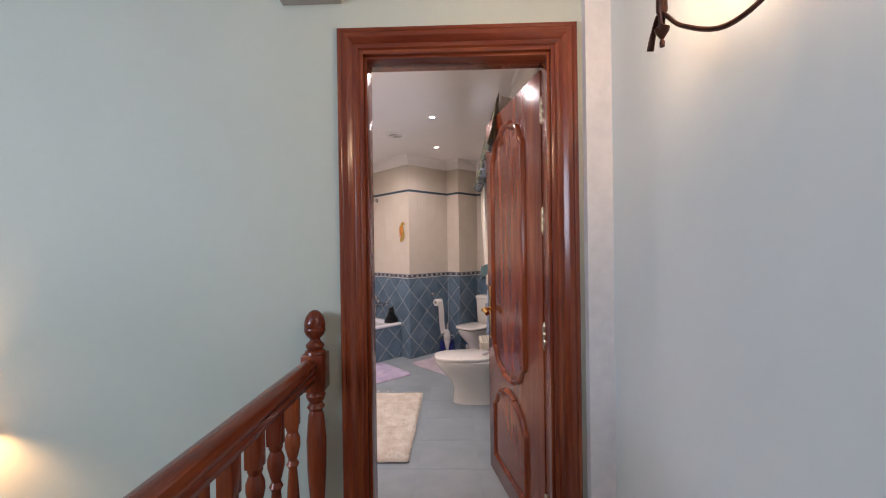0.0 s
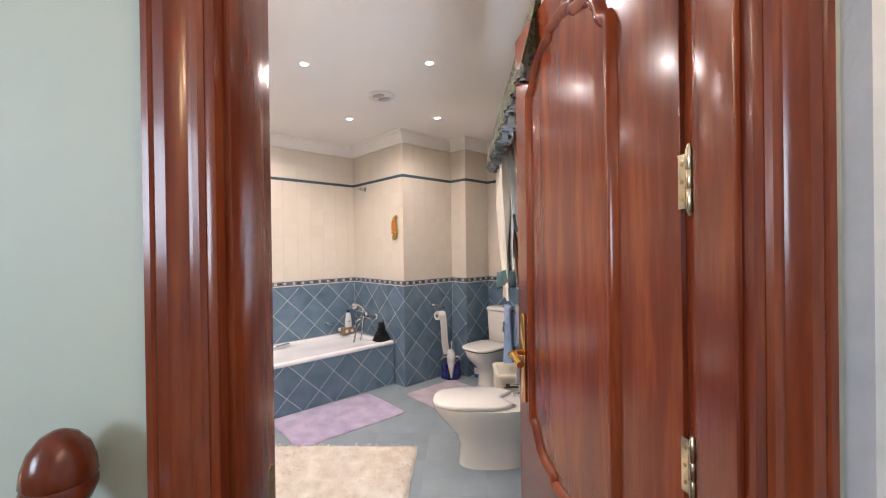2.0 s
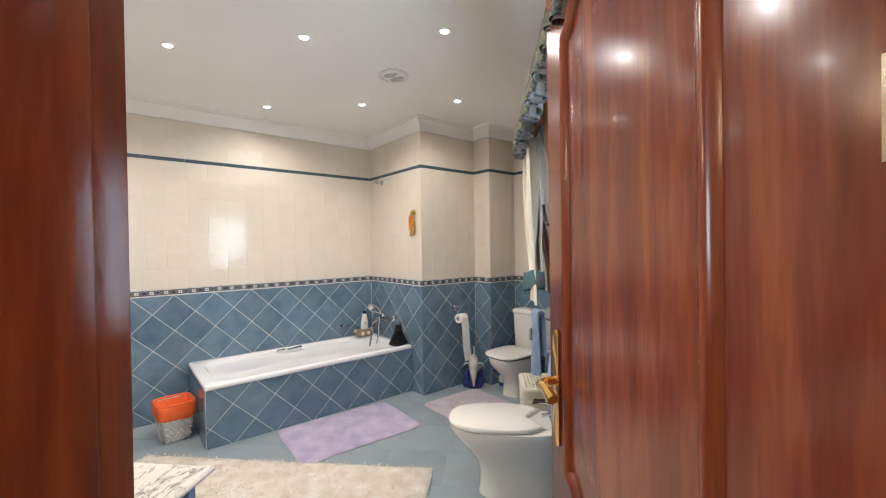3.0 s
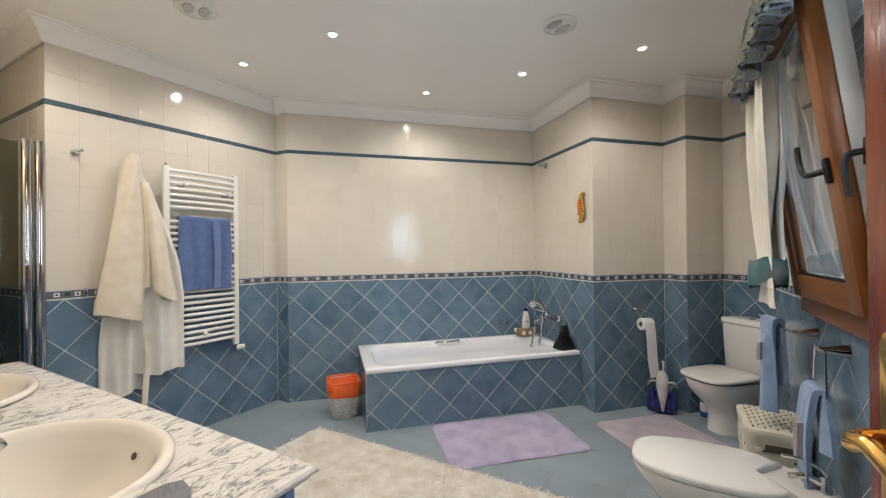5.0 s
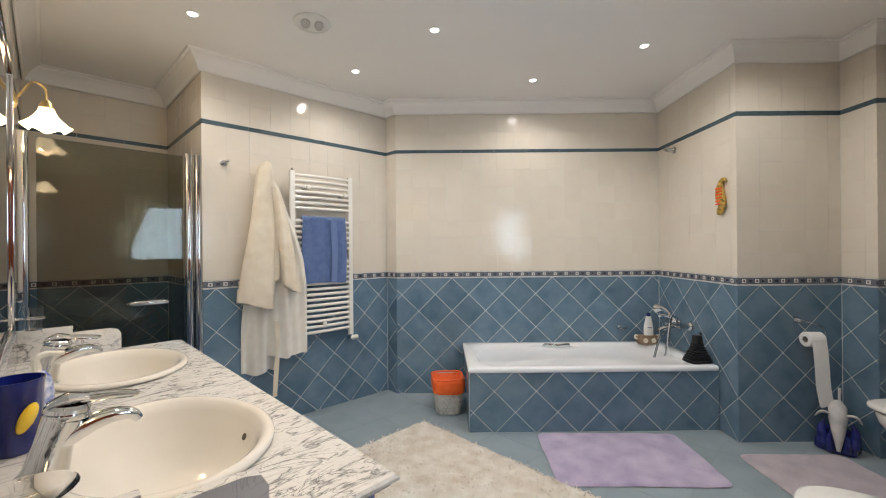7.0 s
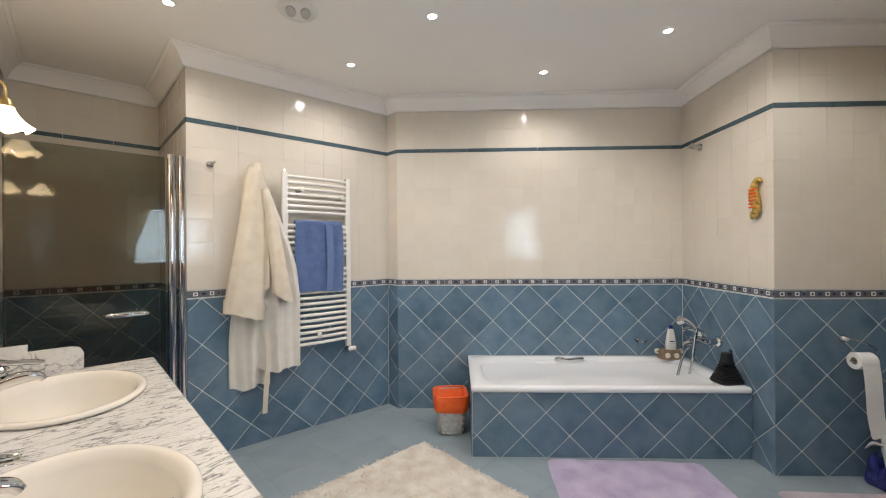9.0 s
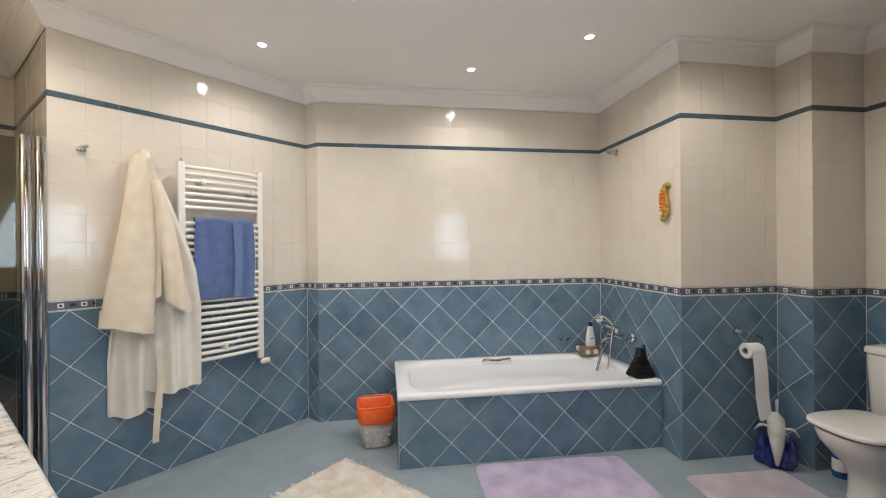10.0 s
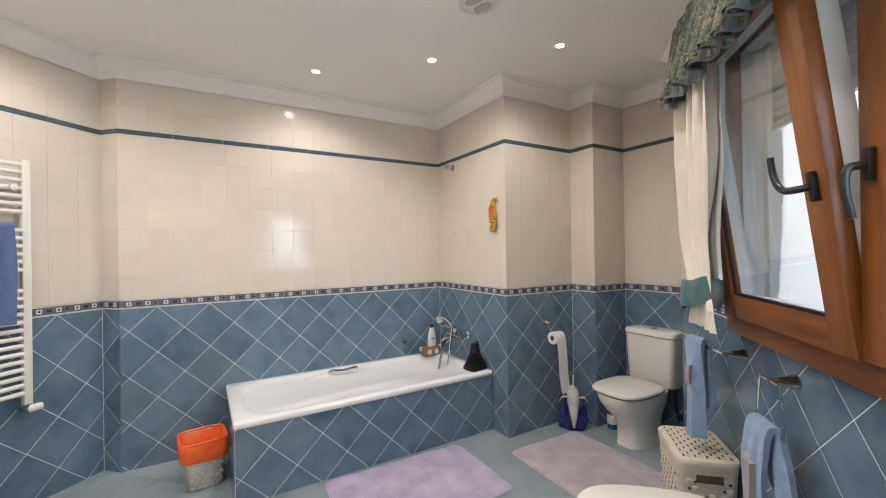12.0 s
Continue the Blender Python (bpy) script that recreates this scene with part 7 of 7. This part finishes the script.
# the tub's apron
for wall, m, L in ((apron, wall_frame((TX0 + 0.008, TY0 + 0.014), (TX1, TY0 + 0.014))[0], TX1 - TX0 - 0.008), (apron2, wall_frame((TX0 + 0.002, TY1), (TX0 + 0.002, TY0 + 0.02))[0], TY1 - TY0 - 0.02)):
    for i in range(-1, int(L / (DIA / 2)) + 3):
        for j in range(-1, 6):
            if (i + j) % 2:
                continue
            cx, cz, h = i * DIA / 2 + 0.028 - DIA / 2, 0.447 - j * DIA / 2, DIA / 2
            poly = [(cx - h, cz), (cx, cz - h), (cx + h, cz), (cx, cz + h)]
            for a in ((1, 0, L), (-1, 0, 0), (0, 1, RIM - 0.037), (0, -1, 0)):
                poly = clip(poly, *a) if len(poly) > 2 else []
            poly = shrink(poly, GAP) if len(poly) > 2 else []
            if len(poly) > 2 and area(poly) > 2e-4:
                o = add_tile(wall, poly, M_BLUE, "blue", jitter=0.15)
                o.matrix_basis = m @ o.matrix_basis

# floor tiles on the askew grid
FT = 0.40
edges = list(zip(POLY, POLY[1:] + POLY[:1]))


def inside(p):
    hit = False
    for a, b in edges:
        if (a.y > p[1]) != (b.y > p[1]) and p[0] < (b.x - a.x) * (p[1] - a.y) / (b.y - a.y) + a.x:
            hit = not hit
    return hit


for i in range(0, 16):
    for j in range(-4, 14):
        u0, v0 = U_DOOR + i * FT, V_WIN - (j + 1) * FT
        poly = [tuple(W(a, b).to_2d()) for a, b in ((u0, v0), (u0 + FT, v0), (u0 + FT, v0 + FT), (u0, v0 + FT))]
        c = W(u0 + FT / 2, v0 + FT / 2)
        tests = [inside(p) for p in poly] + [inside(c)]
        if not any(tests):
            continue
        if not all(tests):
            ok = True
            for n_, (a, b) in enumerate(edges):
                d = (b - a).to_2d().normalized()
                nn = Vector((-d.y, d.x))           # outwards
                lo = min(d.dot(Vector(p) - a.to_2d()) for p in poly)
                hi = max(d.dot(Vector(p) - a.to_2d()) for p in poly)
                far = max(nn.dot(Vector(p) - a.to_2d()) for p in poly)
                near = min(nn.dot(Vector(p) - a.to_2d()) for p in poly)
                if far > 0 > near and hi > 0.0 and lo < (b - a).length and any((not t) for t in tests[:4]):
                    cand = clip(poly, nn.x, nn.y, nn.dot(a.to_2d()))
                    # an outward corner inside the tile would lose visible floor: leave it under the wall
                    corner = any(0.002 < nn.dot(Vector(p) - a.to_2d()) and inside(p) for p in poly)
                    if not corner and len(cand) > 2:
                        poly = cand
        poly = shrink([tuple(p) for p in poly], 0.0009)
        if len(poly) > 2 and area(poly) > 1e-3:
            cc = Vector((sum(p[0] for p in poly) / len(poly), sum(p[1] for p in poly) / len(poly)))
            me = tile_mesh("tile", [(p[0] - cc.x, p[1] - cc.y) for p in poly], 0.006, 0.001, M_FLOOR, axis="z")
            o = new("tile", me)
            o.parent = floor
            o.matrix_basis = Matrix.Translation((cc.x, cc.y, -0.006))
